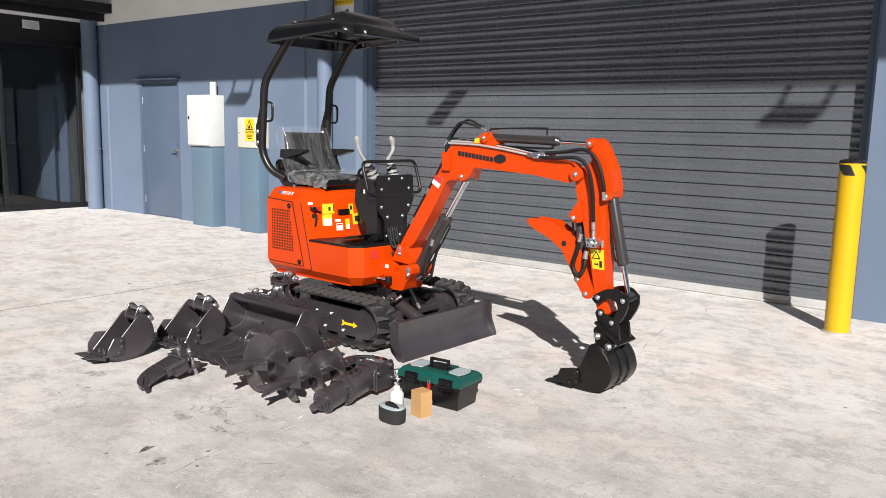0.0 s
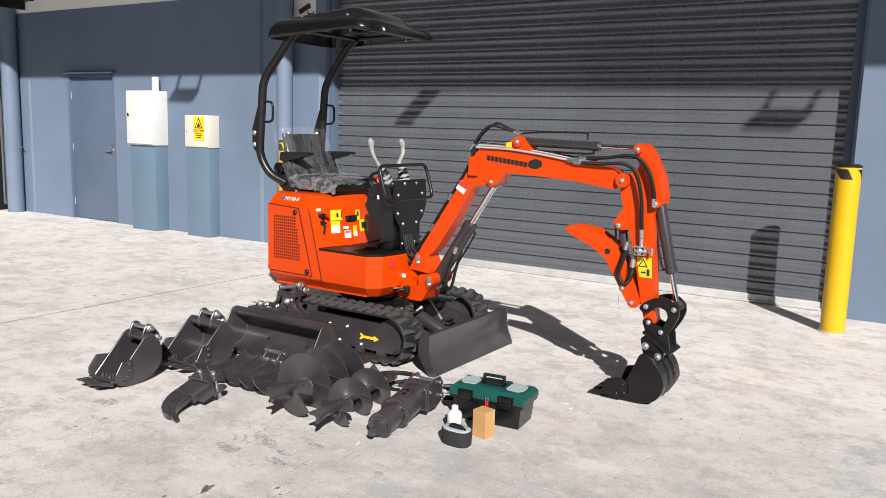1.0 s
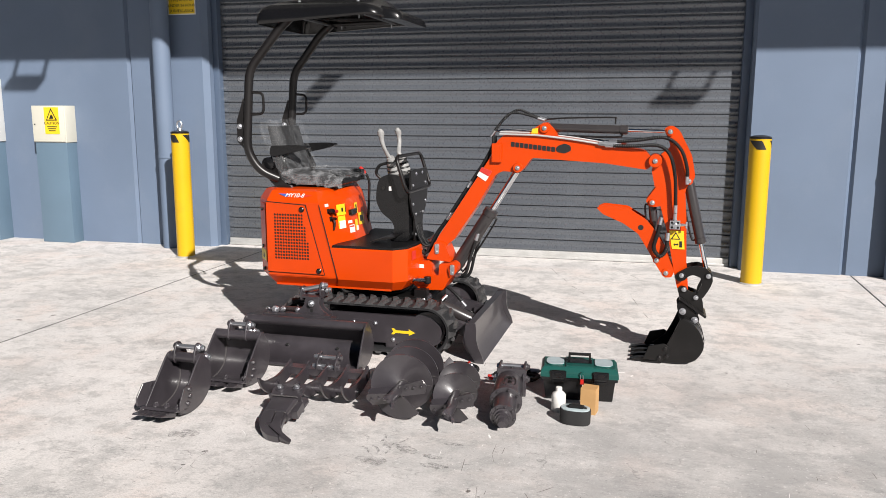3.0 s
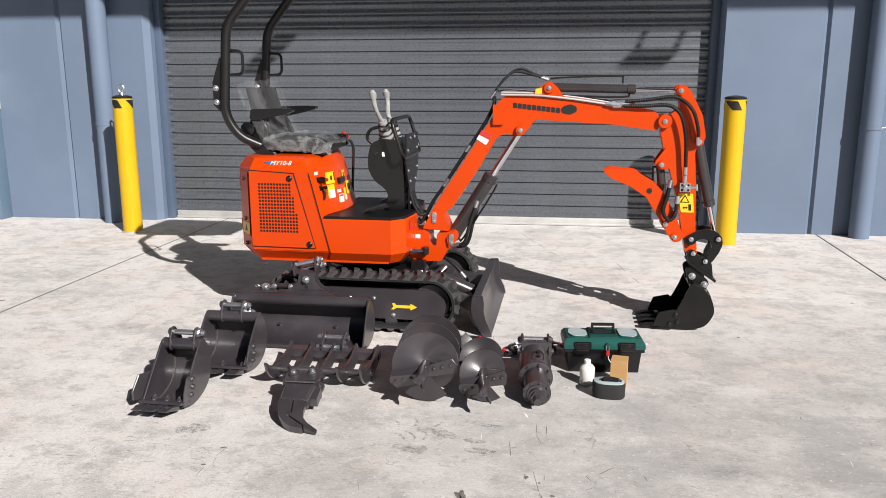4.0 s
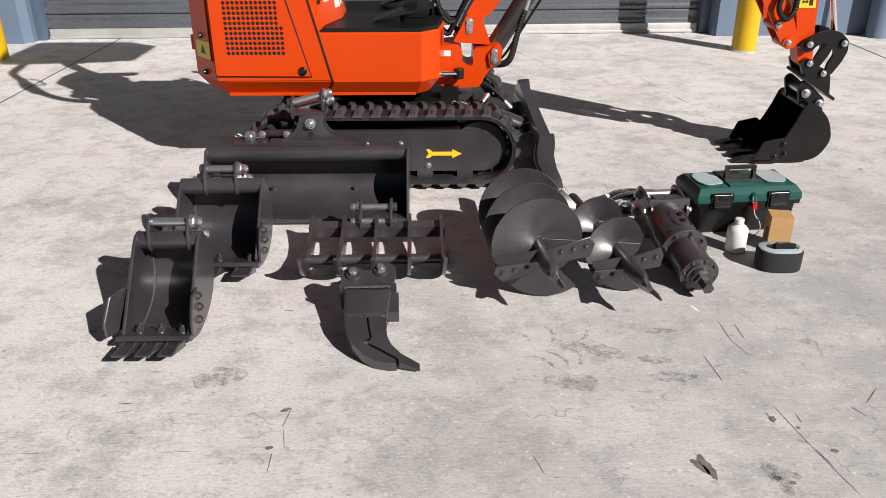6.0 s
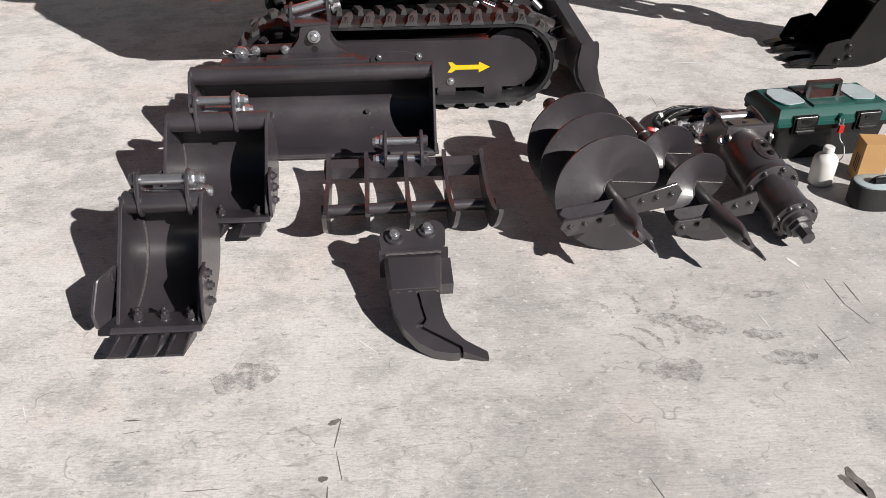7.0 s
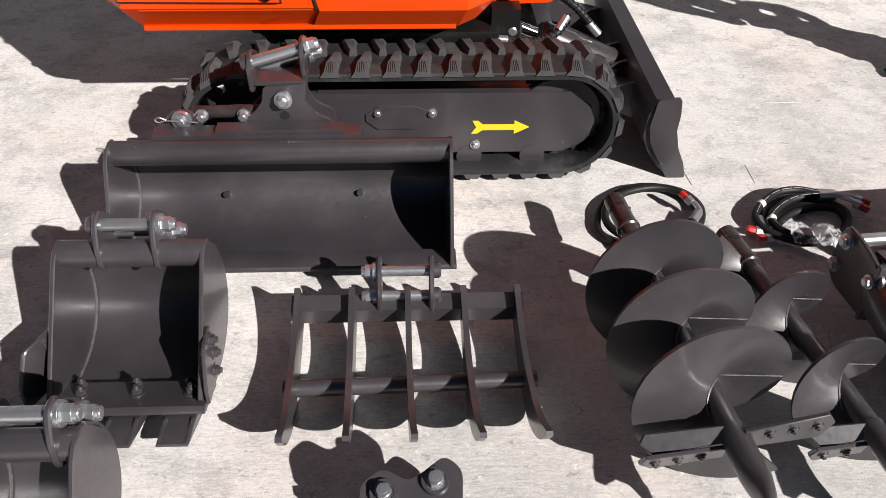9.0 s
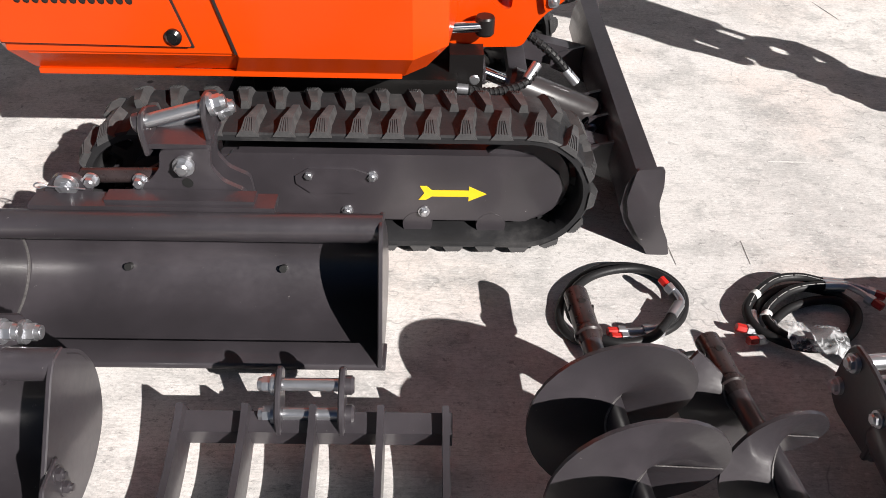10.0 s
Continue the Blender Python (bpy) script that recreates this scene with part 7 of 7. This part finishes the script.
# earth augers
def auger(name, x_at, y_tip, y_top, y0, turns, pitch, R, z_at, label, blade_y):
    g = thing(name, (x_at(y0), y0, 0), label, "auger", "augers")
    c = lambda y: Vector((x_at(y), y, z_at(y)))
    part("shaft", rod(c(y_top - 0.13), c(y_tip + 0.15), 0.0195, seg=22), BLACKSTEEL, g)
    part("socket", turned(c(y_top), c(y_top - 0.14), [(0, 0.0205), (0.01, 0.0235), (0.74, 0.0235), (0.76, 0.026), (0.80, 0.0268), (0.84, 0.026), (0.86, 0.022), (1, 0.0195)], 24), REDBLACK, g, "near-black enamelled socket with a dark red reflection in its colour")
    part("socket_bore", turned(c(y_top + 0.001), c(y_top - 0.002), [(0, 0.0155), (1, 0.0155)], 18), INK, g)
    for s in (-1, 1):
        p = c(y_top - 0.045)
        part("socket_hole", turned(p + Vector((s * 0.0228, 0, 0.004)), p + Vector((s * 0.0243, 0, 0.004)), [(0, 0.007), (1, 0.007)], 12), INK, g)
    p = c(y_top - 0.045)
    part("socket_hole", turned(p + Vector((0, 0, 0.0228)), p + Vector((0, 0, 0.0241)), [(0, 0.007), (1, 0.007)], 12), INK, g)
    n_ = int(turns * 40)
    out, rim = [], []
    for i in range(n_ + 1):
        ph = (2 * math.pi * turns + 1.9) * i / n_ - 2.35
        y = y0 + pitch * ph / (2 * math.pi)
        d = Vector((-math.cos(ph), 0, math.sin(ph)))
        rr = R
        a, b = c(y) + d * 0.016, c(y) + d * rr
        t_ = Vector((0, 0.0035, 0))
        mid = a.lerp(b, 0.5) + Vector((0, 0.004, 0))
        out.append([a - t_, mid - t_, b - t_, b + t_, mid + t_, a + t_])
    part("flight", rings(out), BLACKSTEEL, g, "black spiral flight", 50)
    part("flight_weld", pipe([c(y0 + pitch * ph / (2 * math.pi)) + Vector((-math.cos(ph), 0, math.sin(ph))) * 0.0215 + Vector((0, -0.004, 0)) for ph in (2 * math.pi * turns * i / 60 - 0.45 for i in range(61))], 0.0024, 6, 1), WELD, g)
    for k in range(int(turns)):
        ph = math.pi * 1.02 + 2 * math.pi * k
        y = y0 + pitch * ph / (2 * math.pi)
        d = Vector((-math.cos(ph), 0, math.sin(ph)))
        part("flight_weld", rod(c(y) + d * 0.021 + Vector((0, -0.004, 0)), c(y) + d * (R - 0.004) + Vector((0, -0.004, 0)), 0.0013, seg=6), WELD, g)
    outline = [(0.012, 0.026), (R * 0.95, 0.040), (R * 1.03, 0.010), (R * 0.9, -0.034), (0.012, -0.030)]
    for s, lean, name_, dz in ((1, 100, "cutting_blade", 0.0), (-1, 112, "cutting_blade", -0.028), (-1, 46, "blade_holder", 0.0)):
        bm = prism([(s * a, b if name_ == "cutting_blade" else 0.5 * b + 0.012) for a, b in outline], -0.004, 0.004, "z")
        m = Matrix.Translation(c(blade_y) + Vector((0, 0, dz))) @ Matrix.Rotation(radians(-13), 4, "Y") @ Matrix.Rotation(radians(lean), 4, "X")
        bmesh.ops.transform(bm, matrix=m, verts=bm.verts)
        bmesh.ops.recalc_face_normals(bm, faces=bm.faces)
        bl = part(name_, soften(bm, 0.0015, 1, 50), BLACKSTEEL, g, "bolted cutting blade" if name_ == "cutting_blade" else "")
        if name_ == "blade_holder":
            continue
        for f in (0.35, 0.6, 0.85) if R > 0.13 else (0.45, 0.8):
            q = m @ Vector((s * R * f, 0.008, 0.004))
            dv = (m.to_3x3() @ Vector((0, 0, 1)))
            part("bolt", bolt(bmesh.new(), q, dv, 0.007, 0.006, 0.003), BLACKSTEEL, bl)
    # pilot: a round shank that flattens, twists and ends in a fishtail
    out = []
    y_a, y_b = blade_y + 0.02, y_tip + 0.022
    for i in range(25):
        f = i / 24
        an = 0.4 + 2.0 * f ** 1.4
        w, h_ = 0.0245 + 0.006 * f * f, 0.0245 - 0.0165 * max(0.0, (f - 0.5) / 0.5)
        ux, uz = Vector((math.cos(an), 0, math.sin(an))), Vector((-math.sin(an), 0, math.cos(an)))
        p = c(y_a + (y_b - y_a) * f)
        out.append([p + ux * w * math.cos(a) + uz * h_ * math.sin(a) for a in (2 * math.pi * k / 16 for k in range(16))])
    pilot = part("pilot", rings(out), BLACKSTEEL, g, "twisted pilot point", 50)
    for s in (-1, 1):
        p, q = c(y_b + 0.004), c(y_tip - 0.006)
        prong = rings([[p + ux * s * a + uz * b for a, b in ((0.005, -0.0075), (0.031, -0.0075), (0.031, 0.0075), (0.005, 0.0075))], [q + ux * s * a + uz * b for a, b in ((0.022, -0.003), (0.034, -0.003), (0.034, 0.003), (0.022, 0.003))]])
        part("prong", prong, BLACKSTEEL, pilot)
    return g


auger("large_auger", lambda y: -3.226 - 0.085 * (y - 2.53), 2.190, 3.065, 2.440, 2.78, 0.150, 0.152, lambda y: 0.153 - 0.03 * (y - 2.55), "large black earth auger with three turns lying on the concrete", 2.368)
auger("small_auger", lambda y: -2.965 - 0.145 * (y - 2.55), 2.205, 2.978, 2.480, 2.20, 0.185, 0.108, lambda y: 0.112 - 0.02 * (y - 2.55), "small black earth auger with a hexagonal socket", 2.400)

# auger drive motor
mo = thing("auger_drive", (-2.70, 2.60, 0), "dark brown-black hydraulic auger drive lying on the concrete", "auger drive")
M0, M1 = Vector((-2.737, 2.780, 0.110)), Vector((-2.698, 2.362, 0.050))
along = lambda f: M0.lerp(M1, f)
part("motor_hood", turned(along(0.0), along(0.47), [(0, 0.050), (0.02, 0.065), (0.08, 0.072), (0.97, 0.073), (1, 0.070)], 40), BLACKSTEEL, mo)
part("flange", turned(along(0.46), along(0.51), [(0, 0.077), (0.08, 0.080), (0.92, 0.080), (1, 0.077)], 40), BLACKSTEEL, mo)
part("gearbox", turned(along(0.505), along(0.84), [(0, 0.057), (0.87, 0.058), (0.88, 0.063), (1, 0.063)], 32), BLACKSTEEL, mo)
part("end_cap", turned(along(0.838), along(0.90), [(0, 0.046), (0.35, 0.046), (0.4, 0.038), (1, 0.036)], 28), BLACKSTEEL, mo)
part("gland_nut", rod(along(0.88), along(0.93), 0.031, seg=6), BLACKSTEEL, mo)
part("output_shaft", rod(along(0.92), along(1.02), 0.019, seg=6), BLACKSTEEL, mo)
ax = (M1 - M0).normalized()
sx_, sz_ = frame_at(ax)
for i in range(8):
    a = 2 * math.pi * i / 8 + 0.2
    d = sx_ * math.cos(a) + sz_ * math.sin(a)
    part("flange_bolt", bolt(bmesh.new(), along(0.51) + d * 0.069, ax, 0.0065, 0.009), BLACKSTEEL, mo)
    part("flange_bolt", bolt(bmesh.new(), along(0.84) + d * 0.054, ax, 0.0048, 0.006), BLACKSTEEL, mo)
nrm = Vector((0.16, 0.0, 0.98))
nrm = (nrm - ax * nrm.dot(ax)).normalized()
pt = along(0.29)
side = ax.cross(nrm).normalized()


def hood_oval(r, grow):
    """A rounded outline that hugs the hood at radius r."""
    ring = []
    for i in range(28):
        a = 2 * math.pi * i / 28
        c, s = math.cos(a), math.sin(a)
        f = 0.44 * grow * math.copysign(abs(s) ** 0.7, s)
        ring.append(pt + (nrm * math.cos(f) + side * math.sin(f)) * r + ax * 0.048 * grow * math.copysign(abs(c) ** 0.8, c))
    return ring


part("port_window", rings([hood_oval(0.068, 1.0), hood_oval(0.0738, 1.0)]), INK, mo, "dark port opening")
part("port_rim", rings([hood_oval(0.071, 1.12), hood_oval(0.0755, 1.09), hood_oval(0.0755, 1.0), hood_oval(0.071, 0.99)], closed_ends=False, loop=True), BLACKSTEEL, mo)
for e in (-0.020, 0.018):
    part("port_fitting", bolt(turned(pt + nrm * 0.070 + ax * e, pt + nrm * 0.0765 + ax * e, [(0, 0.012), (1, 0.010)], 18), pt + nrm * 0.0765 + ax * e, nrm, 0.007, 0.004), SATIN, mo)
HW = Matrix.Translation((-2.733, 2.840, 0.012)) @ Matrix.Rotation(radians(5), 4, "Z")
mot_place = lambda a, b, c: HW @ Vector((c, a, b))
part("hitch_plate", plate2(rounded([(-0.085, 0.03), (-0.085, 0.175), (-0.073, 0.178), (-0.073, 0.03)], 0.003, 2), -0.075, 0.075, mot_place, 0.003), BLACKSTEEL, mo)
strap = rings([[mot_place(a, b, c) for a, b in ((-0.08, 0.176), (-0.02, 0.168), (-0.02, 0.158), (-0.08, 0.166))] for c in (-0.045, 0.05)])
part("hood_strap", soften(strap, 0.003, 1), BLACKSTEEL, mo)
part("strap_hole", turned(mot_place(-0.048, 0.1705, 0.0), mot_place(-0.047, 0.1735, 0.0), [(0, 0.009), (1, 0.009)], 14), INK, mo)
for c in (-0.070, 0.058):
    part("hitch_cheek", plate2(rounded([(-0.10, 0.035), (-0.10, 0.150), (-0.06, 0.168), (0.0, 0.180), (0.055, 0.180), (0.068, 0.150), (0.068, 0.055), (0.03, 0.03)], 0.022), c, c + 0.012, mot_place, 0.003), BLACKSTEEL, mo)
    dv = mot_place(0, 0, 1 if c > 0 else -1) - mot_place(0, 0, 0)
    for a, b, r in ((-0.07, 0.128, 0.013), (0.035, 0.151, 0.015), (0.045, 0.079, 0.014)):
        base_ = mot_place(a, b, c + 0.012 if c > 0 else c)
        part("bolt", bolt(turned(base_, base_ + dv * 0.005, [(0, r * 1.25), (1, r * 1.2)], 18), base_ + dv * 0.005, dv, r * 0.9, 0.010), ZINC if c < 0 else BLACKSTEEL, mo)
for a, b in ((0.035, 0.151), (0.045, 0.079)):
    part("hitch_pin", rod(mot_place(a, b, -0.058), mot_place(a, b, 0.058), 0.0145, seg=18), ZINC, mo, "zinc plated hitch pin")


# coiled hoses
def hose_end(parent, p, q, turn_to, cap=True):
    """A crimped end at p, coming from q, with an elbow towards turn_to and a red cap."""
    p, q, w = Vector(p), Vector(q), Vector(turn_to)
    d = (p - q).normalized()
    part("crimp", rod(p - d * 0.042, p, 0.0120, seg=14), ZINC, parent)
    e = pipe([p, p + d * 0.012, p.lerp(w, 0.5) + d * 0.012, w], 0.0070, 10, 4)
    part("elbow", e, ZINC, parent)
    o = (w - p - d * 0.012).normalized()
    part("union_nut", rod(w - o * 0.012, w + o * 0.004, 0.0118, seg=6), ZINC, parent)
    if cap:
        part("cap", turned(w + o * 0.004, w + o * 0.026, [(0, 0.009), (0.2, 0.0095), (0.9, 0.0095), (1, 0.0085)], 6), REDCAP, parent, "red plastic cap")


def lay(points, z0, z1):
    """Hose centres on the ground, rising from z0 to z1 where it crosses itself."""
    k = len(points) - 1
    return [Vector((x, y, z0 + (z1 - z0) * i / k)) for i, (x, y) in enumerate(points)]


ha = thing("hydraulic_hose", (-3.139, 3.165, 0), "black hydraulic hose coiled with red end caps", "hose", "coiled hoses")
loop_a = lay([(-3.110, 3.071), (-3.057, 3.094), (-3.020, 3.132), (-3.001, 3.199), (-3.027, 3.263), (-3.095, 3.293), (-3.168, 3.287), (-3.234, 3.237), (-3.272, 3.168), (-3.282, 3.108), (-3.258, 3.065), (-3.210, 3.044), (-3.142, 3.014), (-3.070, 3.012), (-3.018, 3.023)], 0.012, 0.011)
part("hose", pipe(loop_a, 0.0100, 12, 5), HOSE, ha)
loop_b = lay([(-3.026, 3.147), (-3.044, 3.121), (-3.070, 3.086), (-3.104, 3.053), (-3.164, 3.037), (-3.224, 3.060), (-3.259, 3.115), (-3.252, 3.180), (-3.209, 3.237), (-3.144, 3.269), (-3.074, 3.273), (-3.026, 3.237), (-3.010, 3.190), (-3.034, 3.125), (-3.074, 3.093), (-3.112, 3.087)], 0.034, 0.015)
part("hose", pipe(loop_b, 0.0100, 12, 5), HOSE, ha)
hose_end(ha, loop_b[0], loop_b[1], (-3.042, 3.189, 0.045))
hose_end(ha, loop_a[0], loop_a[1], (-3.160, 3.061, 0.020))
hose_end(ha, loop_b[-1], loop_b[-2], (-3.164, 3.079, 0.020))
hb = thing("hydraulic_hose", (-2.765, 3.140, 0), "black hydraulic hose coiled, part wrapped in clear film", "hose", "coiled hoses")
loop_c = lay([(-2.652, 3.206), (-2.708, 3.210), (-2.767, 3.197), (-2.820, 3.160), (-2.848, 3.120), (-2.833, 3.070), (-2.775, 3.042), (-2.710, 3.054), (-2.662, 3.100), (-2.642, 3.155), (-2.670, 3.200), (-2.730, 3.222), (-2.795, 3.210), (-2.845, 3.165), (-2.868, 3.120), (-2.868, 3.100)], 0.038, 0.013)
loop_d = lay([(-2.648, 3.222), (-2.690, 3.230), (-2.735, 3.246), (-2.792, 3.236), (-2.850, 3.188), (-2.882, 3.140), (-2.874, 3.090), (-2.827, 3.050), (-2.767, 3.036), (-2.702, 3.060), (-2.654, 3.120), (-2.656, 3.175), (-2.710, 3.185), (-2.780, 3.160), (-2.836, 3.110), (-2.852, 3.078)], 0.032, 0.012)
for pts in (loop_c, loop_d):
    h_ = part("hose", pipe(pts, 0.0100, 12, 5), HOSE, hb)
    fine = curve_points(pts[:6], 7)
    for k in range(3, len(fine) - 2):
        p, d = fine[k], (fine[k + 1] - fine[k - 1]).normalized()
        if k % 4:
            part("print_bar", rod(p - d * 0.007 + Vector((0, -0.0040, 0.0093)), p + d * 0.005 + Vector((0, -0.0040, 0.0093)), 0.0009, seg=6), GREYGRIP, h_)
    p, d = pts[4], (pts[4] - pts[3]).normalized()
    part("tape_band", rod(p - d * 0.008, p + d * 0.008, 0.0110, seg=14), STICKER_W, h_, "white tape band")
hose_end(hb, loop_c[0], loop_c[1], (-2.610, 3.160, 0.040))
hose_end(hb, loop_d[0], loop_d[1], (-2.590, 3.196, 0.030))
hose_end(hb, loop_c[-1], loop_c[-2], (-2.892, 3.090, 0.018))
hose_end(hb, loop_d[-1], loop_d[-2], (-2.880, 3.060, 0.018))
rows = [[(-2.830 + 0.118 * u, 3.110 - 0.085 * v - 0.020 * u, 0.016 + 0.042 * math.sin(math.pi * (0.12 + 0.76 * v))) for u in (0, 0.35, 0.7, 1)] for v in (0, 0.33, 0.66, 1)]
part("hose_film", film_sheet(rows, 21), PACKFILM, hb, "clear film wrap", 80)

# toolbox
tb = thing("toolbox", (-2.41, 2.975, 0), "dark green and black plastic toolbox with two latches", "toolbox")
TB = Matrix.Translation((-2.403, 2.985, 0)) @ Matrix.Rotation(radians(6), 4, "Z")


def tpart(name, bm, mat, parent=tb, label=""):
    bmesh.ops.transform(bm, matrix=TB, verts=bm.verts)
    return part(name, bm, mat, parent, label)


base = rings([[(sx * w, sy * d, z) for sx, sy in ((-1, -1), (1, -1), (1, 1), (-1, 1))] for z, w, d in ((0.0, 0.168, 0.083), (0.004, 0.172, 0.087), (0.105, 0.182, 0.095), (0.125, 0.184, 0.097))])
tpart("base", soften(base, 0.008, 3, 40), PLASTIC, tb, "black toolbox base")
tpart("base_rim", soften(box((-0.196, -0.106, 0.112), (0.196, 0.106, 0.128)), 0.004), PLASTIC)
lid = rings([[(sx * w, sy * d, z) for sx, sy in ((-1, -1), (1, -1), (1, 1), (-1, 1))] for z, w, d in ((0.128, 0.199, 0.107), (0.136, 0.200, 0.108), (0.156, 0.198, 0.105), (0.174, 0.186, 0.086), (0.177, 0.182, 0.082))])
lid_o = tpart("lid", soften(lid, 0.007, 3, 25), GREEN, tb, "dark green lid")
tpart("lid_ridge", soften(box((-0.070, -0.078, 0.1755), (0.070, 0.078, 0.1835)), 0.004), GREEN, lid_o)
for y in (-0.1095, 0.1005):
    tpart("lid_rib", soften(box((-0.196, y, 0.128), (0.196, y + 0.009, 0.141)), 0.003), GREEN, lid_o)
for s in (-1, 1):
    plan = rounded([(s * 0.080, -0.050), (s * 0.150, -0.062), (s * 0.172, -0.030), (s * 0.172, 0.036), (s * 0.150, 0.066), (s * 0.080, 0.058)][::s], 0.018, 5)
    tpart("lid_compartment", soften(prism(plan, 0.1765, 0.1835, "z"), 0.003, 2), CLEARLID, lid_o, "milky clear compartment")
    tpart("compartment_rim", rings([[(x * k + s * 0.128 * (1 - k), y * k, z) for x, y in plan] for k, z in ((1.07, 0.176), (1.06, 0.181), (1.015, 0.181), (1.005, 0.176))], closed_ends=False, loop=True), GREEN, lid_o)
    la = tpart("latch", soften(prism(rounded([(-0.114, 0.104), (-0.121, 0.110), (-0.121, 0.132), (-0.116, 0.162), (-0.104, 0.166), (-0.104, 0.104)], 0.004), s * 0.108 - 0.034, s * 0.108 + 0.034, "x"), 0.003, 2), PLASTIC, tb, "black latch")
    tpart("latch_grip", soften(box((s * 0.108 - 0.030, -0.126, 0.108), (s * 0.108 + 0.030, -0.119, 0.116)), 0.002), PLASTIC, la)
    tpart("latch_groove", box((s * 0.108 - 0.027, -0.1222, 0.1225), (s * 0.108 + 0.027, -0.1195, 0.1265)), INK, la)
    for e in (-0.038, 0.038):
        tpart("latch_cheek", soften(box((s * 0.108 + e - 0.003, -0.114, 0.102), (s * 0.108 + e + 0.003, -0.100, 0.162)), 0.0015), PLASTIC, la)
    tpart("latch_badge", rings([[(s * 0.108 + 0.018 * math.cos(a) * k, y, 0.147 + 0.008 * math.sin(a) * k) for a in (2 * math.pi * i / 18 for i in range(18))] for y, k in ((-0.1165, 1.0), (-0.1215, 0.95))]), SATIN, la)
hd = rings([[(x, y, z) for x, z in ((-0.060, 0.180), (-0.058, 0.230), (0.058, 0.230), (0.060, 0.180), (0.048, 0.180), (0.047, 0.219), (-0.047, 0.219), (-0.048, 0.180))] for y in (-0.010, 0.008)])
tpart("handle", soften(hd, 0.004, 2, 30), PLASTIC, tb, "black carry handle")
tpart("handle_recess", soften(box((-0.066, -0.030, 0.1825), (0.066, 0.030, 0.1865)), 0.002), PLASTIC)
tpart("hasp", turned((0.012, -0.102, 0.148), (0.012, -0.118, 0.148), [(0, 0.014), (1, 0.012)], 14), GREEN)
tpart("padlock_shackle", pipe([(0.006, -0.116, 0.150), (0.006, -0.120, 0.128), (0.018, -0.121, 0.126), (0.018, -0.117, 0.148)], 0.0022, 6, 3), ZINC)
tpart("security_seal", soften(box((0.006, -0.126, 0.102), (0.022, -0.118, 0.128)), 0.003), REDCAP, tb, "red seal")
tpart("seal_cable", pipe([(0.014, -0.122, 0.102), (0.02, -0.125, 0.08), (0.038, -0.130, 0.055), (0.042, -0.135, 0.025), (0.02, -0.14, 0.006), (0.0, -0.13, 0.012)], 0.0018, 6, 5), STICKER_W)

# small service parts
bo = thing("plastic_bottle", (-2.478, 2.733, 0), "small white plastic bottle with a rounded shoulder", "bottle")
part("body", turned((-2.478, 2.733, 0.0), (-2.478, 2.733, 0.106), [(0, 0.032), (0.03, 0.035), (0.72, 0.036), (0.82, 0.034), (0.90, 0.027), (0.95, 0.018), (1, 0.014)], 32), WHITEPLASTIC, bo, sharp=60)
part("screw_cap", turned((-2.478, 2.733, 0.104), (-2.478, 2.733, 0.124), [(0, 0.014), (0.1, 0.0165), (0.9, 0.016), (1, 0.013)], 24), WHITEPLASTIC, bo, "white screw cap")
ca = thing("cardboard_box", (-2.34, 2.735, 0), "small upright brown cardboard carton, closed", "box")
CB = Matrix.Translation((-2.3265, 2.753, 0)) @ Matrix.Rotation(radians(-8.7), 4, "Z")
bm = soften(box((-0.038, -0.036, 0), (0.038, 0.036, 0.130)), 0.0015, 1)
bmesh.ops.transform(bm, matrix=CB, verts=bm.verts)
part("carton", bm, CARDBOARD, ca)
for a, z in ((-0.0365, 0.0005), (0.0, 0.0365)):
    bm = box((-0.0375, a + 0.0004, 0.1302), (0.0375, z, 0.1318))
    bmesh.ops.transform(bm, matrix=CB, verts=bm.verts)
    part("flap", bm, CARDBOARD, ca)
for k in range(3):
    bm = box((-0.0385, -0.02 + 0.012 * k, 0.03), (-0.0381, -0.014 + 0.012 * k, 0.085))
    bmesh.ops.transform(bm, matrix=CB, verts=bm.verts)
    part("print_bar", bm, INK, ca)
fi = thing("air_filter", (-2.39, 2.61, 0), "oval black foam air filter with a pale grey top", "filter")


def oval(a, b, z, n_=36, e=2.6):
    out = []
    for i in range(n_):
        t = 2 * math.pi * i / n_
        c, s = math.cos(t), math.sin(t)
        out.append((-2.381 + a * math.copysign(abs(c) ** (2 / e), c), 2.597 + b * math.copysign(abs(s) ** (2 / e), s) - 0.13 * a * c * 0.3, z))
    return out


part("foam", rings([oval(0.070, 0.046, 0.0), oval(0.074, 0.050, 0.006), oval(0.075, 0.051, 0.066), oval(0.073, 0.049, 0.072)]), FOAM, fi)
part("top_plate", rings([oval(0.070, 0.046, 0.070), oval(0.070, 0.046, 0.076), oval(0.066, 0.042, 0.078)]), CLEARLID, fi, "pale grey end plate")
part("carry_strap", pipe([(-2.415, 2.587, 0.078), (-2.405, 2.587, 0.090), (-2.385, 2.590, 0.094), (-2.350, 2.587, 0.090), (-2.325, 2.582, 0.080)], 0.0055, 8, 5), INK, fi)
part("strap_clip", soften(box((-2.408, 2.575, 0.080), (-2.340, 2.585, 0.096)), 0.003), PLASTIC, fi)
